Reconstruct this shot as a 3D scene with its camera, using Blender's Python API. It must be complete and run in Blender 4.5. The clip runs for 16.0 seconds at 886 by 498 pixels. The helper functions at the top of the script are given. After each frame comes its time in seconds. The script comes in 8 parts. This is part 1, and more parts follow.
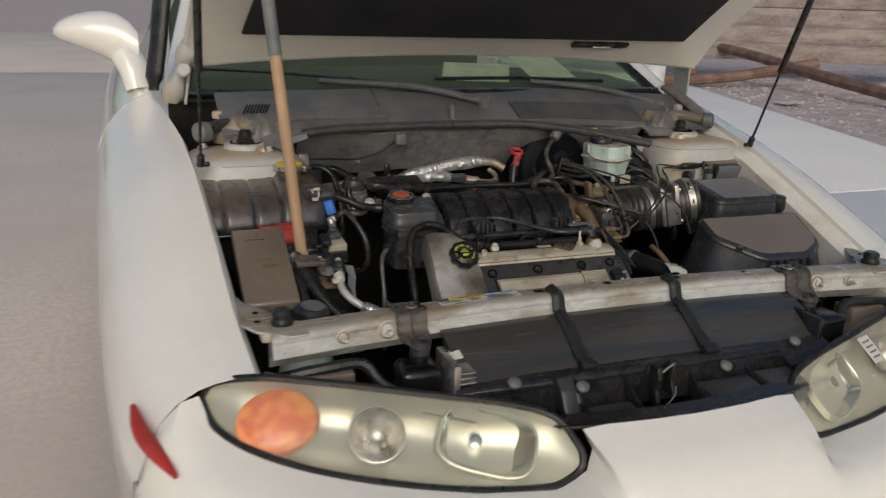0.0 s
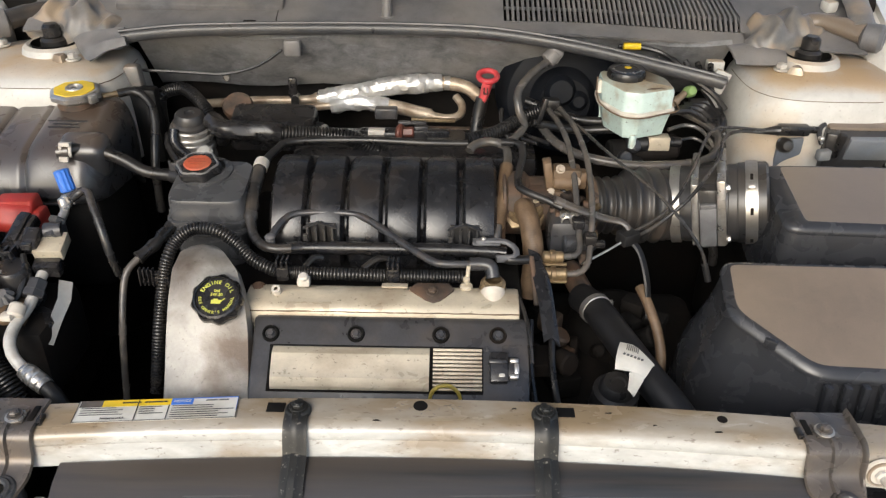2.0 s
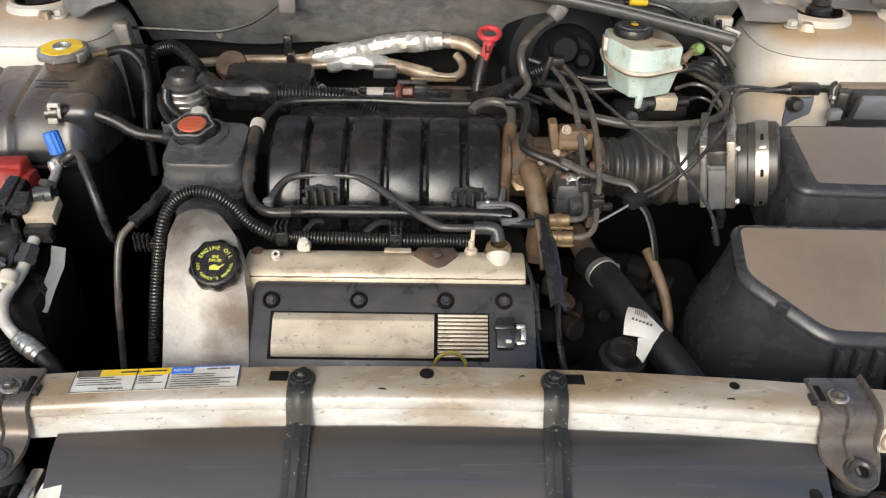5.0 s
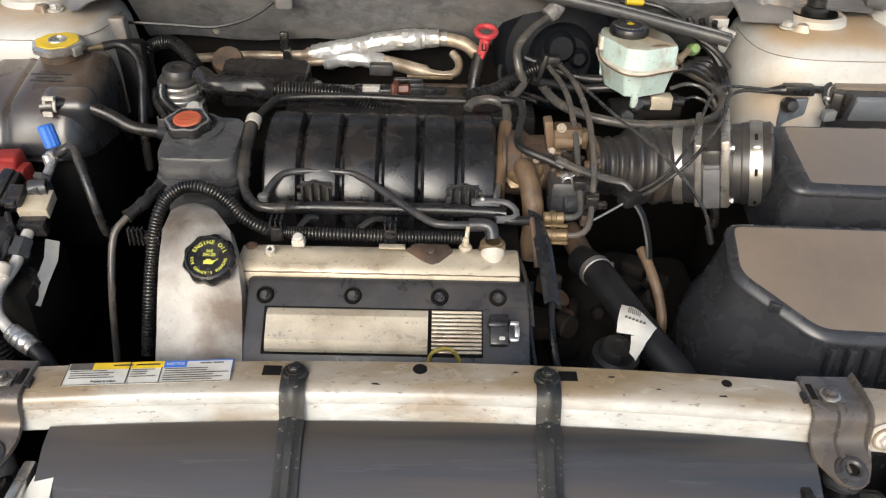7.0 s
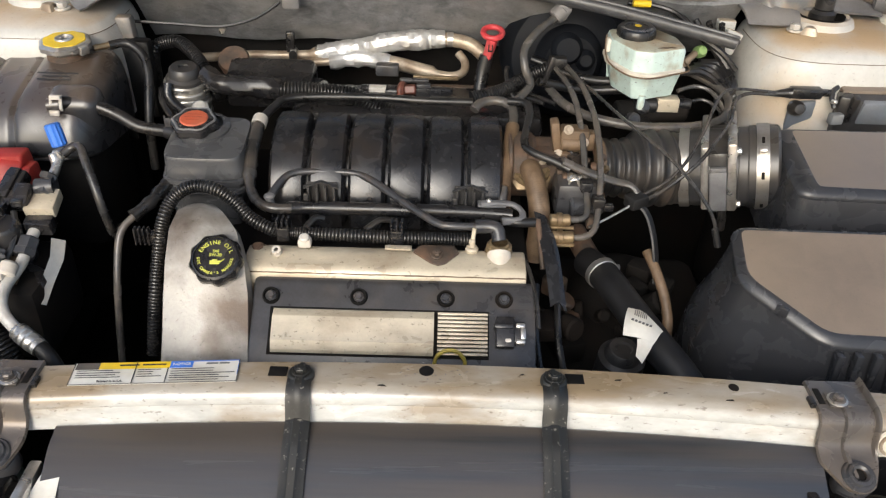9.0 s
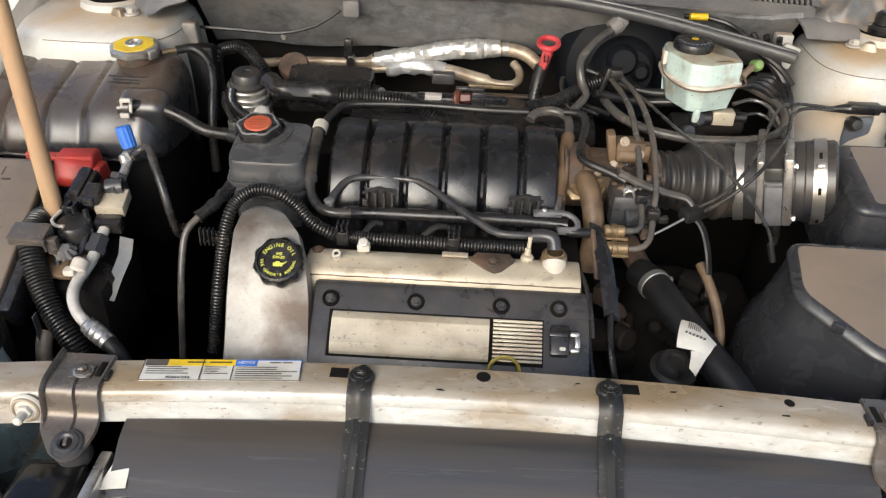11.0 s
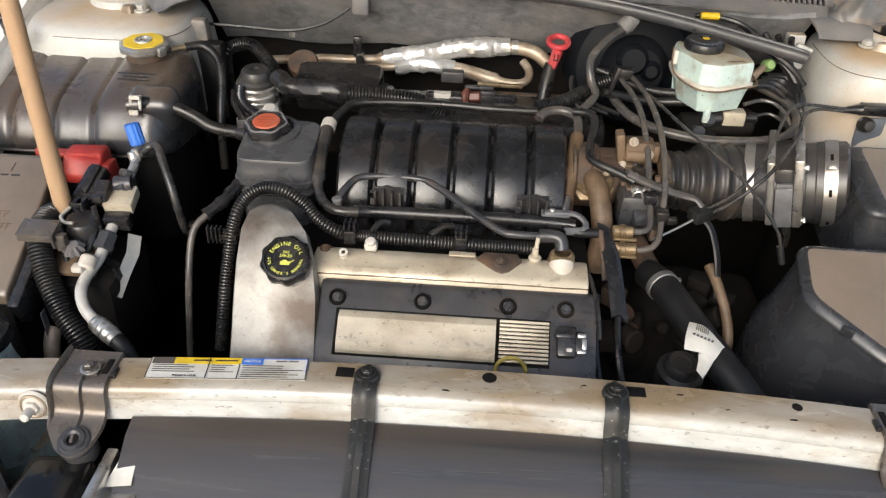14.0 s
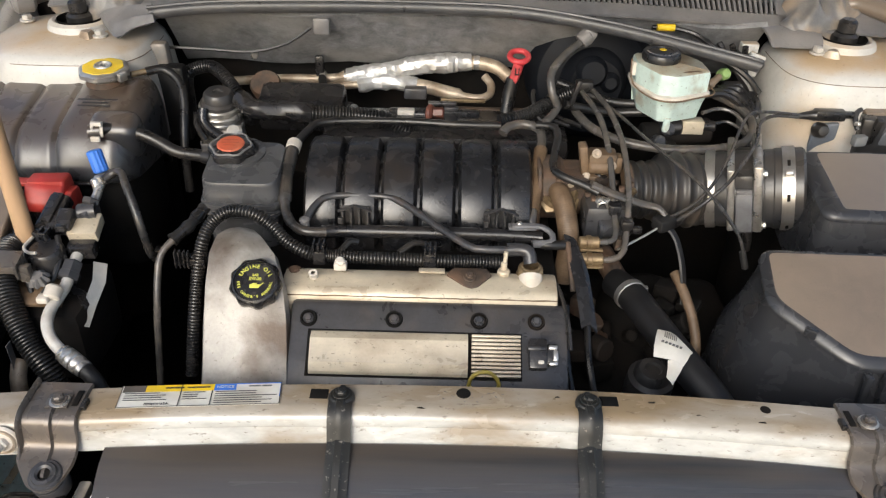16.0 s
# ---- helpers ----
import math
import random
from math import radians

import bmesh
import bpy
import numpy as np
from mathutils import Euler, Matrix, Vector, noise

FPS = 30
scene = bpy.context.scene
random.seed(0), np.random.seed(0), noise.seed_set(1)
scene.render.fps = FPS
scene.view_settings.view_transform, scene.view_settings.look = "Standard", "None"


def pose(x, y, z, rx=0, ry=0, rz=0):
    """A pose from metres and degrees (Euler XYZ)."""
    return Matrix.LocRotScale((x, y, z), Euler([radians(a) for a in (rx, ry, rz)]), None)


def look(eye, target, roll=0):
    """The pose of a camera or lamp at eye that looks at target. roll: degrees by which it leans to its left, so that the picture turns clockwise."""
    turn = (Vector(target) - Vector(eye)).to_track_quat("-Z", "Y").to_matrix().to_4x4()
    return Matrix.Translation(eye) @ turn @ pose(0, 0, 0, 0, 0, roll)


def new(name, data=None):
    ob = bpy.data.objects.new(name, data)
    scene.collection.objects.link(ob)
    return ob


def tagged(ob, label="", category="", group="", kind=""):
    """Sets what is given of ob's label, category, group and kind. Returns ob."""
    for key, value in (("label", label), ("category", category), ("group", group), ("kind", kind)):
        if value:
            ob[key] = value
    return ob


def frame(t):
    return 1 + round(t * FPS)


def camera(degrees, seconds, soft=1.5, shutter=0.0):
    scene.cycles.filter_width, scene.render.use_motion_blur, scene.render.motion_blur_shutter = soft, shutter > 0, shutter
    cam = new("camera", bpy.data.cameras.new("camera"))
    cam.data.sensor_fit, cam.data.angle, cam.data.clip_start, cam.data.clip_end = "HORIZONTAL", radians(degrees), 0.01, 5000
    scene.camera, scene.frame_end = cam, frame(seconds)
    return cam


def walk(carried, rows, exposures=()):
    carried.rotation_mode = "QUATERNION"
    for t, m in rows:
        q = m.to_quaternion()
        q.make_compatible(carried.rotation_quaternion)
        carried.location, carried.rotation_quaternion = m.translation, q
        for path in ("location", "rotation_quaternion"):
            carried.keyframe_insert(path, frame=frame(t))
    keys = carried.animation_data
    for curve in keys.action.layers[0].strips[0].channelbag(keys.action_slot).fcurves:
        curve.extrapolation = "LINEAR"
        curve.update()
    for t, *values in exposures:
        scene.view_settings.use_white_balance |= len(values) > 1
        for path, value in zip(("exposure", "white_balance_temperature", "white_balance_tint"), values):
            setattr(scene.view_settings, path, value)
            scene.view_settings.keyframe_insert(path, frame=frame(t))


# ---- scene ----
cam = camera(56.8, 16.0, soft=1.25, shutter=0.25)
PATH = [
    (0, (-0.928, -1.436, 1.304), (-0.245, 0.354, 0.733), 1.8),
    (0.2, (-0.719, -1.336, 1.316), (-0.134, 0.471, 0.689), 2.4),
    (0.4, (-0.496, -1.241, 1.317), (-0.036, 0.578, 0.625), 2.2),
    (0.5, (-0.407, -1.19, 1.345), (0.005, 0.627, 0.616), 2.2),
    (0.6, (-0.321, -1.141, 1.359), (0.034, 0.679, 0.609), 2.3),
    (0.8, (-0.197, -1.016, 1.364), (0.074, 0.797, 0.564), 2.2),
    (1, (-0.119, -0.886, 1.372), (0.087, 0.911, 0.52), 2.2),
    (1.5, (0.001, -0.741, 1.403), (0.061, 1.01, 0.438), 1.5),
    (2, (0.026, -0.726, 1.394), (0.02, 0.986, 0.361), 0.9),
    (2.5, (0.024, -0.71, 1.39), (0.005, 0.979, 0.318), 0.6),
    (3, (0.016, -0.698, 1.387), (0.003, 0.979, 0.297), 0.6),
    (3.5, (0.013, -0.695, 1.383), (0.014, 0.978, 0.288), 0.8),
    (4, (0.008, -0.696, 1.382), (0.019, 0.972, 0.279), 0.9),
    (6.5, (0.01, -0.704, 1.378), (0.034, 0.956, 0.264), 1.5),
    (7, (0.01, -0.704, 1.377), (0.038, 0.959, 0.267), 1.8),
    (7.5, (0.01, -0.703, 1.377), (0.04, 0.959, 0.264), 2.1),
    (8, (0.007, -0.701, 1.375), (0.038, 0.958, 0.259), 2.2),
    (10.3, (-0.006, -0.704, 1.385), (-0.012, 0.963, 0.281), 2.3),
    (10.5, (-0.017, -0.707, 1.386), (-0.032, 0.96, 0.281), 2.4),
    (11, (-0.028, -0.715, 1.393), (-0.085, 0.949, 0.285), 2.0),
    (11.5, (-0.032, -0.717, 1.396), (-0.107, 0.941, 0.281), 2.0),
    (12, (-0.028, -0.713, 1.395), (-0.122, 0.939, 0.271), 1.8),
    (12.5, (-0.024, -0.706, 1.394), (-0.125, 0.939, 0.262), 1.7),
    (13, (-0.022, -0.707, 1.393), (-0.124, 0.937, 0.259), 1.7),
    (13.5, (-0.02, -0.708, 1.395), (-0.116, 0.94, 0.265), 1.8),
    (14, (-0.025, -0.71, 1.396), (-0.105, 0.947, 0.279), 2.0),
    (14.5, (-0.03, -0.716, 1.404), (-0.1, 0.95, 0.299), 1.7),
    (15, (-0.022, -0.709, 1.405), (-0.062, 0.961, 0.305), 1.7),
    (15.5, (-0.025, -0.71, 1.403), (-0.044, 0.964, 0.308), 1.5),
    (16, (-0.028, -0.711, 1.406), (-0.029, 0.964, 0.313), 1.5),
]
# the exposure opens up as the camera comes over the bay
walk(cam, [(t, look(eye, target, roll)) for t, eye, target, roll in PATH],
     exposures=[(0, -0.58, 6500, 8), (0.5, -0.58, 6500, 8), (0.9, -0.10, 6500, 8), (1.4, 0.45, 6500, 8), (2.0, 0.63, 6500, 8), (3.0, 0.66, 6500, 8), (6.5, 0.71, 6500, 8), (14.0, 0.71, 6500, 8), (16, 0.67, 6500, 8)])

# ---- light: soft daylight from an open, bright sky ----
world = bpy.data.worlds.new("sky")
scene.world = world
world.use_nodes = True
wn, wl = world.node_tree.nodes, world.node_tree.links
sky = wn.new("ShaderNodeTexSky")
sky.sky_type = "NISHITA"
sky.sun_disc = False
sky.sun_elevation, sky.sun_rotation = radians(30), radians(196)
sky.air_density, sky.dust_density = 1.0, 3.0
wl.new(sky.outputs[0], wn["Background"].inputs[0])
wn["Background"].inputs[1].default_value = 0.14
sun = new("sun", bpy.data.lights.new("sun", "SUN"))
sun.data.energy, sun.data.angle, sun.data.color = 1.1, radians(32), (0.955, 0.97, 0.97)
sun.matrix_world = look((-1.0, -3.5, 2.15), (0, 0, 0))


# ---- materials ----
def mat(name, base, rough=0.5, metal=0.0, dust=None, amount=0.5, grain=0.25, scale=(9, 160), bump=0.15, coat=0.0, edge=(0.42, 0.66), stretch=(1, 1, 1), settle=0.0, speck=0.0, speckcol=(0.05, 0.035, 0.025), coat_rough=0.06, lay=(0.3, 0.25, 0.6, 0.5)):
    """A surface with a fine grain and a coarse layer of dust or stain, in metres of the world."""
    m = bpy.data.materials.new(name)
    m.use_nodes = True
    n, l = m.node_tree.nodes, m.node_tree.links
    b = n["Principled BSDF"]
    geo = n.new("ShaderNodeNewGeometry")
    mp = n.new("ShaderNodeMapping")
    mp.inputs["Scale"].default_value = stretch
    l.new(geo.outputs["Position"], mp.inputs[0])
    coarse, fine = n.new("ShaderNodeTexNoise"), n.new("ShaderNodeTexNoise")
    for t, s, d in ((coarse, scale[0], 6), (fine, scale[1], 4)):
        l.new(mp.outputs[0], t.inputs["Vector"])
        t.inputs["Scale"].default_value, t.inputs["Detail"].default_value = s, d
    mix = n.new("ShaderNodeMix")
    mix.data_type = "RGBA"
    mix.inputs[6].default_value = (*[c * (1 - grain) for c in base], 1)
    mix.inputs[7].default_value = (*[min(1, c * (1 + grain)) for c in base], 1)
    l.new(fine.outputs[0], mix.inputs[0])
    out = mix.outputs[2]
    # smudges of a few centimetres
    smudge = n.new("ShaderNodeTexNoise")
    smudge.inputs["Scale"].default_value, smudge.inputs["Detail"].default_value, smudge.inputs["Distortion"].default_value = 34, 6, 0.6
    l.new(mp.outputs[0], smudge.inputs["Vector"])
    sm = n.new("ShaderNodeMapRange")
    sm.inputs[1].default_value, sm.inputs[2].default_value, sm.inputs[3].default_value, sm.inputs[4].default_value = 0.3, 0.7, 1 - grain * 1.6 if grain < 0.4 else 0.5, 1 + grain * 0.8
    l.new(smudge.outputs[0], sm.inputs[0])
    hs = n.new("ShaderNodeHueSaturation")
    l.new(sm.outputs[0], hs.inputs["Value"])
    l.new(out, hs.inputs["Color"])
    out = hs.outputs[0]
    ramp = n.new("ShaderNodeMapRange")
    ramp.inputs[1].default_value, ramp.inputs[2].default_value = edge
    ramp.inputs[3].default_value, ramp.inputs[4].default_value = 0.0, amount
    l.new(coarse.outputs[0], ramp.inputs[0])
    if dust:
        mix2 = n.new("ShaderNodeMix")
        mix2.data_type = "RGBA"
        l.new(ramp.outputs[0], mix2.inputs[0])
        l.new(out, mix2.inputs[6])
        mix2.inputs[7].default_value = (*dust, 1)
        out = mix2.outputs[2]
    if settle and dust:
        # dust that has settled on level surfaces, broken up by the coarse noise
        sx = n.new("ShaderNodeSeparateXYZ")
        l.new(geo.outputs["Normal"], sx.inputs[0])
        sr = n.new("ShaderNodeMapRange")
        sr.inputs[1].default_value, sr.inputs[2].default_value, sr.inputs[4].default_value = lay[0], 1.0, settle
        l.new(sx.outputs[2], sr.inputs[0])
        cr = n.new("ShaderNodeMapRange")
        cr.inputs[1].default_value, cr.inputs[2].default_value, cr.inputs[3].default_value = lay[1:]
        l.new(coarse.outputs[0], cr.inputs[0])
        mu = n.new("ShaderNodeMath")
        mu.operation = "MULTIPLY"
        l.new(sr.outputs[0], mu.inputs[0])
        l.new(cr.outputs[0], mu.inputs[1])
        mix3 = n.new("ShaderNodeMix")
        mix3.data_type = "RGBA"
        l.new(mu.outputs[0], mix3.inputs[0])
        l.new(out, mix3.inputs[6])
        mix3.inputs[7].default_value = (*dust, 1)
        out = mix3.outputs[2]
    if speck:
        # small chips, drips and specks of dirt
        sp = n.new("ShaderNodeTexNoise")
        sp.inputs["Scale"].default_value, sp.inputs["Detail"].default_value, sp.inputs["Roughness"].default_value = 190, 5, 0.65
        l.new(mp.outputs[0], sp.inputs["Vector"])
        s2 = n.new("ShaderNodeMapRange")
        s2.inputs[1].default_value, s2.inputs[2].default_value, s2.inputs[4].default_value = 0.61, 0.68, speck
        l.new(sp.outputs[0], s2.inputs[0])
        mix4 = n.new("ShaderNodeMix")
        mix4.data_type = "RGBA"
        l.new(s2.outputs[0], mix4.inputs[0])
        l.new(out, mix4.inputs[6])
        mix4.inputs[7].default_value = (*speckcol, 1)
        out = mix4.outputs[2]
    l.new(out, b.inputs["Base Color"])
    rr = n.new("ShaderNodeMapRange")
    rr.inputs[3].default_value, rr.inputs[4].default_value = max(0.03, rough - min(0.16, grain)), min(1, rough + min(0.24, grain * 1.5))
    l.new(smudge.outputs[0], rr.inputs[0])
    l.new(rr.outputs[0], b.inputs["Roughness"])
    b.inputs["Metallic"].default_value = metal
    b.inputs["Coat Weight"].default_value = coat
    b.inputs["Coat Roughness"].default_value = coat_rough
    if bump:
        bp = n.new("ShaderNodeBump")
        bp.inputs["Strength"].default_value, bp.inputs["Distance"].default_value = bump, 0.001
        l.new(fine.outputs[0], bp.inputs["Height"])
        l.new(bp.outputs[0], b.inputs["Normal"])
    return m


PEARL = mat("pearl_white_paint", (0.91, 0.865, 0.785), 0.22, 0.0, (0.74, 0.68, 0.58), 0.15, 0.015, (2.5, 400), 0.0, coat=1.0)
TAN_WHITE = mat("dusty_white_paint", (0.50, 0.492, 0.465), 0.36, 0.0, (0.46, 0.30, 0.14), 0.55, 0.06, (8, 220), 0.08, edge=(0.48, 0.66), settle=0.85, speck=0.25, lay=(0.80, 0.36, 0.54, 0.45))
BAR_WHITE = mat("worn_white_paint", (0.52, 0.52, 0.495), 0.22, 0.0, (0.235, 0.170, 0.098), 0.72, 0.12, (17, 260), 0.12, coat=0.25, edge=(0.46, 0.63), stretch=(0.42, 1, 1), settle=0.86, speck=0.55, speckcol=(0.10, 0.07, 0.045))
OXIDE = mat("oxidised_aluminium", (0.60, 0.58, 0.54), 0.33, 0.2, (0.36, 0.30, 0.23), 0.5, 0.12, (40, 300), 0.15, speck=0.3)
SEAL = mat("aged_grey_rubber", (0.055, 0.056, 0.06), 0.3, 0.0, (0.10, 0.092, 0.085), 0.5, 0.2, (18, 300), 0.15, settle=0.2)
PLASTIC = mat("black_plastic", (0.016, 0.016, 0.018), 0.22, 0.0, (0.05, 0.042, 0.035), 0.3, 0.3, (18, 300), 0.12, settle=0.1)
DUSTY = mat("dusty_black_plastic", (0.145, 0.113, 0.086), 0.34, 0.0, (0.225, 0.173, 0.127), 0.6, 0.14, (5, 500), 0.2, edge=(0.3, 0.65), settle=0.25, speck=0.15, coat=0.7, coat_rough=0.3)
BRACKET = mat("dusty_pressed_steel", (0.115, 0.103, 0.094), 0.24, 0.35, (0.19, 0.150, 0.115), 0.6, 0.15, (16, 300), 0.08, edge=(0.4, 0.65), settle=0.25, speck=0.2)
MANIFOLD = mat("manifold_plastic", (0.018, 0.0185, 0.021), 0.21, 0.0, (0.085, 0.064, 0.048), 0.34, 0.25, (12, 350), 0.1, edge=(0.54, 0.74), speck=0.3, speckcol=(0.12, 0.09, 0.07))
COWL = mat("faded_grey_plastic", (0.130, 0.130, 0.136), 0.42, 0.0, (0.25, 0.225, 0.20), 0.6, 0.2, (7, 600), 0.35, speck=0.3, settle=0.15)
FIREWALL = mat("firewall_mat", (0.185, 0.187, 0.195), 0.7, 0.0, (0.275, 0.262, 0.25), 0.7, 0.3, (9, 200), 0.5, speck=0.35)
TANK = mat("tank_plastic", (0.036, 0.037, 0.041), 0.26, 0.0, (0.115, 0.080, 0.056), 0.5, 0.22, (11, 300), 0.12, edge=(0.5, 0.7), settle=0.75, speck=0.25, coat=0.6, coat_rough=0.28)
MATTHOSE = mat("matt_black_rubber", (0.008, 0.008, 0.009), 0.5, 0.0, (0.022, 0.019, 0.016), 0.3, 0.3, (26, 300), 0.12)
BOOSTER = mat("blue_black_enamel", (0.008, 0.0095, 0.013), 0.48, 0.0, (0.014, 0.014, 0.015), 0.3, 0.2, (14, 300), 0.08)
RUBBER = mat("rubber", (0.014, 0.014, 0.015), 0.27, 0.0, (0.055, 0.047, 0.04), 0.35, 0.3, (26, 300), 0.15, settle=0.1)
GREYHOSE = mat("aged_hose", (0.026, 0.026, 0.027), 0.22, 0.0, (0.10, 0.083, 0.067), 0.5, 0.25, (26, 300), 0.12, settle=0.2)
CABLE = mat("grey_cable_jacket", (0.066, 0.063, 0.060), 0.18, 0.0, (0.15, 0.122, 0.098), 0.5, 0.2, (30, 300), 0.1, settle=0.15)
TANHOSE = mat("dusty_tan_sleeve", (0.125, 0.08, 0.045), 0.5, 0.0, (0.20, 0.135, 0.085), 0.55, 0.3, (40, 300), 0.3, speck=0.5)
# concrete out in the open sun, its light put into a paler colour
PALE = mat("sunlit_concrete", (0.88, 0.84, 0.80), 0.85, 0.0, (0.80, 0.76, 0.72), 0.6, 0.05, (0.8, 60), 0.2)
# near black that holds the shade of deep parts, gaps and holes, plus grime
DARK = mat("shade_and_grime_black", (0.009, 0.0085, 0.008), 0.8, 0.0, (0.017, 0.012, 0.009), 0.6, 0.4, (10, 120), 0.3)
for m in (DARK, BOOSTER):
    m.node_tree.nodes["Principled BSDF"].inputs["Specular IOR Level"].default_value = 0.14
RUSTY = mat("rusty_casting", (0.075, 0.055, 0.042), 0.65, 0.1, (0.17, 0.095, 0.055), 0.7, 0.35, (30, 200), 0.6, speck=0.5)
CAST = mat("cast_aluminium", (0.35, 0.33, 0.30), 0.40, 0.3, (0.085, 0.055, 0.034), 0.9, 0.15, (9, 240), 0.25, edge=(0.42, 0.61), speck=0.45)
ALU = mat("aluminium", (0.60, 0.58, 0.55), 0.28, 0.8, (0.30, 0.25, 0.19), 0.6, 0.12, (40, 300), 0.15, speck=0.45)
BRIGHT = mat("bright_steel", (0.50, 0.49, 0.475), 0.36, 0.85, (0.36, 0.31, 0.25), 0.45, 0.08, (45, 300), 0.08, speck=0.4)
SATIN = mat("satin_cream_metal", (0.54, 0.475, 0.365), 0.28, 0.15, (0.20, 0.125, 0.068), 0.6, 0.1, (14, 350), 0.1, edge=(0.50, 0.72), stretch=(0.75, 1, 1), speck=0.55)
GUNMETAL = mat("dark_grey_cover", (0.048, 0.049, 0.054), 0.28, 0.15, (0.11, 0.088, 0.068), 0.4, 0.2, (20, 300), 0.15, edge=(0.5, 0.7), settle=0.15, speck=0.4)
DARKSTEEL = mat("dark_steel_pipe", (0.06, 0.06, 0.064), 0.28, 0.3, (0.13, 0.10, 0.08), 0.5, 0.2, (35, 300), 0.1, edge=(0.5, 0.7))
STRAP = mat("chipped_black_steel", (0.013, 0.0135, 0.0125), 0.42, 0.0, (0.04, 0.034, 0.028), 0.3, 0.2, (20, 300), 0.1, speck=0.5, speckcol=(0.36, 0.33, 0.28))
RAIL_WHITE = mat("inner_white_paint", (0.78, 0.75, 0.69), 0.4, 0.0, (0.52, 0.40, 0.27), 0.5, 0.06, (6, 220), 0.08, edge=(0.5, 0.75), speck=0.5)
OLDYELLOW = mat("grimy_yellow_plastic", (0.42, 0.33, 0.06), 0.4, 0.0, (0.16, 0.12, 0.05), 0.6, 0.1, (60, 300), 0.1)
BRASS = mat("tarnished_brass", (0.34, 0.25, 0.145), 0.36, 0.55, (0.12, 0.078, 0.045), 0.85, 0.25, (45, 300), 0.3, speck=0.5)
PIPE = mat("tan_metal_pipe", (0.44, 0.365, 0.28), 0.36, 0.35, (0.20, 0.135, 0.085), 0.7, 0.15, (28, 260), 0.15, edge=(0.45, 0.62), speck=0.4)
FOIL = mat("crumpled_foil", (0.62, 0.62, 0.62), 0.40, 0.6, (0.38, 0.35, 0.31), 0.6, 0.12, (40, 90), 1.0, speck=0.3, speckcol=(0.2, 0.18, 0.15))
WOOD = mat("bare_wood", (0.50, 0.33, 0.19), 0.6, 0.0, (0.36, 0.22, 0.12), 0.6, 0.15, (20, 160), 0.2, stretch=(1, 1, 0.08))
GREYTUBE = mat("grey_coated_tube", (0.16, 0.17, 0.18), 0.5, 0.0, (0.25, 0.22, 0.18), 0.4, 0.15, (20, 200), 0.1)
RED = mat("red_plastic", (0.5, 0.04, 0.03), 0.4, 0.0, (0.3, 0.08, 0.06), 0.4, 0.12, (20, 300), 0.1)
PINKRED = mat("faded_red_plastic", (0.55, 0.05, 0.06), 0.4, 0.0, (0.5, 0.14, 0.13), 0.4, 0.1, (30, 300), 0.1)
ORANGE = mat("orange_red_plastic", (0.5, 0.10, 0.045), 0.5, 0.0, (0.4, 0.14, 0.08), 0.5, 0.1, (40, 300), 0.1)
AMBER = mat("amber_lens", (0.80, 0.16, 0.03), 0.2, 0.0, (0.95, 0.36, 0.05), 0.9, 0.05, (30, 300), 0.05, edge=(0.46, 0.60))
YELLOW = mat("yellow_label", (0.84, 0.57, 0.02), 0.4, 0.0, (0.5, 0.36, 0.06), 0.4, 0.08, (40, 300), 0.05)
BLUE = mat("blue_plastic", (0.04, 0.17, 0.62), 0.4, 0.0, None, 0, 0.08, (30, 200), 0.05)
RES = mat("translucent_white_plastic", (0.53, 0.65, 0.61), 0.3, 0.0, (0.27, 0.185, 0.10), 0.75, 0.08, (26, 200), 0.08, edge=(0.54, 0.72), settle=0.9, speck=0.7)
GREEN = mat("pale_green_plastic", (0.25, 0.38, 0.14), 0.4, 0.0, None, 0, 0.1, (30, 200), 0.05)
PAPER = mat("paper", (0.70, 0.675, 0.61), 0.7, 0.0, (0.42, 0.36, 0.27), 0.5, 0.05, (20, 200), 0.05)
INK = mat("grey_ink", (0.14, 0.135, 0.13), 0.6, 0.0, None, 0, 0.1, (20, 200), 0)
DARKINK = mat("black_ink", (0.03, 0.03, 0.03), 0.6, 0.0, None, 0, 0.1, (20, 200), 0)
CAPYELLOW = mat("cap_yellow_print", (0.62, 0.62, 0.10), 0.5, 0.0, None, 0, 0.1, (40, 300), 0)
DUCTGREY = mat("dusty_duct_rubber", (0.026, 0.026, 0.027), 0.36, 0.0, (0.085, 0.066, 0.050), 0.6, 0.2, (20, 300), 0.12, edge=(0.42, 0.66), settle=0.2)
TANKGREY = mat("satin_grey_plastic", (0.066, 0.067, 0.071), 0.24, 0.0, (0.085, 0.078, 0.070), 0.3, 0.12, (9, 300), 0.06, edge=(0.45, 0.75), speck=0.15)
SMOKE = mat("worn_black_plastic", (0.032, 0.033, 0.036), 0.3, 0.0, (0.075, 0.064, 0.054), 0.5, 0.25, (14, 300), 0.12, settle=0.25, speck=0.25)
BEZEL = mat("satin_lamp_bezel", (0.62, 0.605, 0.52), 0.24, 0.45, (0.70, 0.68, 0.58), 0.5, 0.04, (9, 100), 0.02)
LAMPGREY = mat("dull_lamp_chrome", (0.62, 0.64, 0.62), 0.13, 1.0, (0.50, 0.50, 0.45), 0.4, 0.01, (9, 30), 0.0)
BOOT = mat("grey_folded_rubber", (0.165, 0.162, 0.16), 0.36, 0.0, (0.34, 0.255, 0.17), 0.75, 0.18, (14, 300), 0.2, edge=(0.44, 0.62), settle=0.2)
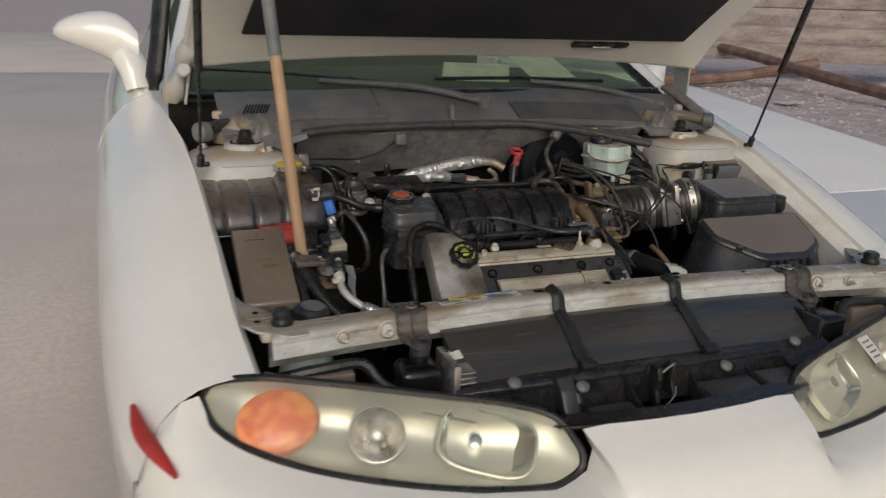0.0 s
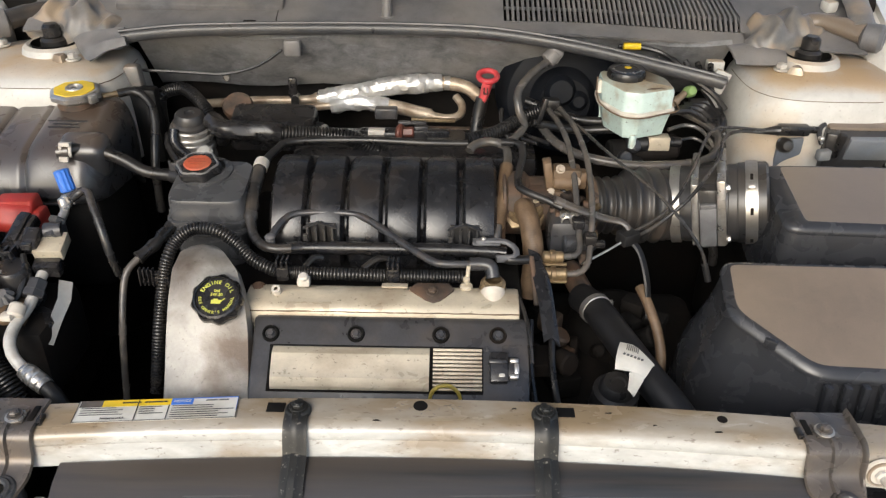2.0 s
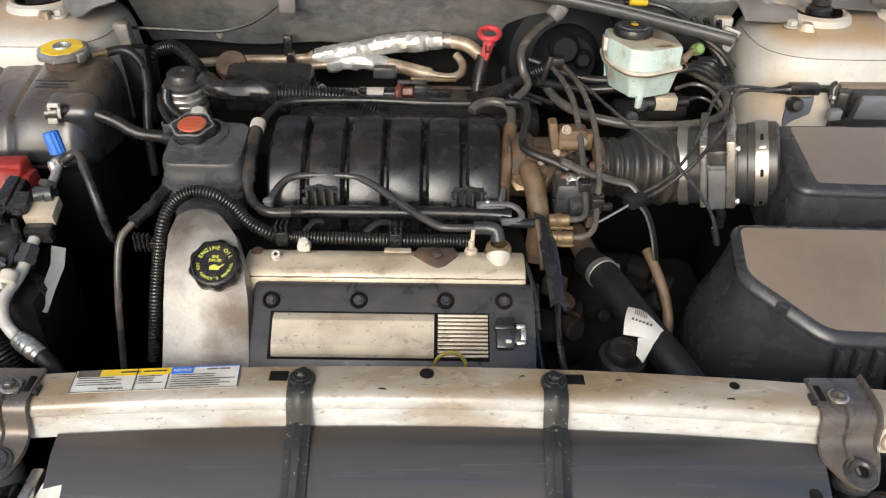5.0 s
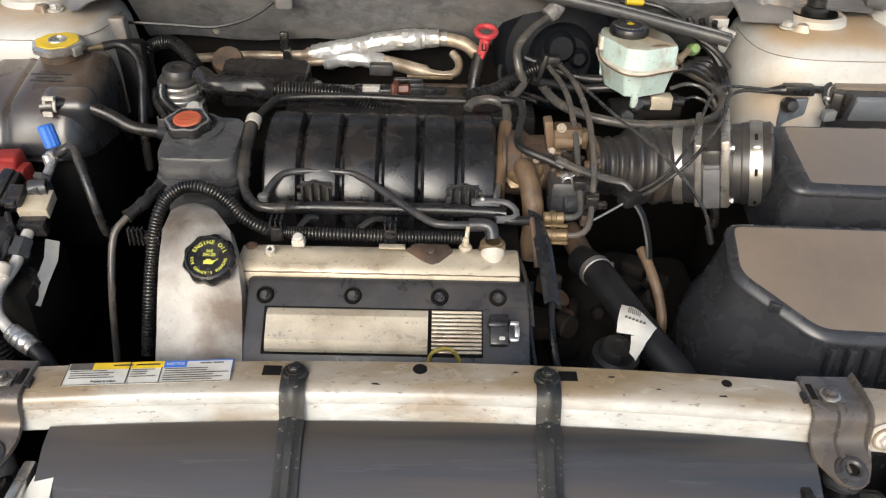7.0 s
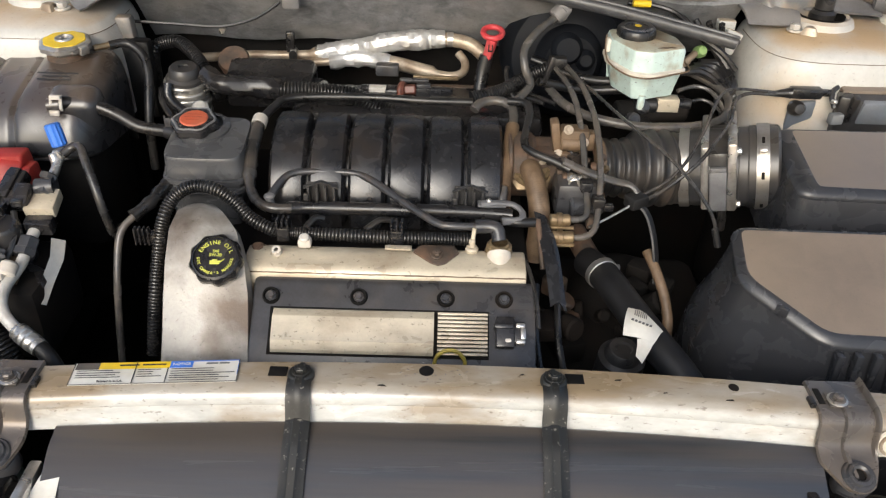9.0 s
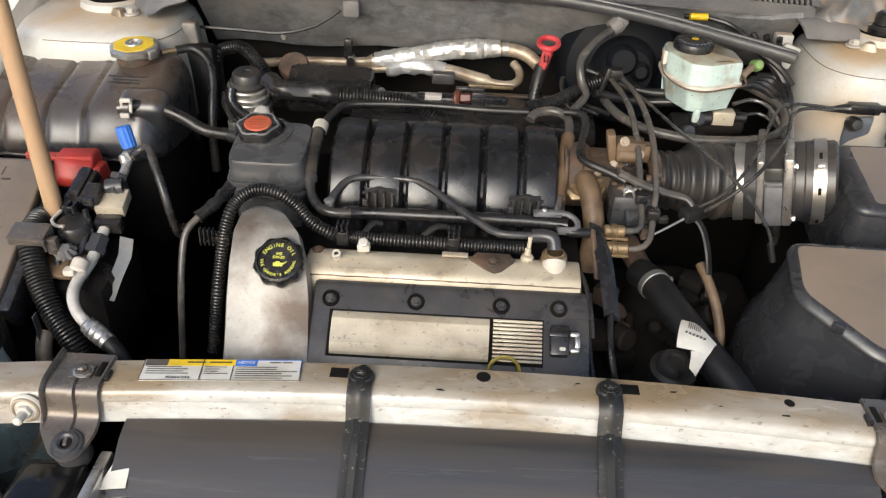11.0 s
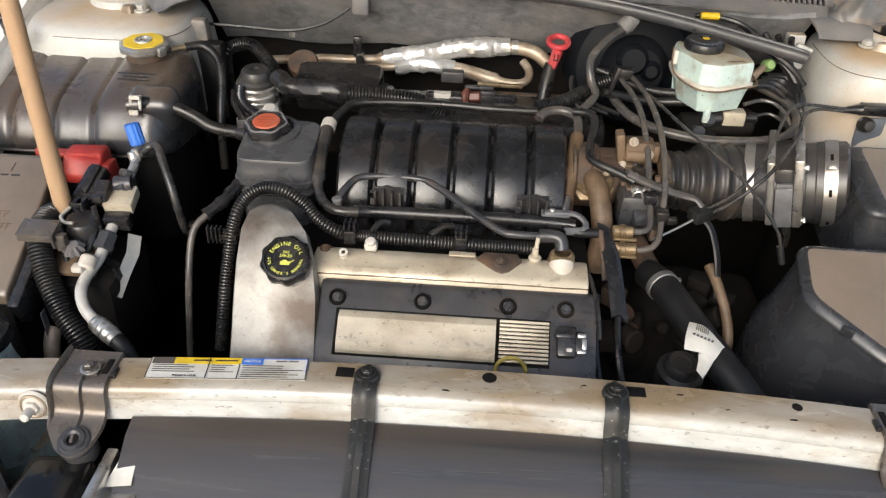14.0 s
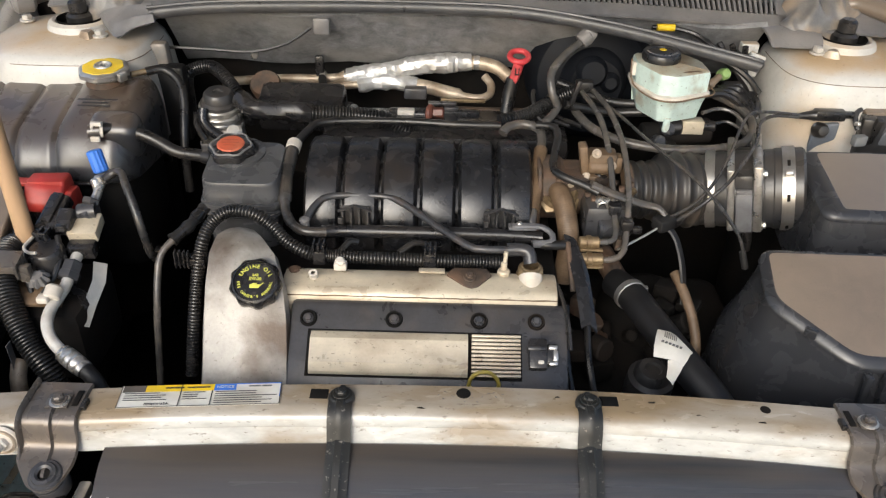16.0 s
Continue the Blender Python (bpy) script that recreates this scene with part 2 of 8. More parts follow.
SLATE = mat("blue_grey_plastic", (0.13, 0.15, 0.18), 0.3, 0.0, (0.20, 0.19, 0.18), 0.4, 0.12, (20, 300), 0.08, settle=0.2)
SPLICE = mat("white_sleeve", (0.62, 0.58, 0.52), 0.5, 0.0, (0.4, 0.33, 0.25), 0.5, 0.08, (40, 300), 0.05)
CONCRETE = mat("concrete", (0.74, 0.635, 0.555), 0.9, 0.0, (0.62, 0.53, 0.46), 0.7, 0.08, (0.7, 60), 0.2)
DIRT = mat("gravelly_dirt", (0.54, 0.43, 0.40), 0.95, 0.0, (0.70, 0.61, 0.57), 0.7, 0.35, (3, 30), 0.9)
RUSTBEAM = mat("rusty_steel_beam", (0.20, 0.115, 0.085), 0.8, 0.1, (0.33, 0.22, 0.17), 0.6, 0.25, (4, 60), 0.4)
TREAD = mat("weathered_boards", (0.30, 0.24, 0.215), 0.85, 0.0, (0.48, 0.41, 0.38), 0.6, 0.35, (3, 40), 0.6, stretch=(0.4, 1, 2))
CABIN = mat("cabin_trim", (0.05, 0.05, 0.045), 0.7, 0.0, (0.08, 0.08, 0.07), 0.5, 0.2, (5, 200), 0.2)
TYRE = mat("tyre_rubber", (0.02, 0.02, 0.02), 0.8, 0.0, (0.06, 0.05, 0.045), 0.5, 0.2, (8, 100), 0.3)


def clear(name, tint, haze, hazecol, rough=0.05):
    """A thin clear sheet: part of it lets light straight through, part is gloss and haze, clouding or painted
    reflection.
    """
    m = bpy.data.materials.new(name)
    m.use_nodes = True
    n, l = m.node_tree.nodes, m.node_tree.links
    b = n["Principled BSDF"]
    b.inputs["Base Color"].default_value = (*hazecol, 1)
    b.inputs["Roughness"].default_value = rough
    tr = n.new("ShaderNodeBsdfTransparent")
    tr.inputs[0].default_value = (*tint, 1)
    noi = n.new("ShaderNodeTexNoise")
    noi.inputs["Scale"].default_value = 6
    mr = n.new("ShaderNodeMapRange")
    mr.inputs[3].default_value, mr.inputs[4].default_value = haze * 0.6, haze * 1.4
    l.new(noi.outputs[0], mr.inputs[0])
    fr = n.new("ShaderNodeFresnel")
    fr.inputs[0].default_value = 1.45
    ad = n.new("ShaderNodeMath")
    ad.operation, ad.use_clamp = "ADD", True
    l.new(mr.outputs[0], ad.inputs[0])
    l.new(fr.outputs[0], ad.inputs[1])
    ms = n.new("ShaderNodeMixShader")
    l.new(ad.outputs[0], ms.inputs[0])
    l.new(tr.outputs[0], ms.inputs[1])
    l.new(b.outputs[0], ms.inputs[2])
    l.new(ms.outputs[0], n["Material Output"].inputs[0])
    return m


LENS = clear("hazy_lens", (0.96, 0.96, 0.91), 0.13, (0.78, 0.77, 0.67), 0.12)
# the glass's green haze colour stands in for reflected hood and sky
GLASS = clear("green_tinted_glass", (0.76, 0.87, 0.69), 0.11, (0.34, 0.40, 0.26), 0.03)


# ---- building helpers ----
def finish(ob, angle=38):
    me = ob.data
    me.polygons.foreach_set("use_smooth", [True] * len(me.polygons))
    me.set_sharp_from_angle(angle=radians(angle))
    return ob


def mesh_ob(name, bm, material):
    bmesh.ops.recalc_face_normals(bm, faces=bm.faces)
    me = bpy.data.meshes.new(name)
    bm.to_mesh(me)
    bm.free()
    me.materials.append(material)
    return finish(new(name, me))


def thing(name, at, label, category, group="", kind=""):
    e = new(name)
    e.empty_display_size = 0.05
    e.location = at
    return tagged(e, label, category, group, kind)


def part(name, bm, material, parent, label=""):
    ob = mesh_ob(name, bm, material)
    ob.parent = parent
    ob.matrix_parent_inverse = Matrix.Translation(-parent.location)
    return tagged(ob, label) if label else ob


def solo(name, bm, material, label, category, group="", kind=""):
    return tagged(mesh_ob(name, bm, material), label, category, group, kind)


def box(c, s, bevel=0.004, m=None, seg=2, taper=1.0):
    """A bevelled block with centre c and sizes s; taper narrows its top."""
    bm = bmesh.new()
    bmesh.ops.create_cube(bm, size=1)
    for v in bm.verts:
        k = taper if v.co.z > 0 else 1
        v.co = Vector((v.co.x * s[0] * k, v.co.y * s[1] * k, v.co.z * s[2]))
    if bevel:
        bmesh.ops.bevel(bm, geom=bm.edges[:], offset=min(bevel, 0.45 * min(s)), segments=seg, affect="EDGES", profile=0.5)
    bm.transform(Matrix.Translation(c) @ (m or Matrix()))
    return bm


def join(*bms):
    out = bms[0]
    for b in bms[1:]:
        me = bpy.data.meshes.new("tmp")
        b.to_mesh(me)
        b.free()
        out.from_mesh(me)
        bpy.data.meshes.remove(me)
    return out


def axis_matrix(c, axis):
    return Matrix.Translation(c) @ Vector(axis).normalized().to_track_quat("Z", "Y").to_matrix().to_4x4()


def lathe(profile, c=(0, 0, 0), axis=(0, 0, 1), n=24, wave=0, depth=0.0):
    """Turns (radius, height) pairs about an axis; wave lobes of that depth make a knob's grip."""
    bm = bmesh.new()
    rings = []
    for r, h in profile:
        if r < 1e-6:
            rings.append([bm.verts.new((0, 0, h))])
        else:
            ring = []
            for i in range(n):
                a = 2 * math.pi * i / n
                k = 1 + (depth * math.cos(wave * a) if wave else 0)
                ring.append(bm.verts.new((r * k * math.cos(a), r * k * math.sin(a), h)))
            rings.append(ring)
    for a, b in zip(rings, rings[1:]):
        for i in range(n):
            j = (i + 1) % n
            if len(a) == 1 and len(b) == 1:
                continue
            if len(a) == 1:
                bm.faces.new((a[0], b[i], b[j]))
            elif len(b) == 1:
                bm.faces.new((a[i], b[0], a[j]))
            else:
                bm.faces.new((a[i], a[j], b[j], b[i]))
    bm.transform(axis_matrix(c, axis))
    return bm


def can(c, r, h, axis=(0, 0, 1), bevel=0.002, n=20, wave=0, depth=0.0):
    """A closed round block that starts at c and runs h along axis, its rims rounded."""
    b = min(bevel, h / 3, r / 3)
    return lathe([(0, 0), (r - b, 0), (r, b), (r, h - b), (r - b, h), (0, h)], c, axis, n, wave, depth)


def spline(pts, step=0.006):
    """Points evenly along a smooth curve through pts."""
    p = [Vector(q) for q in pts]
    if len(p) == 2:
        p = [p[0], (p[0] + p[1]) / 2, p[1]]
    p = [2 * p[0] - p[1]] + p + [2 * p[-1] - p[-2]]
    out = []
    for a, b, c, d in zip(p, p[1:], p[2:], p[3:]):
        k = max(2, int((c - b).length / step))
        for i in range(k):
            t = i / k
            out.append(0.5 * (2 * b + (c - a) * t + (2 * a - 5 * b + 4 * c - d) * t * t + (3 * b - a - 3 * c + d) * t ** 3))
    out.append(p[-2])
    return out


def tube(pts, r, n=10, step=0.008, ribs=0.0, depth=0.14, flat=1.0, ends=True, rough=0.0):
    """A swept round tube; ribs is the pitch of a corrugated one; r may be a function of 0 to 1."""
    bm = bmesh.new()
    path = spline(pts, ribs / 3 if ribs else step)
    rings, side = [], None
    total = len(path) - 1
    rnd = random.Random(len(path))
    for i, q in enumerate(path):
        d = (path[min(i + 1, total)] - path[max(i - 1, 0)]).normalized()
        if side is None:
            side = d.cross(Vector((0.01, 0.02, 1))).normalized()
            if side.length < 0.5:
                side = Vector((1, 0, 0))
        side = (side - d * side.dot(d)).normalized()
        up = d.cross(side)
        k = r(i / total) if callable(r) else r
        if ribs:
            k *= 1 + depth * (0.5, 0.5, -1)[i % 3]
        rings.append([bm.verts.new(q + (side * math.cos(a) + up * math.sin(a) * flat) * k * (1 + rnd.uniform(-rough, rough))) for a in [2 * math.pi * j / n for j in range(n)]])
    for a, b in zip(rings, rings[1:]):
        for j in range(n):
            bm.faces.new((a[j], a[(j + 1) % n], b[(j + 1) % n], b[j]))
    if ends:
        bm.faces.new(rings[0])
        bm.faces.new(rings[-1][::-1])
    return bm


def loft(rows, closed=False, caps=False):
    """A skin over rows of points."""
    bm = bmesh.new()
    vs = [[bm.verts.new(p) for p in row] for row in rows]
    for a, b in zip(vs, vs[1:]):
        m = len(a)
        for j in range(m if closed else m - 1):
            bm.faces.new((a[j], a[(j + 1) % m], b[(j + 1) % m], b[j]))
    if caps:
        bm.faces.new(vs[0])
        bm.faces.new(vs[-1][::-1])
    return bm


def thick(bm, t):
    """Gives an open skin a thickness t."""
    bmesh.ops.recalc_face_normals(bm, faces=bm.faces)
    bmesh.ops.solidify(bm, geom=bm.faces[:], thickness=t)
    return bm


def slab(outline, h, bevel=0.003, m=None, seg=2):
    """A flat plate: an outline of (x, y) raised by h along z, bevelled, then placed by m."""
    bm = bmesh.new()
    f = bm.faces.new([bm.verts.new((x, y, 0)) for x, y in outline])
    r = bmesh.ops.extrude_face_region(bm, geom=[f])
    bmesh.ops.translate(bm, vec=(0, 0, h), verts=[v for v in r["geom"] if isinstance(v, bmesh.types.BMVert)])
    bmesh.ops.recalc_face_normals(bm, faces=bm.faces)
    if bevel:
        bmesh.ops.bevel(bm, geom=bm.edges[:], offset=bevel, segments=seg, affect="EDGES", profile=0.5)
    if m:
        bm.transform(m)
    return bm


def side_view(x0, x1, outline, bevel=0.003, seg=2):
    """A block whose outline of (y, z) runs from x0 to x1."""
    return slab(outline, x1 - x0, bevel, Matrix(((0, 0, 1, x0), (1, 0, 0, 0), (0, 1, 0, 0), (0, 0, 0, 1))), seg)


def letters(text, size, m, bold=0.0):
    """The letters of a text as flat raised meshes."""
    cu = bpy.data.curves.new("text", "FONT")
    cu.body, cu.size, cu.align_x, cu.align_y, cu.extrude, cu.offset = text, size, "CENTER", "CENTER", 0.0003, bold
    ob = bpy.data.objects.new("text", cu)
    scene.collection.objects.link(ob)
    bpy.context.view_layer.update()
    me = bpy.data.meshes.new_from_object(ob)
    bm = bmesh.new()
    bm.from_mesh(me)
    bm.transform(m)
    bpy.data.objects.remove(ob)
    bpy.data.curves.remove(cu)
    bpy.data.meshes.remove(me)
    return bm


def hexbolt(c, r, axis=(0, 0, 1), h=0.006):
    """A flanged hexagon bolt head."""
    return join(can(c, r * 1.45, h * 0.3, axis, 0.0005, 18), can(Vector(c) + Vector(axis).normalized() * h * 0.3, r, h * 0.8, axis, 0.001, 6),
                can(Vector(c) + Vector(axis).normalized() * h * 0.9, r * 0.55, h * 0.3, axis, 0.0005, 10))


def hose(name, pts, r, material, label, category="hose", **kw):
    return solo(name, tube(pts, r, **kw), material, label, category)


def soft_sheet(rows, t=0.004):
    """A rubber sheet that curves smoothly through rows of points."""
    long = [spline(r, 0.006) for r in rows]
    n = min(len(r) for r in long)
    long = [[r[round(k * (len(r) - 1) / (n - 1))] for k in range(n)] for r in long]
    cross = [spline([r[k] for r in long], 0.006) for k in range(n)]
    m = min(len(c) for c in cross)
    return thick(loft([[c[round(k * (len(c) - 1) / (m - 1))] for k in range(m)] for c in cross]), t)


def mirrored(bm):
    bm.transform(Matrix.Diagonal((-1, 1, 1, 1)))
    return bm


# ---- setting ----
def plane_sheet(x0, x1, y0, y1, z, n=1):
    return loft([[(x0 + (x1 - x0) * i / n, y0 + (y1 - y0) * j / n, z) for i in range(n + 1)] for j in range(n + 1)])


solo("ground", plane_sheet(-600, 600, -600, 600, -0.02), DIRT, "pale gravelly dirt ground with scattered litter", "ground", kind="structure")
slabs = thing("pavement", (-2, 3, 0), "grey concrete slab floor with expansion joints", "pavement", kind="structure")
for sx in range(-2, 1):
    for y0, y1 in ((-22, -4), (-4, 14.25), (14.25, 30)):
        part("concrete_slab", box((sx * 8.0 - 1.6, (y0 + y1) / 2, -0.06), (7.985, y1 - y0 - 0.03, 0.12), 0.006), CONCRETE, slabs)

# slabs right of the car take the sunlit copy of the concrete
for outline in ([(2.41, 3.34), (5.94, 3.34), (9.8, 14.22), (2.41, 14.22)], [(2.41, -6.0), (2.65, -6.0), (5.92, 3.31), (2.41, 3.31)]):
    part("concrete_slab", slab(outline, 0.12, 0.006, Matrix.Translation((0, 0, -0.12))), PALE, slabs, "concrete slab with sunlight painted into its pale colour")

# weathered timber and rusty steel lying beyond the dirt
beam = thing("steel_trailer_frame", (9, 12, 0), "rusty steel trailer frame with braces on the dirt", "trailer frame")
part("rail", tube([(8.0, 15.6, 0.72), (10.8, 14.0, 0.66), (10.21, 9.5, 0.29), (9.86, 6.8, 0.07)], 0.10, 8, 0.5), RUSTBEAM, beam)
part("brace", tube([(8.2, 11.6, 0.1), (9.4, 11.3, 0.16), (11.2, 10.9, 0.45)], 0.1, 8, 0.4), RUSTBEAM, beam)
part("leg", box((9.1, 12.0, 0.25), (0.45, 0.2, 0.5), 0.02, taper=0.6), RUSTBEAM, beam)
for i in range(5):
    z = 0.55 + 0.36 * i
    bm = box((0, 0, 0), (16, 0.12, 0.34), 0.02)
    bm.transform(Matrix.Translation((10.5, 13.6 + 0.05 * (i % 2), z)) @ Matrix.Rotation(radians(-33), 4, "Z"))
    part("board", bm, TREAD, beam)
rnd = random.Random(4)
bm = bmesh.new()
for i in range(1500):
    gy = rnd.uniform(4, 15)
    a = box((4.9 + 0.355 * gy + rnd.uniform(0, 6), gy, -0.01), (rnd.uniform(0.015, 0.06), rnd.uniform(0.015, 0.05), rnd.uniform(0.01, 0.03)), 0, Matrix.Rotation(rnd.uniform(0, 3), 4, "Z") @ Matrix.Rotation(rnd.uniform(-0.5, 0.5), 4, "X"))
    bm = join(bm, a)
solo("gravel", bm, DIRT, "loose pale stones scattered on the dirt", "gravel", kind="stuff")
solo("paper_litter", thick(loft([[(8.3, 8.4, 0.02), (8.7, 8.5, 0.05)], [(8.35, 8.75, 0.03), (8.8, 8.8, 0.02)]]), 0.004), PAPER, "torn white sheet of paper lying on the dirt", "litter")

# ---- car body ----
car = thing("car", (0, 1.2, 0), "pearl white sedan with its hood propped open", "car")
SECT = [(-0.13, -0.765, 0.690, -0.86, 0.672, -0.925, 0.62, -0.955), (0.05, -0.78, 0.745, -0.86, 0.745, -0.95, 0.69, -0.985), (0.25, -0.79, 0.822, -0.865, 0.822, -0.965, 0.762, -1.005),
        (0.5, -0.805, 0.912, -0.875, 0.905, -0.975, 0.84, -1.015), (0.75, -0.825, 0.972, -0.885, 0.963, -0.985, 0.893, -1.022), (1.05, -0.875, 1.035, -0.91, 1.028, -0.985, 0.97, -1.022)]


def fender(s):
    rows = []
    for y, xi, zi, xc, zc, xs, zs, xo in SECT:
        p = spline([(xi, y, zi), (xc, y, zc), (xs, y, zs), (xo - 0.012, y, zs - 0.10), (xo - 0.022, y, 0.50), (xo - 0.008, y, 0.24)], 0.03)
        p = [Vector((xi + 0.004, y, zi - 0.035))] + [p[round(i * (len(p) - 1) / 22)] for i in range(23)]
        rows.append(p)
    cols = list(zip(*rows))
    fine = [spline(c, 0.05) for c in cols]
    n = min(len(c) for c in fine)
    fine = [[c[round(i * (len(c) - 1) / (n - 1))] for i in range(n)] for c in fine]
    bm = loft(fine)
    return bm if s < 0 else mirrored(bm)


for s in (-1, 1):
    part("fender", fender(s), PEARL, car, "pearl white painted front fender")

# inner rails that carry the fenders, seen at the sides of the bay
for s in (-1, 1):
    rows = [[(s * (abs(xi) + d * (0.35 if s < 0 else 1)), y, zi - e) for d, e in ((-0.002, 0.012), (-0.03, 0.018), (-0.045, 0.03), (-0.05, 0.10))] for y, xi, zi, *_ in SECT]
    part("inner_rail", thick(loft(rows), 0.003), RAIL_WHITE, car, "dusty white inner fender rail")
    # side panels get near black in place of the shade along the bay
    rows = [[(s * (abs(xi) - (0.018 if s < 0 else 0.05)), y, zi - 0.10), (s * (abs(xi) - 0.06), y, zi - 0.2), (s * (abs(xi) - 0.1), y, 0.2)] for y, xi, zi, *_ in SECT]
    part("inner_panel", thick(loft(rows), 0.003), DARK, car, "inner side panel, near black with the bay's shade")


# front bumper cover, from the lamps' lower edge and the grille opening down
def bumper_rows():
    top = [(-0.956, -0.128, 0.50), (-0.946, -0.13, 0.575), (-0.925, -0.132, 0.62), (-0.89, -0.132, 0.655), (-0.860, -0.125, 0.660), (-0.845, -0.160, 0.620), (-0.79, -0.225, 0.597), (-0.695, -0.278, 0.572), (-0.573, -0.319, 0.549),
           (-0.43, -0.342, 0.523), (-0.29, -0.357, 0.511), (-0.232, -0.350, 0.532), (-0.220, -0.342, 0.57), (-0.232, -0.325, 0.60), (-0.19, -0.331, 0.606), (-0.1, -0.342, 0.607), (0, -0.346, 0.607)]
    low = [(-0.985, -0.1, 0.42), (-0.982, -0.13, 0.44), (-0.975, -0.17, 0.45), (-0.965, -0.21, 0.455), (-0.95, -0.25, 0.455), (-0.925, -0.295, 0.455), (-0.86, -0.37, 0.455), (-0.76, -0.425, 0.45), (-0.62, -0.46, 0.45),
           (-0.46, -0.485, 0.44), (-0.31, -0.497, 0.44), (-0.24, -0.502, 0.44), (-0.21, -0.505, 0.44), (-0.19, -0.507, 0.44), (-0.16, -0.51, 0.44), (-0.08, -0.513, 0.44), (0, -0.515, 0.44)]
    rows = []
    for a, b in zip(top, low):
        a, b = Vector(a), Vector(b)
        mid = a.lerp(b, 0.5) + Vector((0, -0.022, 0.028))
        rows.append(spline([a, mid, b, b + Vector((0.01, 0.02, -0.14)), b + Vector((0.03, 0.1, -0.22))], 0.02)[::1])
    n = min(len(r) for r in rows)
    rows = [[r[round(i * (len(r) - 1) / (n - 1))] for i in range(n)] for r in rows]
    return rows + [[Vector((-p.x, p.y, p.z)) for p in r] for r in rows[-2::-1]]


part("bumper_cover", loft(bumper_rows()), PEARL, car, "pearl white front bumper cover")
part("side_marker", tube([(-0.966, -0.06, 0.626), (-0.952, -0.135, 0.606), (-0.907, -0.238, 0.580)], lambda t: 0.003 + 0.0125 * math.sin(math.pi * min(1, t * 0.93 + 0.05)), 10, 0.01, flat=0.8), RED, car, "red side marker lamp")
part("side_marker", mirrored(tube([(-0.966, -0.06, 0.626), (-0.952, -0.135, 0.606), (-0.907, -0.238, 0.580)], lambda t: 0.003 + 0.0125 * math.sin(math.pi * min(1, t * 0.93 + 0.05)), 10, 0.01, flat=0.8)), RED, car, "red side marker lamp")

# headlamps
TOP = [(-0.856, -0.115, 0.648), (-0.835, -0.10, 0.668), (-0.76, -0.143, 0.688), (-0.629, -0.175, 0.672), (-0.487, -0.215, 0.652), (-0.34, -0.255, 0.63), (-0.262, -0.288, 0.606), (-0.236, -0.335, 0.565)]
LOW = [(-0.856, -0.115, 0.648), (-0.838, -0.165, 0.618), (-0.785, -0.225, 0.598), (-0.69, -0.275, 0.572), (-0.57, -0.315, 0.55), (-0.43, -0.338, 0.525), (-0.29, -0.352, 0.515), (-0.238, -0.345, 0.54)]
OUT = Vector((-0.18, -0.62, 0.6)).normalized()


def lamp_skin(depth, shrink=1.0, n=28, m=12):
    a, b = spline(TOP, 0.01), spline(LOW, 0.01)
    rows = []
    for i in range(n + 1):
        p, q = a[round(i * (len(a) - 1) / n)], b[round(i * (len(b) - 1) / n)]
        c = (p + q) / 2
        p, q = c + (p - c) * shrink, c + (q - c) * shrink
        e = min(1, 3.2 * min(i + 0.15, n - i + 0.15) / n)
        rows.append([p.lerp(q, j / m) + OUT * depth * math.sin(math.pi * j / m) ** 0.7 * e for j in range(m + 1)])
    return loft(rows)


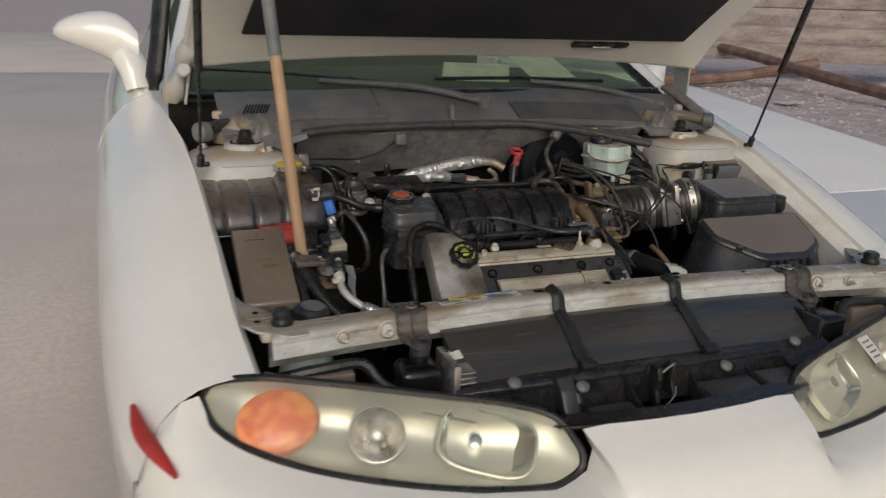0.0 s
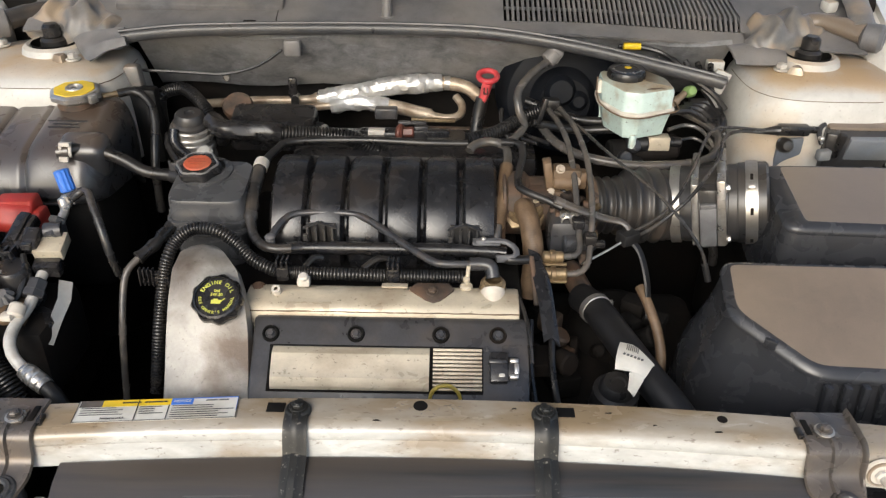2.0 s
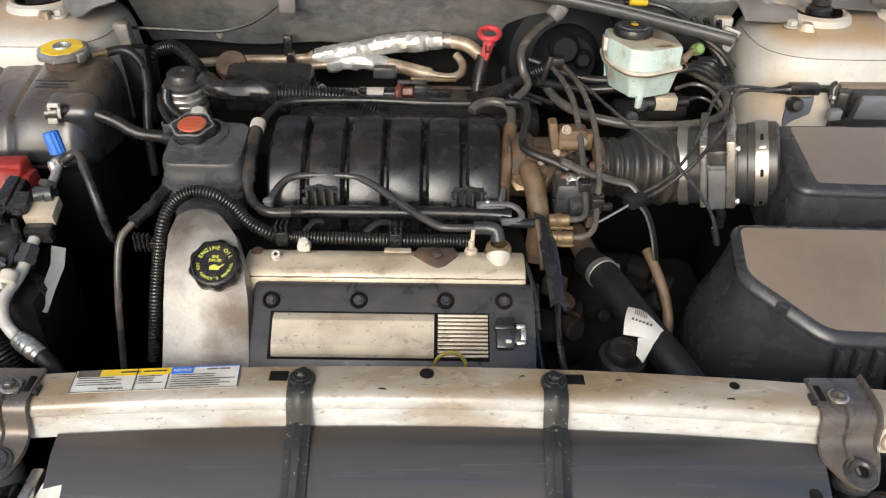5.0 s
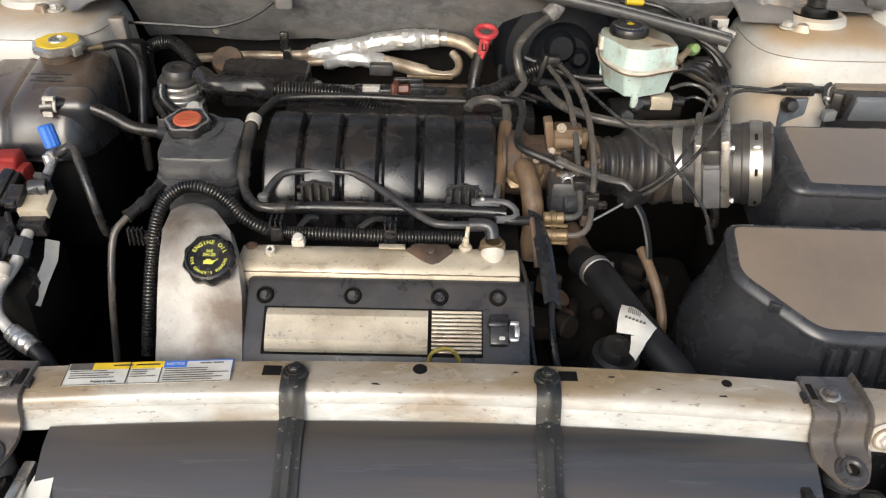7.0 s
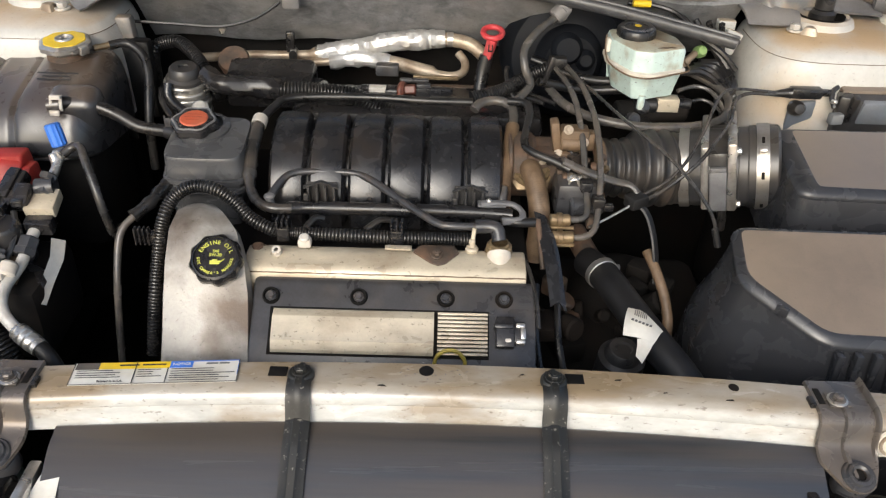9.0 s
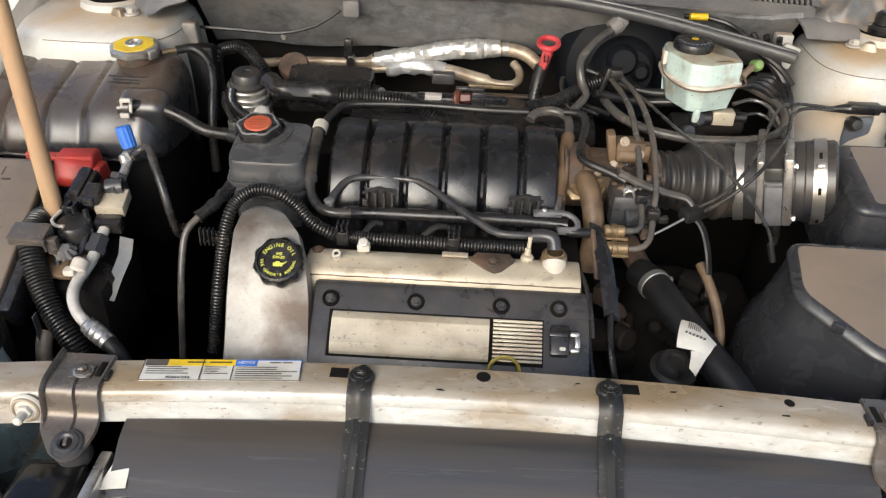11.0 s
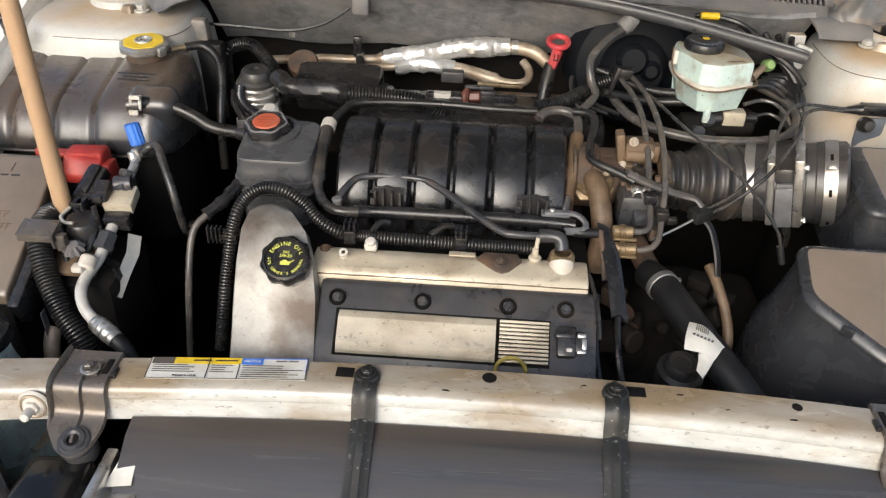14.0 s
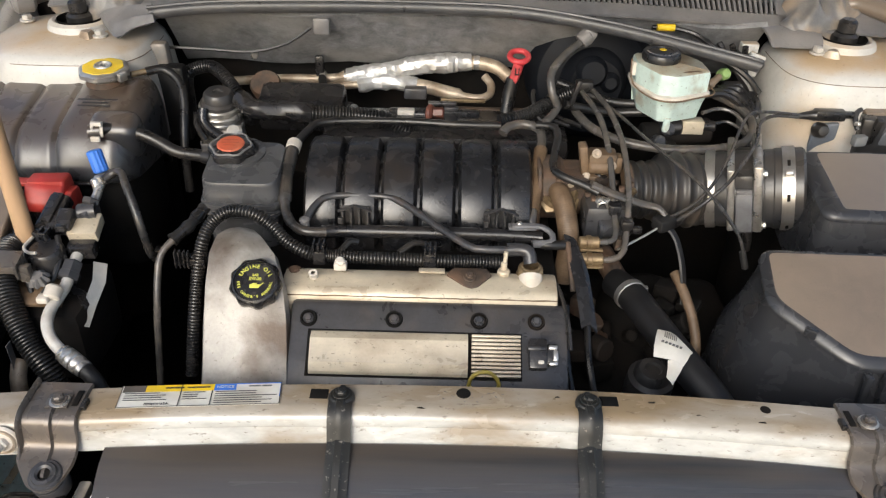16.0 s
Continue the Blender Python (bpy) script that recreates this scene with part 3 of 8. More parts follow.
def headlight(s):
    f = (lambda b: b) if s < 0 else mirrored
    h = thing("headlight", (s * 0.55, -0.2, 0.6), "oval headlight with a hazy clear lens and amber turn signal", "headlight", "headlights of the car")
    part("lens", f(lamp_skin(0.022)), LENS, h, "hazy yellowed clear plastic lens").visible_shadow = False
    part("housing", f(lamp_skin(-0.05, 0.98)), BEZEL, h, "satin silver-cream lamp bezel")
    ring = spline(TOP, 0.02) + spline(LOW, 0.02)[::-1]
    part("gasket", f(tube(ring, 0.0070, 8, 0.015)), RUBBER, h, "black rubber rim")
    # amber turn signal, small round lamp, low beam
    amber = lathe([(0, 0.012), (0.04, 0.010), (0.052, 0.003), (0.055, -0.012)], (-0.742, -0.196, 0.630), OUT, 28)
    amber.transform(Matrix.Translation((-0.742, -0.196, 0.630)) @ Matrix.Diagonal((1.3, 1.05, 1.02, 1)) @ Matrix.Translation((0.742, 0.196, -0.630)))
    part("turn_signal", f(amber), AMBER, h, "orange turn signal lens")
    fog = part("fog_reflector", f(lathe([(0, -0.043), (0.018, -0.039), (0.032, -0.024), (0.041, -0.006), (0.0465, 0.002)], (-0.582, -0.245, 0.605), OUT, 32)), ALU, h, "round dull chrome lamp reflector")
    part("reflector_rim", f(lathe([(0.0455, 0.0), (0.047, 0.0035), (0.049, 0.003), (0.0495, -0.01)], (-0.582, -0.245, 0.605), OUT, 36)), BEZEL, fog)
    part("bulb", f(lathe([(0, 0.006), (0.007, 0.003), (0.009, -0.03)], (-0.570, -0.245, 0.585), OUT, 14)), BRASS, h)
    across = Vector((0.86, -0.42, -0.17)).normalized()
    up = OUT.cross(across).normalized()
    centre = Vector((-0.392, -0.280, 0.578))
    def oval(rx, ry, d, k=0.62, shift=0.0):
        ring = []
        for i in range(40):
            a = 2 * math.pi * i / 40
            c, q = math.cos(a), math.sin(a)
            ring.append(centre + across * (rx * math.copysign(abs(c) ** k, c) + shift) + up * ry * math.copysign(abs(q) ** k, q) + OUT * d)
        return ring
    low = part("low_beam_reflector", f(loft([oval(0.004, 0.004, -0.046, 1.0, -0.02), oval(0.03, 0.022, -0.044, 0.8, -0.018), oval(0.056, 0.038, -0.033, 0.6, -0.010), oval(0.070, 0.047, -0.018, 0.5, -0.004), oval(0.080, 0.052, -0.004, 0.5), oval(0.084, 0.054, 0.0, 0.55)], True)), LAMPGREY, h, "wide dull chrome low beam reflector")
    part("reflector_rim", f(loft([oval(0.083, 0.053, 0.0), oval(0.085, 0.055, 0.004), oval(0.088, 0.058, 0.003), oval(0.089, 0.059, -0.012)], True)), BEZEL, low)
    part("bulb_shield", f(lathe([(0, -0.010), (0.012, -0.013), (0.014, -0.034)], centre - across * 0.02, OUT, 18)), LAMPGREY, h)
    return h


headlight(-1)
rh = headlight(1)
part("sticker", slab([(-0.022, -0.03), (0.022, -0.03), (0.022, 0.03), (-0.022, 0.03)], 0.0006, 0, axis_matrix((0.492, -0.262, 0.636), (0.18, -0.55, 0.7))), PAPER, rh, "small white sticker with grey bars")
for i in range(4):
    part("sticker_print", slab([(-0.014, -0.002), (0.014, -0.002), (0.014, 0.002), (-0.014, 0.002)], 0.0004, 0, axis_matrix((0.492, -0.262, 0.636), (0.18, -0.55, 0.7)) @ Matrix.Translation((0, -0.018 + 0.012 * i, 0.0012))), INK, rh)

# hood, raised on its struts


def hood_pt(x, s, off=0.0):
    y = 0.865 - 0.02 * (x / 0.75) ** 2 - s * 0.894
    z = 1.180 - 0.03 * (x / 0.72) ** 2 * max(0, 1 - s / 0.12) + s * 0.447 + 0.03 * math.sin(math.pi * min(1, s / 1.15))
    return Vector((x, y - off * 0.447, z - off * 0.894))


def hood_sheet(w0, w1, s0, s1, off, n=18, m=14):
    return loft([[hood_pt((w0 + (w1 - w0) * i / m) * (-1 + 2 * j / n), s0 + (s1 - s0) * i / m, off) for j in range(n + 1)] for i in range(m + 1)])


part("hood_panel", thick(hood_sheet(0.80, 0.70, 0, 1.16, -0.012), 0.004), PEARL, car, "pearl white hood skin held open")
part("hood_frame", thick(hood_sheet(0.795, 0.695, 0.0, 1.15, 0.012), 0.004), PEARL, car, "white inner hood frame")
part("hood_liner", thick(hood_sheet(0.66, 0.58, 0.125, 1.05, 0.024), 0.008), mat("hood_liner_felt", (0.02, 0.021, 0.026), 0.9, 0, (0.045, 0.043, 0.045), 0.4, 0.3, (6, 250), 0.4), car, "charcoal felt hood liner")
vent = part("hood_vent", box(hood_pt(0.40, 0.085, 0.022), (0.19, 0.024, 0.012), 0.003, Matrix.Rotation(radians(-27), 4, "X")), PLASTIC, car, "black slotted vent strip")
part("vent_lens", box(hood_pt(0.40, 0.085, 0.032), (0.06, 0.013, 0.004), 0.001, Matrix.Rotation(radians(-27), 4, "X")), SPLICE, vent)
part("hood_edge_seal", tube([hood_pt(x, 0.0, 0.012) for x in (-0.78, -0.6, -0.3, 0, 0.3, 0.6, 0.78)], 0.006, 8, 0.03), TAN_WHITE, car)
for s in (-1, 1):
    part("hood_hinge", thick(loft([[(s * 0.80, 0.93, 1.02), (s * 0.80, 0.86, 1.03)], [(s * 0.79, 0.93, 1.12), (s * 0.785, 0.84, 1.13)], [(s * 0.76, 0.88, 1.22), (s * 0.755, 0.80, 1.21)], [(s * 0.745, 0.80, 1.27), (s * 0.74, 0.72, 1.25)]]), 0.006), TAN_WHITE, car, "white hood hinge arm")
    if s < 0:
        part("hinge_knuckle", join(tube([(-0.83, 0.93, 1.03), (-0.815, 0.89, 1.08), (-0.80, 0.85, 1.13), (-0.775, 0.80, 1.19)], lambda t: 0.022 + 0.008 * math.sin(9 * t), 12, 0.012, rough=0.08), can((-0.80, 0.82, 1.12), 0.018, 0.02, (0, -1, 0.3), 0.004)), TAN_WHITE, car)
    else:
        part("hinge_arm", tube([(0.785, 0.955, 1.055), (0.778, 0.87, 1.035), (0.764, 0.78, 1.014), (0.755, 0.715, 0.992)], lambda t: 0.026 - 0.004 * t, 12, 0.012, flat=0.5, rough=0.04), BOOT, car, "dusty grey hood hinge arm")
    st = thing("hood_strut", (s * 0.79, 0.521, 0.935), "thin black gas strut holding the hood", "gas strut", "hood struts")
    a, d = Vector((s * 0.79, 0.521, 0.94)), Vector((s * 0.0, -0.079, 0.209)).normalized()
    part("rod", tube([a, a + d * 0.26], 0.0035, 8, 0.1), PLASTIC, st)
    part("cylinder", tube([a + d * 0.225, a + d * 0.55], 0.009, 10, 0.2), RUBBER, st)
    part("ball_socket", join(can(a - d * 0.015, 0.009, 0.03, d), can(a - d * 0.01 - Vector((s * 0.02, 0, 0)), 0.006, 0.03, (s, 0, 0))), RUBBER, st)

# windscreen, pillars, roof and doors
def screen_pt(u, v):
    w = 0.80 - 0.16 * v
    x = w * (2 * u - 1)
    bow = 0.16 * (2 * u - 1) ** 2
    return Vector((x, 0.89 + bow + 0.80 * v, 1.05 + 0.42 * v - 0.015 * (2 * u - 1) ** 2))


part("windscreen", loft([[screen_pt(i / 20, j / 10) for i in range(21)] for j in range(11)]), GLASS, car, "green-tinted curved windscreen").visible_shadow = False
part("screen_edge", tube([screen_pt(i / 10, 0) + Vector((0, -0.01, 0.002)) for i in range(11)], 0.012, 8, 0.03), RUBBER, car, "black rubber windscreen seal")
for s in (0, 1):
    part("pillar", tube([screen_pt(s, j / 6) + Vector(((2 * s - 1) * 0.025, 0, 0)) for j in range(7)], 0.028, 16, 0.1), PEARL, car, "white windscreen pillar")
    part("pillar_foot", tube([((2 * s - 1) * 0.835, 0.995, 1.30), ((2 * s - 1) * 0.853, 0.985, 1.18), ((2 * s - 1) * 0.868, 0.98, 1.09), ((2 * s - 1) * 0.872, 0.975, 1.055)], lambda t: 0.034 if t < 0.9 else 0.02, 14, 0.02, flat=0.6), RUBBER, car, "black rubber pillar foot trim")
    part("pillar_trim", tube([screen_pt(s, j / 6 - 0.06) + Vector(((2 * s - 1) * -0.012, 0, 0.004)) for j in range(7)], 0.016, 8, 0.1), RUBBER, car, "black pillar trim")
part("roof", thick(loft([[(x, y, 1.47 + 0.06 * math.sin(math.pi * (y - 1.65) / 1.6) - 0.05 * (x / 0.64) ** 2) for x in (-0.66, -0.4, 0, 0.4, 0.66)] for y in (1.7, 1.9, 2.3, 2.8, 3.2)]), 0.02), PEARL, car, "white roof panel")
for s in (-1, 1):
    rows = [[(s * (0.875 + k), y, 1.037 + k), (s * (0.91 + 1.2 * k), y, 1.030 + k), (s * (0.955 + k), y, 1.002 + k), (s * (0.987 + k), y, 0.970 + k), (s * (1.020 + 0.6 * k), y, 0.915 + k), (s * (1.034 + 0.4 * k), y, 0.87), (s * 1.045, y, 0.68), (s * 1.044, y, 0.5), (s * 1.03, y, 0.24)] for y, k in ((1.054, 0.0), (1.25, 0.006), (1.5, 0.012), (1.8, 0.016), (2.1, 0.018), (2.6, 0.016))]
    part("door", thick(loft(rows), 0.02), PEARL, car, "white front door")
    part("side_window", loft([[(s * 0.90, 1.2, 1.045), (s * 0.90, 2.6, 1.045)], [(s * 0.70, 1.75, 1.44), (s * 0.70, 2.6, 1.45)]]), GLASS, car).visible_shadow = False
    part("rear_body", thick(loft([[(s * 0.9, y, z) for y in (2.6, 3.2, 4.1)] for z in (0.3, 0.7, 1.04)]), 0.03), PEARL, car)
    m = thing("side_mirror", (s * 0.93, 1.3, 1.08), "white door mirror shell seen from the front", "mirror", "door mirrors")
    rows = []
    for x, y, z, ry, rz in ((0.900, 1.270, 1.140, 0.040, 0.060), (0.925, 1.295, 1.154, 0.058, 0.078), (0.955, 1.315, 1.170, 0.068, 0.080), (0.995, 1.330, 1.187, 0.070, 0.070), (1.040, 1.335, 1.195, 0.070, 0.057), (1.080, 1.342, 1.198, 0.062, 0.045), (1.115, 1.350, 1.196, 0.045, 0.031), (1.137, 1.355, 1.193, 0.018, 0.012)):
        rows.append([(s * x, y + ry * math.cos(a) * (1 if math.cos(a) < 0 else 0.6), z + rz * math.sin(a)) for a in [2 * math.pi * k / 24 for k in range(24)]])
    part("mirror_shell", loft(rows, True, True), PEARL, m)
    part("mirror_foot", tube([(s * 0.935, 1.27, 1.13), (s * 0.915, 1.24, 1.085), (s * 0.905, 1.22, 1.03)], lambda t: 0.052 - 0.008 * t, 16, 0.012, flat=0.8), PEARL, m)
    w = thing("wheel", (s * 0.88, 0.36, 0.32), "front wheel with a black tyre", "wheel", "wheels")
    part("tyre", lathe([(0.2, -0.1), (0.30, -0.105), (0.325, -0.08), (0.325, 0.08), (0.30, 0.105), (0.2, 0.1)], (s * 0.87, 0.36, 0.325), (1, 0, 0), 40), TYRE, w)
    part("rim", lathe([(0, 0.06), (0.05, 0.07), (0.17, 0.05), (0.205, 0.08), (0.205, -0.08), (0, -0.05)], (s * 0.87, 0.36, 0.325), (s, 0, 0), 32), ALU, w)
part("dashboard", thick(loft([[(x, y, z - 0.03 * (x / 0.75) ** 2) for x in (-0.78, -0.4, 0, 0.4, 0.78)] for y, z in ((0.93, 1.035), (1.1, 1.075), (1.35, 1.10), (1.5, 1.06), (1.52, 0.7))]), 0.01), CABIN, car, "dark dashboard top behind the glass")
part("bulkhead", side_view(-0.84, 0.84, [(0.86, 0.3), (0.86, 1.0), (0.9, 1.03), (0.92, 1.03), (0.92, 0.3)], 0.004), DARK, car)
part("cabin_floor", box((0, 2.2, 0.4), (1.75, 2.6, 0.05), 0.01), CABIN, car)
part("cabin_back", box((0, 2.6, 0.9), (1.5, 0.15, 0.9), 0.03), CABIN, car, "dark seat backs inside the cabin")
# floor added to stop light from below, near black like the bay's depth
part("light_block_floor", box((0, 0.25, 0.24), (1.75, 1.5, 0.02), 0.004), DARK, car, "added near-black floor that blocks light from below")
for x, y, z, a, w, h in ((0.40, 1.175, 1.118, 12, 0.19, 0.20), (0.14, 1.11, 1.094, -24, 0.22, 0.12)):
    solo("paper_sheet", slab([(-w / 2, -h / 2), (w / 2, -h / 2), (w / 2, h / 2), (-w / 2, h / 2)], 0.001, 0, Matrix.Translation((x, y, z)) @ Matrix.Rotation(radians(a), 4, "Z") @ Matrix.Rotation(radians(24), 4, "X")), PAPER, "white paper sheet lying on the dashboard behind the glass", "paper")

# strut towers
def tower(s):
    t = thing("strut_tower", (s * 0.66, 0.66, 0.8), "dusty white strut tower with a black strut top", "strut tower", "strut towers")
    rows = []
    for k, (g, z) in enumerate(((1.0, 0.765), (0.985, 0.85), (0.95, 0.893), (0.90, 0.915), (0.82, 0.928), (0.6, 0.936), (0.32, 0.940), (0.05, 0.941))):
        row = []
        for i in range(36):
            a = 2 * math.pi * i / 36
            ex = abs(math.cos(a)) ** 0.6 * math.copysign(1, math.cos(a))
            ey = abs(math.sin(a)) ** 0.6 * math.copysign(1, math.sin(a))
            row.append((s * 0.675 + ex * 0.155 * g, 0.675 + ey * 0.135 * g, z))
        rows.append(row)
    part("tower_body", loft(rows, True), TAN_WHITE, t)
    # white tower goes on below in near black, its shade put into the colour
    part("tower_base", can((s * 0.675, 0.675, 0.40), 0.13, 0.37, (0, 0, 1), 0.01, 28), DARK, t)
    cx = 0.655 if s > 0 else -0.667
    part("sealer_lump", lathe([(0, 0.012), (0.008, 0.010), (0.013, 0.0), (0.014, -0.006)], (cx - 0.038 if s > 0 else cx + 0.031, 0.630, 0.939), (0, 0, 1), 12, 3, 0.2), PIPE, t)
    part("collar", lathe([(0.038, -0.01), (0.040, 0.004), (0.045, 0.006), (0.052, 0.002), (0.056, -0.010)], (cx, 0.685, 0.948), (0, 0, 1), 32), TAN_WHITE, t, "white collar ring")
    part("dust_cup", lathe([(0.038, 0.01), (0.036, -0.004), (0.02, -0.002), (0, -0.002)], (cx, 0.685, 0.945), (0, 0, 1), 24), DARK, t)
    part("strut_nut", join(can((cx, 0.685, 0.943), 0.022, 0.02, (0, 0, 1), 0.005), can((cx, 0.685, 0.960), 0.0155, 0.026, (0, 0, 1), 0.005)), RUBBER, t)
    for x, y in ((0.596, 0.642),) if s > 0 else ((-0.616, 0.634), (-0.770, 0.706)):
        part("bolt", join(hexbolt((x, y, 0.939), 0.009, (0, 0, 1), 0.010), can((x, y, 0.938), 0.013, 0.003, (0, 0, 1), 0.001)), OXIDE, t)


for s in (-1, 1):
    tower(s)

# firewall
fw = thing("firewall", (0, 0.75, 0.8), "dark grey firewall with an insulating mat", "firewall", kind="structure")
part("mat", thick(loft([[(-0.53 + 1.05 * i / 20, 0.703 + 0.012 * math.sin(i * 0.9) * (1 - j / 3) + 0.105 * j / 3, 0.972 - 0.125 * j / 3 + 0.004 * math.sin(i * 1.3)) for i in range(21)] for j in range(4)]), 0.01), FIREWALL, fw)
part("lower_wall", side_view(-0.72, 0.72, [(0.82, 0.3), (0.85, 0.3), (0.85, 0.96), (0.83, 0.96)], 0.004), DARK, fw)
part("ground_wire", tube([(-0.53, 0.685, 0.905), (-0.442, 0.685, 0.902), (-0.373, 0.685, 0.90), (-0.311, 0.685, 0.917), (-0.269, 0.69, 0.944)], 0.0028, 6, 0.02), RUBBER, fw)
part("clip", box((-0.25, 0.69, 0.948), (0.03, 0.014, 0.03), 0.005), COWL, fw)
part("stud", can((-0.372, 0.695, 0.892), 0.006, 0.012, (0, -1, 0)), ALU, fw)

# cowl panel under the windscreen
def cz(x, y):
    return 0.985 + 0.4 * (y - 0.71) - (0.05 * max(0, x - 0.25) if x > 0 else 0.02 * max(0, -x - 0.3))


def cowl_piece(x0, x1, y0, y1, n=8):
    rows = [[(x0 + (x1 - x0) * i / n, y, cz(x0 + (x1 - x0) * i / n, y)) for i in range(n + 1)] for y in (y0, (y0 + y1) / 2, y1)]
    return thick(loft(rows), -0.004)


cowl = part("cowl_panel", cowl_piece(-0.278, 0.122, 0.69, 0.90), COWL, car, "faded grey plastic cowl panel with a slotted grille")
part("left_panel", join(cowl_piece(-0.72, -0.28, 0.69, 0.90), box((-0.42, 0.765, cz(-0.42, 0.765) + 0.006), (0.30, 0.056, 0.018), 0.006, Matrix.Rotation(radians(22), 4, "X"))), COWL, cowl)
part("front_strip", cowl_piece(0.122, 0.56, 0.69, 0.722), COWL, cowl)
part("back_strip", cowl_piece(0.122, 0.56, 0.815, 0.90), COWL, cowl)
part("right_panel", cowl_piece(0.545, 0.76, 0.69, 0.90), COWL, cowl)
part("intake_floor", box((0.335, 0.768, 0.965), (0.43, 0.10, 0.004), 0, Matrix.Rotation(radians(20), 4, "X")), DARK, cowl, "dark intake below the grille")
for i in range(46):
    x = 0.127 + i * 0.0092
    skew = 0.025 * max(0, (i - 22) / 24) ** 1.5
    bm = loft([[(x, 0.720, cz(x, 0.720) + 0.001), (x + skew * 0.3, 0.76, cz(x, 0.76) + 0.001), (x - skew * 0.2, 0.817, cz(x, 0.817) + 0.001)],
               [(x + 0.0045, 0.720, cz(x, 0.720) + 0.001), (x + 0.0045 + skew * 0.3, 0.76, cz(x, 0.76) + 0.001), (x + 0.0045 - skew * 0.2, 0.817, cz(x, 0.817) + 0.001)]])
    part("slat", thick(bm, -0.006), COWL, cowl)
part("cross_rib", tube([(0.125, 0.765, cz(0.125, 0.765) - 0.003), (0.3, 0.765, cz(0.3, 0.765) - 0.003), (0.54, 0.765, cz(0.54, 0.765) - 0.003)], 0.003, 6, 0.05), COWL, cowl)
for i in range(8):
    x = -0.649 + 0.0083 * i
    part("slot", box((x, 0.806, cz(x, 0.806) + 0.0042), (0.0045, 0.05, 0.004), 0.001, Matrix.Rotation(radians(22), 4, "X") @ Matrix.Rotation(radians(-20), 4, "Z")), DARK, cowl)
part("panel_seam", box((-0.279, 0.77, cz(-0.279, 0.77) + 0.002), (0.003, 0.12, 0.003), 0.001, Matrix.Rotation(radians(22), 4, "X")), DARK, cowl)
for x in (-0.325, -0.60):
    part("clip_hole", box((x, 0.712, cz(x, 0.712) + 0.002), (0.022, 0.012, 0.005), 0.001), DARK, cowl)
part("washer_nozzle", join(can((-0.085, 0.735, cz(0, 0.735)), 0.016, 0.004, (0, -0.2, 1)), tube([(-0.085, 0.73, cz(0, 0.73)), (-0.085, 0.735, cz(0, 0.735) + 0.022), (-0.085, 0.745, cz(0, 0.745) + 0.03)], 0.009, 10, 0.006)), COWL, cowl, "washer nozzle")
SEAL_LINE = [(-0.530, 0.642, 0.978), (-0.424, 0.66, 0.985), (-0.237, 0.68, 0.986), (-0.042, 0.685, 0.986), (0.106, 0.67, 0.985), (0.254, 0.645, 0.970), (0.40, 0.618, 0.945), (0.478, 0.598, 0.932), (0.488, 0.596, 0.929)]
seal = part("cowl_seal", tube(SEAL_LINE, lambda t: 0.0115 * min(1, 0.6 + 20 * min(t, 1 - t)), 12, 0.02), SEAL, cowl, "grey rubber hood seal")
part("seal_flange", thick(loft([[Vector(q) + Vector((0, d, e)) for d, e in ((0.004, 0.009), (0.016, 0.006), (0.030, 0.0), (0.034, -0.010))] for q in spline(SEAL_LINE, 0.02)]), 0.003), SEAL, seal)

part("seal_ridge", tube([Vector(q) + Vector((0, -0.005, 0.0105)) for q in SEAL_LINE], 0.0032, 8, 0.02), SEAL, seal)

# wipers
def wiper(pivot, elbow, tip, blade0, blade1):
    w = thing("wiper", pivot, "dusty grey wiper arm and blade resting on the windscreen", "wiper", "wipers")
    part("pivot", can(Vector(pivot) - Vector((0, 0, 0.02)), 0.02, 0.035, (0, -0.3, 1), 0.006), COWL, w)
    part("arm", tube([pivot, elbow, tip], lambda t: 0.019 - 0.007 * t, 10, 0.03, flat=0.62), COWL, w)
    part("knuckle", box(elbow, (0.03, 0.022, 0.016), 0.004, Matrix.Rotation(radians(-25), 4, "Z")), COWL, w)
    part("blade", tube([blade0, (Vector(blade0) + Vector(blade1)) / 2 + Vector((0, 0, 0.006)), blade1], 0.006, 6, 0.05), RUBBER, w)


wiper((0.037, 0.80, 1.035), (-0.14, 0.86, 1.07), (-0.42, 0.94, 1.085), (-0.76, 1.05, 1.11), (-0.22, 0.93, 1.078))
wiper((0.678, 0.85, 1.015), (0.48, 0.89, 1.06), (0.25, 0.93, 1.082), (-0.06, 0.95, 1.088), (0.52, 0.94, 1.08))

# ---- radiator support ----
def by(x):
    return -0.11 * x * x


support = thing("radiator_support", (0, -0.02, 0.7), "worn white radiator support bar with holes and stains", "support bar", kind="structure")
rows = []
for i in range(49):
    x = -0.73 + 1.46 * i / 48
    o = by(x)
    rows.append([(x, o + 0.012, 0.66), (x, o + 0.015, 0.737), (x, o + 0.012, 0.741), (x, o - 0.02, 0.741), (x, o - 0.032, 0.738), (x, o - 0.0365, 0.733), (x, o - 0.0385, 0.7255), (x, o - 0.0372, 0.7215), (x, o - 0.0392, 0.7165), (x, o - 0.0408, 0.707), (x, o - 0.0436, 0.7015), (x, o - 0.0438, 0.6975), (x, o - 0.036, 0.695), (x, o - 0.01, 0.694)])
part("bar", loft(rows, True, True), BAR_WHITE, support)
for x, y, r in ((0.0, 0.0, 0.0085), (0.349, -0.014, 0.006)):
    part("hole", can((x, y, 0.7402), r, 0.0016, (0, 0, 1), 0.0004), DARK, support, "dark round hole")
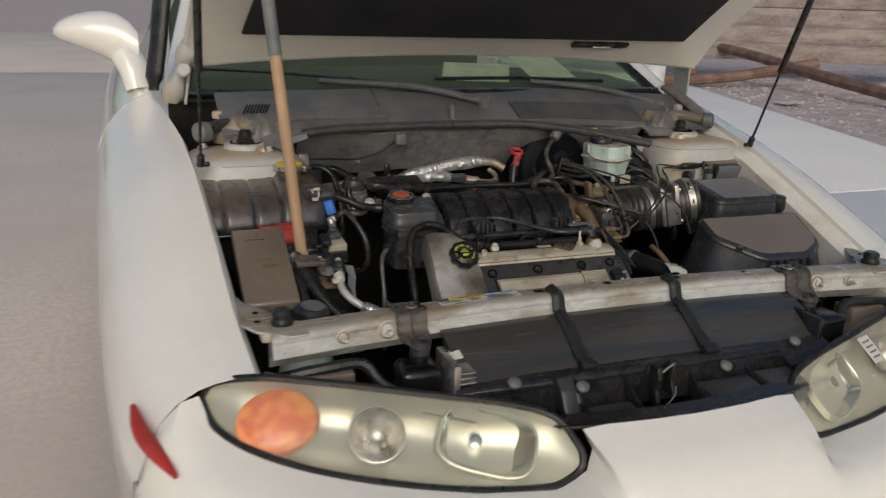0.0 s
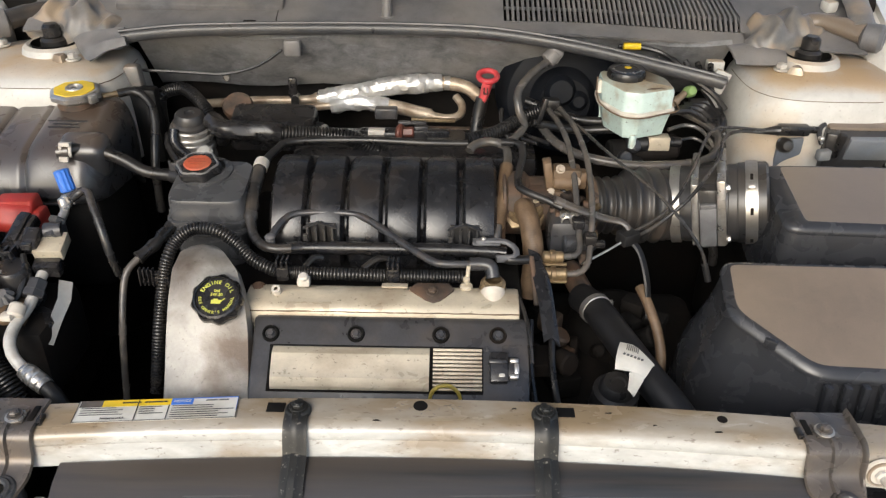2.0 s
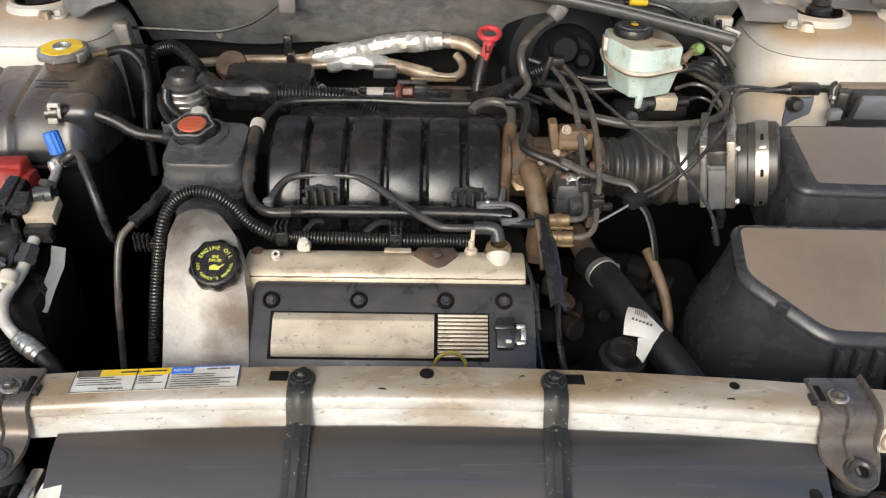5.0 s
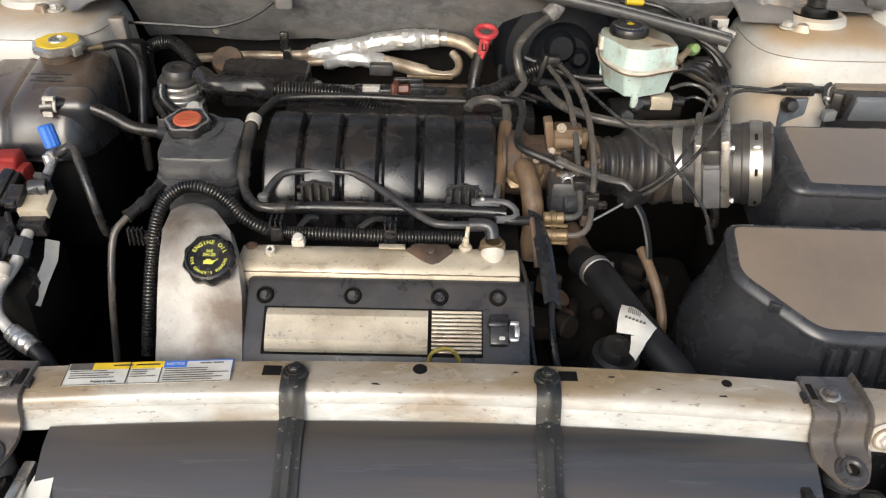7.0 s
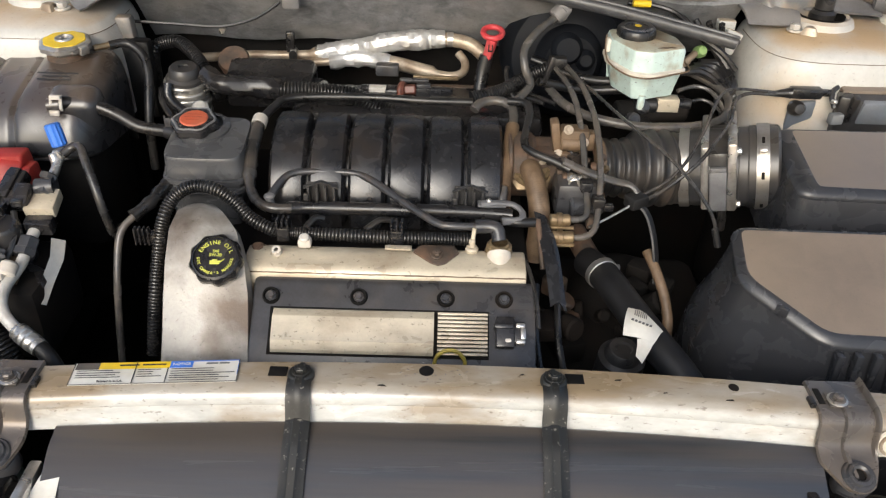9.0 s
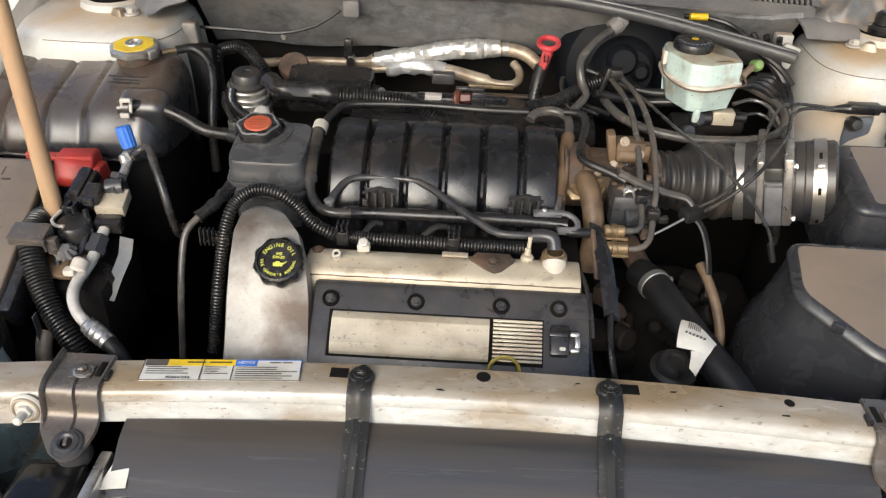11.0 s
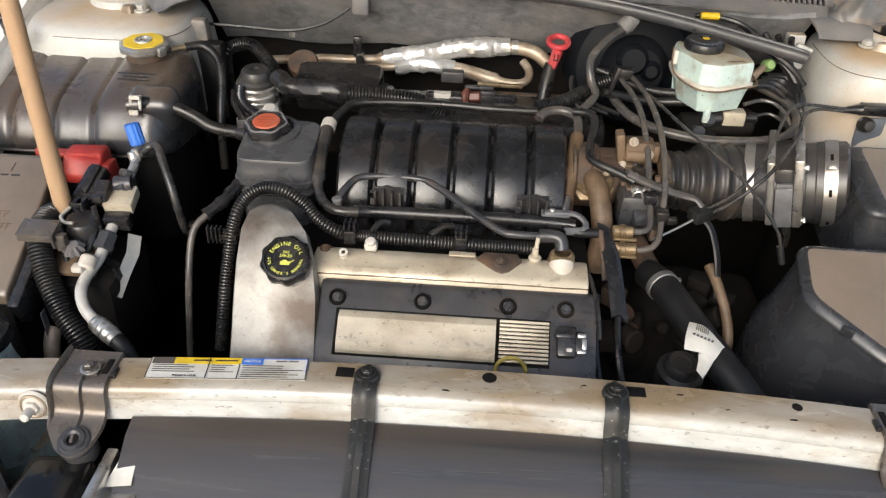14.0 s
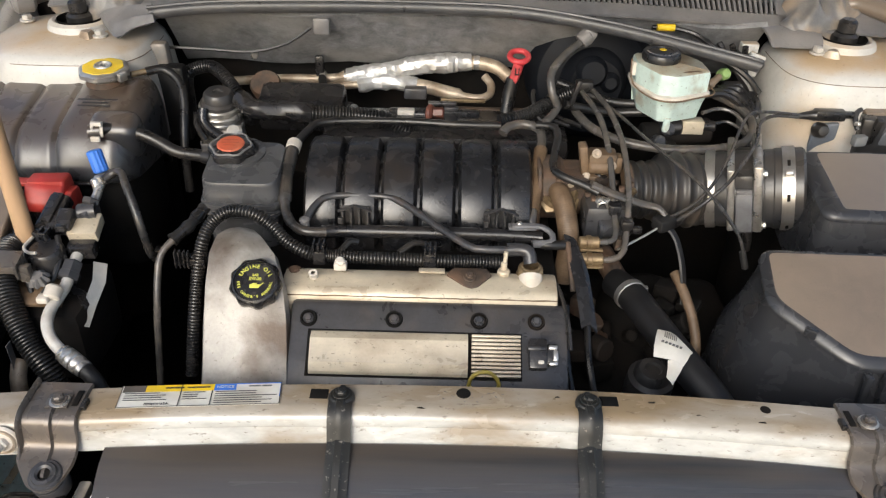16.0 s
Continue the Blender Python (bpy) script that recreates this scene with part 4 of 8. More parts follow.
for x in (-0.168, 0.169):
    part("slot", box((x, -0.007, 0.7408), (0.021, 0.016, 0.0016), 0.0005), DARK, support, "dark square slot")
rnd = random.Random(7)
for i in range(9):
    x = rnd.uniform(-0.5, 0.55)
    part("chip", slab([(0, 0), (rnd.uniform(0.003, 0.012), rnd.uniform(-0.001, 0.001)), (rnd.uniform(0.004, 0.012), rnd.uniform(0.001, 0.003)), (0.001, 0.0015)], 0.0004, 0, Matrix.Translation((x, by(x) - rnd.uniform(-0.008, 0.028), 0.7411))), DARK, support)

rnd = random.Random(5)
for i in range(14):
    a, r = rnd.uniform(0, 6.28), rnd.uniform(0.013, 0.03)
    part("scratch", slab([(-0.0015, -0.0004), (0.0018, -0.0003), (0.0012, 0.0006)], 0.0004, 0, Matrix.Translation((0.004 + r * 1.5 * math.cos(a), 0.5 * r * math.sin(a), 0.7411)) @ Matrix.Rotation(a * 3, 4, "Z")), INK, support)

# white corner plates that tie the bar to the inner rails
for sx in (-1, 1):
    out = [(-0.765, 0.135), (-0.757, 0.095), (-0.715, 0.030), (-0.680, -0.022), (-0.664, -0.034), (-0.664, -0.096), (-0.70, -0.100), (-0.752, -0.062), (-0.775, -0.02)]
    part("corner_plate", slab([(x * -sx, y) for x, y in (out if sx < 0 else out[::-1])], 0.006, 0.002, Matrix.Translation((0, 0, 0.7335))), BAR_WHITE, support, "dusty white corner plate")
    for x, y in ((-0.742, 0.028), (-0.745, -0.018), (-0.700, 0.012)):
        part("hole", can((x * -sx, y, 0.7398), 0.006, 0.001, (0, 0, 1), 0.0003, 14), DARK, support)

# rusty flaked edge along the foot of the bar
rnd = random.Random(12)
for i in range(14):
    x, w = rnd.uniform(-0.42, 0.44), rnd.uniform(0.012, 0.05)
    part("rust_edge", tube([(x, by(x) - 0.0405, 0.6985), (x + w / 2, by(x + w / 2) - 0.041, 0.6975 + rnd.uniform(0, 0.002)), (x + w, by(x + w) - 0.0405, 0.6985)], rnd.uniform(0.0012, 0.0026), 6, 0.006, rough=0.5), RUSTY, support)

# warning label
lab = thing("warning_label", (-0.3, -0.02, 0.742), "white warning label with yellow and blue headings stuck on the bar", "label")
L = Matrix.Translation((-0.3035, -0.0155, 0.7418)) @ Matrix.Rotation(radians(4.4), 4, "Z") @ Matrix.Diagonal((0.93, 0.97, 1, 1))


def lab_rect(x0, x1, y0, y1, h=0.0004):
    return slab([(x0, y0), (x1, y0), (x1, y1), (x0, y1)], h, 0, L)


part("sheet", lab_rect(-0.098, 0.098, -0.0185, 0.0185), PAPER, lab)
L = L @ Matrix.Translation((0, 0, 0.0006))
part("grey_heading", lab_rect(-0.0965, -0.069, 0.0072, 0.018), CABLE, lab)
part("yellow_heading", lab_rect(-0.069, 0.015, 0.0072, 0.018), YELLOW, lab)
part("blue_heading", lab_rect(0.015, 0.042, 0.0072, 0.018), BLUE, lab)
part("blue_edge", join(lab_rect(0.042, 0.0975, 0.0172, 0.0182), lab_rect(0.0968, 0.0976, -0.006, 0.0172)), BLUE, lab)
L = L @ Matrix.Translation((0, 0, 0.0005))
for x0, x1 in ((-0.045, -0.022), (-0.018, 0.010), (0.058, 0.072), (0.074, 0.086)):
    part("heading_bar", lab_rect(x0, x1, 0.0118, 0.0138), INK if x0 > 0.02 else DARKINK, lab)
for x in (-0.025, 0.0135):
    part("divider", lab_rect(x - 0.0006, x + 0.0006, -0.018, 0.018 if x < 0 else 0.007), DARKINK, lab)
rnd = random.Random(3)
for x0, x1 in ((-0.093, -0.029), (-0.0215, 0.0105), (0.0175, 0.094)):
    for i in range(4 if x0 < 0.01 else 6):
        y = 0.0045 - 0.0038 * i
        part("text_bar", lab_rect(x0, x0 + (x1 - x0) * rnd.uniform(0.55, 1.0), y - 0.0004, y + 0.0004), DARKINK, lab)
part("border", join(lab_rect(-0.098, 0.098, -0.0187, -0.0181), lab_rect(-0.0985, -0.0978, -0.0185, 0.0185), lab_rect(0.0975, 0.0982, -0.0185, 0.0185)), DARKINK, lab)
lt = letters("Printed in U.S.A.", 0.0045, L @ Matrix.Translation((-0.051, -0.0135, 0)))
part("printed_line", lt, DARKINK, lab)
part("notice_word", letters("NOTICE", 0.0058, L @ Matrix.Translation((0.0285, 0.0126, 0))), PAPER, lab)

# black sealing plate in front of the bar
plate_rows = []
for i in range(25):
    x = -0.405 + 0.84 * i / 24
    o = by(x)
    plate_rows.append([(x, o - 0.038, 0.699), (x, o - 0.046, 0.7035), (x, o - 0.07, 0.698), (x, o - 0.11, 0.676), (x, o - 0.15, 0.648), (x, o - 0.172, 0.636)])
solo("sealing_plate", thick(loft(plate_rows), 0.004), mat("dusty_sealing_plate", (0.036, 0.039, 0.045), 0.2, 0.0, (0.066, 0.055, 0.046), 0.85, 0.2, (26, 300), 0.12, stretch=(0.05, 1, 1), edge=(0.38, 0.62), coat=0.6, coat_rough=0.22), "dusty black plastic sealing plate over the radiator", "plate")


def strap(x):
    s = thing("hold_down_strap", (x, -0.05, 0.74), "black pressed steel strap bolted to the bar", "strap", "straps over the radiator")
    prof = [(0.003, 0.7445), (-0.013, 0.7455), (-0.030, 0.745), (-0.043, 0.735), (-0.052, 0.712), (-0.075, 0.703), (-0.11, 0.681), (-0.16, 0.652), (-0.178, 0.644)]
    p = spline([(x, y + by(x), z) for y, z in prof], 0.01)
    rows = []
    for i, q in enumerate(p):
        t = i / (len(p) - 1)
        w = 0.0138 * (0.6 + 0.4 * min(1, 8 * t)) if t < 0.125 else 0.0138
        rows.append([q + Vector((dx * w, 0, dz)) for dx, dz in ((-1, 0), (-0.5, 0.001), (-0.28, 0.004), (0.28, 0.004), (0.5, 0.001), (1, 0))])
    part("strip", thick(loft(rows), 0.002), STRAP, s)
    part("bolt", hexbolt((x, by(x) - 0.012, 0.7485), 0.0068, (0, 0, 1), 0.006), STRAP, s)
    part("boss", lathe([(0.0, 0.003), (0.0085, 0.003), (0.0125, 0.0025), (0.0150, 0.0), (0.0155, -0.004)], (x, by(x) - 0.012, 0.746), (0, 0, 1), 28), STRAP, s)
    part("foot_clip", box((x + 0.002, -0.178, 0.645), (0.036, 0.022, 0.016), 0.004, Matrix.Rotation(radians(28), 4, "X")), RUBBER, s)


strap(-0.141)
strap(0.144)


def saddle(sx):
    """Pressed bracket that wraps over the bar and holds a rubber mount of the cooler."""
    b = thing("radiator_bracket", (sx * 0.46, -0.05, 0.73), "dusty pressed steel saddle bracket bolted over the bar", "bracket", "radiator brackets")
    prof = spline([(0, y, z) for y, z in ((-0.003, 0.7445), (-0.020, 0.7455), (-0.045, 0.7455), (-0.056, 0.7440), (-0.0625, 0.7385), (-0.0655, 0.730), (-0.0675, 0.720), (-0.0705, 0.7125), (-0.0765, 0.7075), (-0.084, 0.705), (-0.096, 0.701), (-0.110, 0.696), (-0.120, 0.692))], 0.003)
    cx, tip = sx * 0.462, sx * (0.457 if sx < 0 else 0.468)
    rows, last = [], len(prof) - 1
    for i, q in enumerate(prof):
        d = prof[min(i + 1, last)] - prof[max(i - 1, 0)]
        nrm = Vector((0, d.z, -d.y)).normalized()
        if nrm.z < 0 and nrm.y > 0:
            nrm = -nrm
        k = max(0.0, min(1.0, (-0.086 - q.y) / 0.034))
        half = 0.031 - 0.019 * k ** 1.25 - (0.009 * max(0.0, (k - 0.8) / 0.2) ** 2)
        mid = cx + (tip - cx) * k
        ridge = 0.0042 if -0.105 < q.y < -0.046 else (0.0025 if -0.115 < q.y < -0.04 else 0)
        lip = 0.0075 * max(0.0, 1 - max(0.0, (-0.070 - q.y)) / 0.02)
        row = []
        for f, h in ((-1.0, -0.004), (-0.96, 0), (-0.16, 0), (-0.10, ridge), (0.05, ridge), (0.11, 0), (0.93, 0), (0.98, lip * 0.8), (1.04, lip)):
            row.append(Vector((mid + sx * f * half, q.y, q.z)) + nrm * h)
        rows.append(row)
    part("saddle", thick(loft(rows), 0.0022), BRACKET, b)
    part("pad", box((sx * 0.4575, -0.036, 0.7472), (0.026, 0.022, 0.0022), 0.0008), BRACKET, b)
    part("washer", lathe([(0.0, 0.002), (0.0095, 0.002), (0.0112, 0.001), (0.0115, 0)], (sx * 0.456, -0.037, 0.748), (0, 0, 1), 24), ALU, b)
    part("bolt", hexbolt((sx * 0.456, -0.037, 0.7495), 0.0062, (0, 0, 1), 0.006), BRACKET, b)
    part("slot", box((sx * 0.4385, -0.030, 0.7462), (0.007, 0.024, 0.0016), 0.0006), DARK, b)
    part("edge_clip", box((sx * 0.430, -0.036, 0.7425), (0.008, 0.015, 0.006), 0.001), RUBBER, b)
    mt = part("mount", lathe([(0.0068, 0.0055), (0.0095, 0.0075), (0.013, 0.0068), (0.0145, 0.004), (0.0170, 0.0035), (0.0185, 0.001), (0.0178, -0.001), (0.0195, -0.003), (0.0195, -0.006), (0.0182, -0.008), (0.0195, -0.010), (0.0190, -0.03)], (tip, -0.102, 0.6985), (0, -0.35, 1), 28), GUNMETAL, b, "black rubber mount")
    part("mount_hole", can((tip, -0.102, 0.6985), 0.0072, 0.0035, (0, -0.35, 1)), DARK, mt)
    return b


saddle(-1)
saddle(1)

# cooler end tanks and fins, seen past the ends of the plate
for sx in (-1, 1):
    ct = thing("cooler_end_tank", (sx * 0.45, -0.14, 0.6), "glossy black plastic end tank beside the radiator", "radiator", "cooler end tanks")
    part("tank", box((sx * 0.475, -0.135, 0.60), (0.08, 0.075, 0.15), 0.014, seg=3), mat("gloss_black", (0.008, 0.008, 0.008), 0.12, bump=0.0), ct)
    if sx > 0:
        part("tube_stub", can((0.43, -0.14, 0.655), 0.008, 0.02, (0, -1, 0.2), 0.002), SPLICE, ct)
    part("flange", box((sx * 0.418, -0.145, 0.61), (0.014, 0.10, 0.15), 0.003), ALU if sx < 0 else PLASTIC, ct)
    for i in range(6 if sx < 0 else 0):
        part("fin", box((sx * 0.396, -0.15 - 0.002 * i, 0.664 - 0.009 * i), (0.035, 0.07, 0.0035), 0.001), ALU, ct)
    if sx < 0:
        part("paper_scrap", slab([(0, 0), (0.03, 0.004), (0.028, 0.03), (0.008, 0.028)], 0.001, 0, Matrix.Translation((sx * 0.396 - 0.018, -0.14, 0.672)) @ Matrix.Rotation(radians(20), 4, "X")), PAPER, ct)
    # washers and bump stops near the ends of the bar
    st = thing("hood_bump_stop", (sx * 0.70, -0.04, 0.74), "black rubber hood bump stop on a white foot", "bump stop", "bump stops")
    part("foot", box((sx * 0.70, -0.05, 0.728), (0.09, 0.05, 0.018), 0.005), TAN_WHITE, st)
    part("rubber", lathe([(0, 0.034), (0.014, 0.034), (0.019, 0.028), (0.017, 0.018), (0.021, 0.012), (0.02, 0)], (sx * 0.703, -0.04, 0.735), (0, 0, 1), 20), RUBBER, st)
    for dx, r in ((0.513, 0.0175), (0.60, 0.0115)):
        bl = thing("body_bolt", (sx * dx, -0.07, 0.70), "large washer and bolt on the front of the bar", "bolt", "body bolts")
        part("washer", lathe([(0, 0.004), (r * 0.6, 0.004), (r, 0.003), (r * 1.1, 0)], (sx * dx, by(dx) - 0.041, 0.718), (0, -1, 0.1), 28), SPLICE, bl)
        part("washer_rim", lathe([(r * 0.72, 0.0045), (r * 0.8, 0.0055), (r * 0.9, 0.005), (r * 0.95, 0.003)], (sx * dx, by(dx) - 0.041, 0.718), (0, -1, 0.1), 28), PIPE, bl)
        part("stud", join(can((sx * dx, by(dx) - 0.045, 0.718), r * 0.5, 0.006, (0, -1, 0.1), 0.001, 6), can((sx * dx, by(dx) - 0.05, 0.718), r * 0.3, 0.016, (0, -1, 0.1), 0.003)), SPLICE, bl)
    # corner filler above the headlamp
    cf = thing("front_corner_filler", (sx * 0.62, -0.14, 0.62), "black plastic filler behind the headlight", "filler panel", "corner fillers")
    part("panel", thick(loft([[(sx * 0.44, -0.20, 0.60), (sx * 0.56, -0.12, 0.625), (sx * 0.74, -0.06, 0.66)], [(sx * 0.40, -0.245, 0.60), (sx * 0.56, -0.185, 0.63), (sx * 0.75, -0.12, 0.668)]]), 0.004), DUSTY, cf)
    part("duct", tube([(sx * 0.73, -0.10, 0.66), (sx * 0.64, -0.105, 0.672), (sx * 0.57, -0.105, 0.672), (sx * 0.54, -0.13, 0.64), (sx * 0.47, -0.19, 0.61), (sx * 0.40, -0.22, 0.605)], 0.011, 8, 0.015), RUBBER, cf)
    part("box", box((sx * 0.635, -0.09, 0.64), (0.10, 0.06, 0.05), 0.01), DUSTY, cf)

# black grille carrier between the plate and the bumper
gc = thing("grille_carrier", (0, -0.24, 0.55), "black plastic grille carrier with ribs and pockets", "grille carrier")
part("rear_beam", thick(loft([[(-0.44 + 0.88 * i / 12, -0.178 + 0.6 * by(-0.44 + 0.88 * i / 12), 0.632), (-0.44 + 0.88 * i / 12, -0.212 + 0.5 * by(-0.44 + 0.88 * i / 12), 0.628), (-0.44 + 0.88 * i / 12, -0.218 + 0.5 * by(-0.44 + 0.88 * i / 12), 0.57)] for i in range(13)]), 0.004), PLASTIC, gc)
part("front_lip", thick(loft([[(x, -0.338 + 0.4 * x * x, 0.603), (x, -0.30 + 0.4 * x * x, 0.606), (x, -0.292 + 0.4 * x * x, 0.57)] for x in [-0.25 + 0.5 * i / 10 for i in range(11)]]), 0.004), PLASTIC, gc)
part("floor", box((0, -0.26, 0.50), (0.9, 0.16, 0.01), 0.003), DARK, gc)
part("rear_ledge", side_view(-0.42, 0.42, [(-0.165, 0.63), (-0.17, 0.640), (-0.196, 0.640), (-0.204, 0.634), (-0.206, 0.612), (-0.20, 0.612)], 0.002), PLASTIC, gc)
part("guide_wedge", side_view(-0.228, -0.196, [(-0.196, 0.640), (-0.214, 0.646), (-0.236, 0.628), (-0.262, 0.585), (-0.258, 0.570), (-0.235, 0.585), (-0.20, 0.59)], 0.003), SMOKE, gc, "dusty black guide wedge")
part("guide_wall", side_view(-0.192, -0.182, [(-0.196, 0.636), (-0.222, 0.632), (-0.240, 0.60), (-0.235, 0.56), (-0.196, 0.56)], 0.002), PLASTIC, gc)
for x0, x1, top in ((-0.17, -0.075, 0.588), (0.075, 0.20, 0.606), (0.215, 0.30, 0.612)):
    part("pocket_shelf", side_view(x0, x1, [(-0.222, top - 0.012), (-0.235, top), (-0.285, top - 0.006), (-0.300, top - 0.014), (-0.300, top - 0.05), (-0.23, top - 0.05)], 0.004), SMOKE, gc)
for x in (-0.072, 0.072, 0.208, 0.305):
    part("pocket_wall", side_view(x - 0.002, x + 0.002, [(-0.200, 0.628), (-0.225, 0.615), (-0.250, 0.598), (-0.298, 0.588), (-0.298, 0.53), (-0.200, 0.53)], 0.001), PLASTIC, gc)
hook = part("latch_hook", join(side_view(-0.022, -0.012, [(-0.205, 0.636), (-0.222, 0.652), (-0.238, 0.648), (-0.244, 0.625), (-0.236, 0.600), (-0.246, 0.578), (-0.238, 0.566), (-0.212, 0.58)], 0.002), side_view(0.010, 0.018, [(-0.205, 0.640), (-0.226, 0.660), (-0.240, 0.650), (-0.238, 0.618), (-0.250, 0.59), (-0.215, 0.59)], 0.002), box((-0.002, -0.208, 0.612), (0.05, 0.008, 0.06), 0.002)), STRAP, gc, "black steel hood latch hook")
part("latch_wire", tube([(-0.03, -0.250, 0.566), (-0.005, -0.252, 0.575), (0.016, -0.248, 0.592), (0.022, -0.240, 0.606)], 0.0016, 6, 0.004), COWL, hook)
part("latch_edge", tube([(-0.012, -0.239, 0.640), (0.002, -0.240, 0.650), (0.014, -0.239, 0.655)], 0.0024, 6, 0.004), COWL, hook)
part("right_tray", thick(loft([[(0.30, -0.205, 0.632), (0.36, -0.195, 0.640), (0.42, -0.18, 0.648)], [(0.30, -0.245, 0.615), (0.37, -0.235, 0.622), (0.44, -0.215, 0.630)], [(0.305, -0.25, 0.57), (0.37, -0.24, 0.575), (0.44, -0.22, 0.58)]]), 0.004), PLASTIC, gc)
part("front_shelf", thick(loft([[(x, -0.300 + 0.35 * x * x, 0.585), (x, -0.325 + 0.4 * x * x, 0.598), (x, -0.340 + 0.4 * x * x, 0.602)] for x in [-0.27 + 0.54 * i / 12 for i in range(13)]]), 0.003), SMOKE, gc)
for x, y, z in ((0.150, -0.226, 0.628), (-0.186, -0.240, 0.636), (-0.322, -0.230, 0.658), (0.345, -0.20, 0.648)):
    part("push_clip", lathe([(0, 0.006), (0.008, 0.005), (0.0125, 0.001), (0.0125, -0.004)], (x, y, z), (0, -0.5, 0.85), 18), COWL, gc, "grey push clip")

# ---- engine ----
engine = thing("engine", (0, 0.3, 0.6), "grimy transverse engine with a silver valve cover", "engine")
# block and transmission are near black for the shade deep in the bay
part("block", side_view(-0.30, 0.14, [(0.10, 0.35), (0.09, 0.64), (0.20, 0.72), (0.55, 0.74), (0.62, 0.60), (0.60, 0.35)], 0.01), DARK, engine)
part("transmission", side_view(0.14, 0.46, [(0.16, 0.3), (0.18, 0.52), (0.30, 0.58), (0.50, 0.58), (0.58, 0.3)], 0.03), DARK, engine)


def slope(y):
    return 0.684 + (y - 0.085) * 0.735


N36 = Vector((0, -0.592, 0.806))
part("valve_cover", side_view(-0.245, 0.128, [(0.235, 0.70), (0.232, 0.752), (0.222, 0.760), (0.205, 0.762), (0.180, 0.757), (0.172, 0.748), (0.165, 0.70)], 0.004), SATIN, engine, "stained silver valve cover flange")
part("coil_cover", side_view(-0.229, 0.140, [(0.172, 0.70), (0.172, 0.744), (0.165, 0.7445), (0.10, 0.6955), (0.075, 0.672), (0.07, 0.60), (0.12, 0.60)], 0.006), GUNMETAL, engine, "dark grey ribbed coil cover")
part("stain_line", tube([(-0.24, 0.1735, 0.7495), (-0.1, 0.1735, 0.7495), (0.0, 0.1735, 0.7495), (0.127, 0.1735, 0.7495)], 0.0009, 6, 0.01, rough=0.5), TANHOSE, engine)
part("tab", box((-0.043, 0.216, 0.765), (0.036, 0.010, 0.003), 0.001), SATIN, engine)
for x, y in ((-0.2045, 0.1475), (-0.091, 0.1485), (0.022, 0.149), (0.098, 0.1495)):
    c = Vector((x, y, slope(y) + 0.001))
    cup = part("cover_bolt", lathe([(0.0, 0.0008), (0.0078, 0.001), (0.0088, 0.0055), (0.0102, 0.0058), (0.0118, 0)], c, N36, 24), DARK, engine)
    part("bolt_head", join(can(c, 0.0072, 0.002, N36, 0.0006, 18), can(c, 0.0052, 0.0072, N36, 0.001, 6)), DARKSTEEL, cup, "dark steel hexagon head")


def on_cover(x0, x1, y0, y1, h, lift=0.0, bevel=0.002):
    """A plate lying on the sloped cover between two x and two y."""
    z0, z1 = slope(y0), slope(y1)
    length = math.hypot(y1 - y0, z1 - z0)
    m = Matrix(((1, 0, 0, 0), (0, 0.806, -0.592, y0), (0, 0.592, 0.806, z0), (0, 0, 0, 1))) @ Matrix.Translation((0, 0, lift))
    return slab([(x0, 0), (x1, 0), (x1, length), (x0, length)], h, bevel, m)


CM36 = Matrix(((1, 0, 0, 0), (0, 0.806, -0.592, 0.088), (0, 0.592, 0.806, slope(0.088)), (0, 0, 0, 1)))
bm = loft([[(x, t, h) for t, h in ((-0.001, -0.002), (0.0, 0.002), (0.003, 0.0045), (0.0125, 0.0085), (0.014, 0.0092), (0.046, 0.0098), (0.0475, 0.0092), (0.0565, 0.0035), (0.058, 0.001), (0.058, -0.002))] for x in (-0.199, -0.1985, -0.15, -0.10, -0.05, 0.007, 0.0075)], False, True)
bm.transform(CM36)
finish(part("name_plate", bm, SATIN, engine, "plain cream metal plate with bevelled edges"), 14)
part("plate_recess", on_cover(-0.204, 0.0785, 0.0855, 0.1365, 0.0012, 0, 0.0004), DARK, engine)
part("fin_bed", on_cover(0.0115, 0.077, 0.088, 0.1345, 0.003), DARK, engine)
for i in range(11):
    y = 0.0885 + i * 0.00422
    part("fin", on_cover(0.0122, 0.0765, y, y + 0.0027, 0.0075, 0, 0.0007), SATIN, engine)
part("small_screw", hexbolt((0.0835, 0.1345, slope(0.1345) + 0.001), 0.0028, N36, 0.003), GUNMETAL, engine)
part("plug_dot", on_cover(0.0975, 0.106, 0.1015, 0.106, 0.0172, 0, 0.002), SPLICE, engine)
part("coil_plug", join(on_cover(0.0865, 0.110, 0.097, 0.129, 0.016), on_cover(0.084, 0.109, 0.116, 0.122, 0.0185), on_cover(0.108, 0.124, 0.103, 0.125, 0.010)), PLASTIC, engine, "black coil connector")
part("plug_clip", join(on_cover(0.112, 0.124, 0.118, 0.123, 0.014), on_cover(0.112, 0.124, 0.101, 0.106, 0.014), on_cover(0.118, 0.125, 0.106, 0.118, 0.0125)), ALU, engine, "bright metal connector clip")
part("dipstick_ring", tube([(0.009, 0.080, 0.680), (0.012, 0.081, 0.692), (0.022, 0.082, 0.701), (0.035, 0.082, 0.701), (0.045, 0.081, 0.692), (0.048, 0.080, 0.680), (0.040, 0.078, 0.670), (0.02, 0.078, 0.670), (0.009, 0.080, 0.680)], 0.0026, 8, 0.004), OLDYELLOW, engine, "yellow oil dipstick ring")

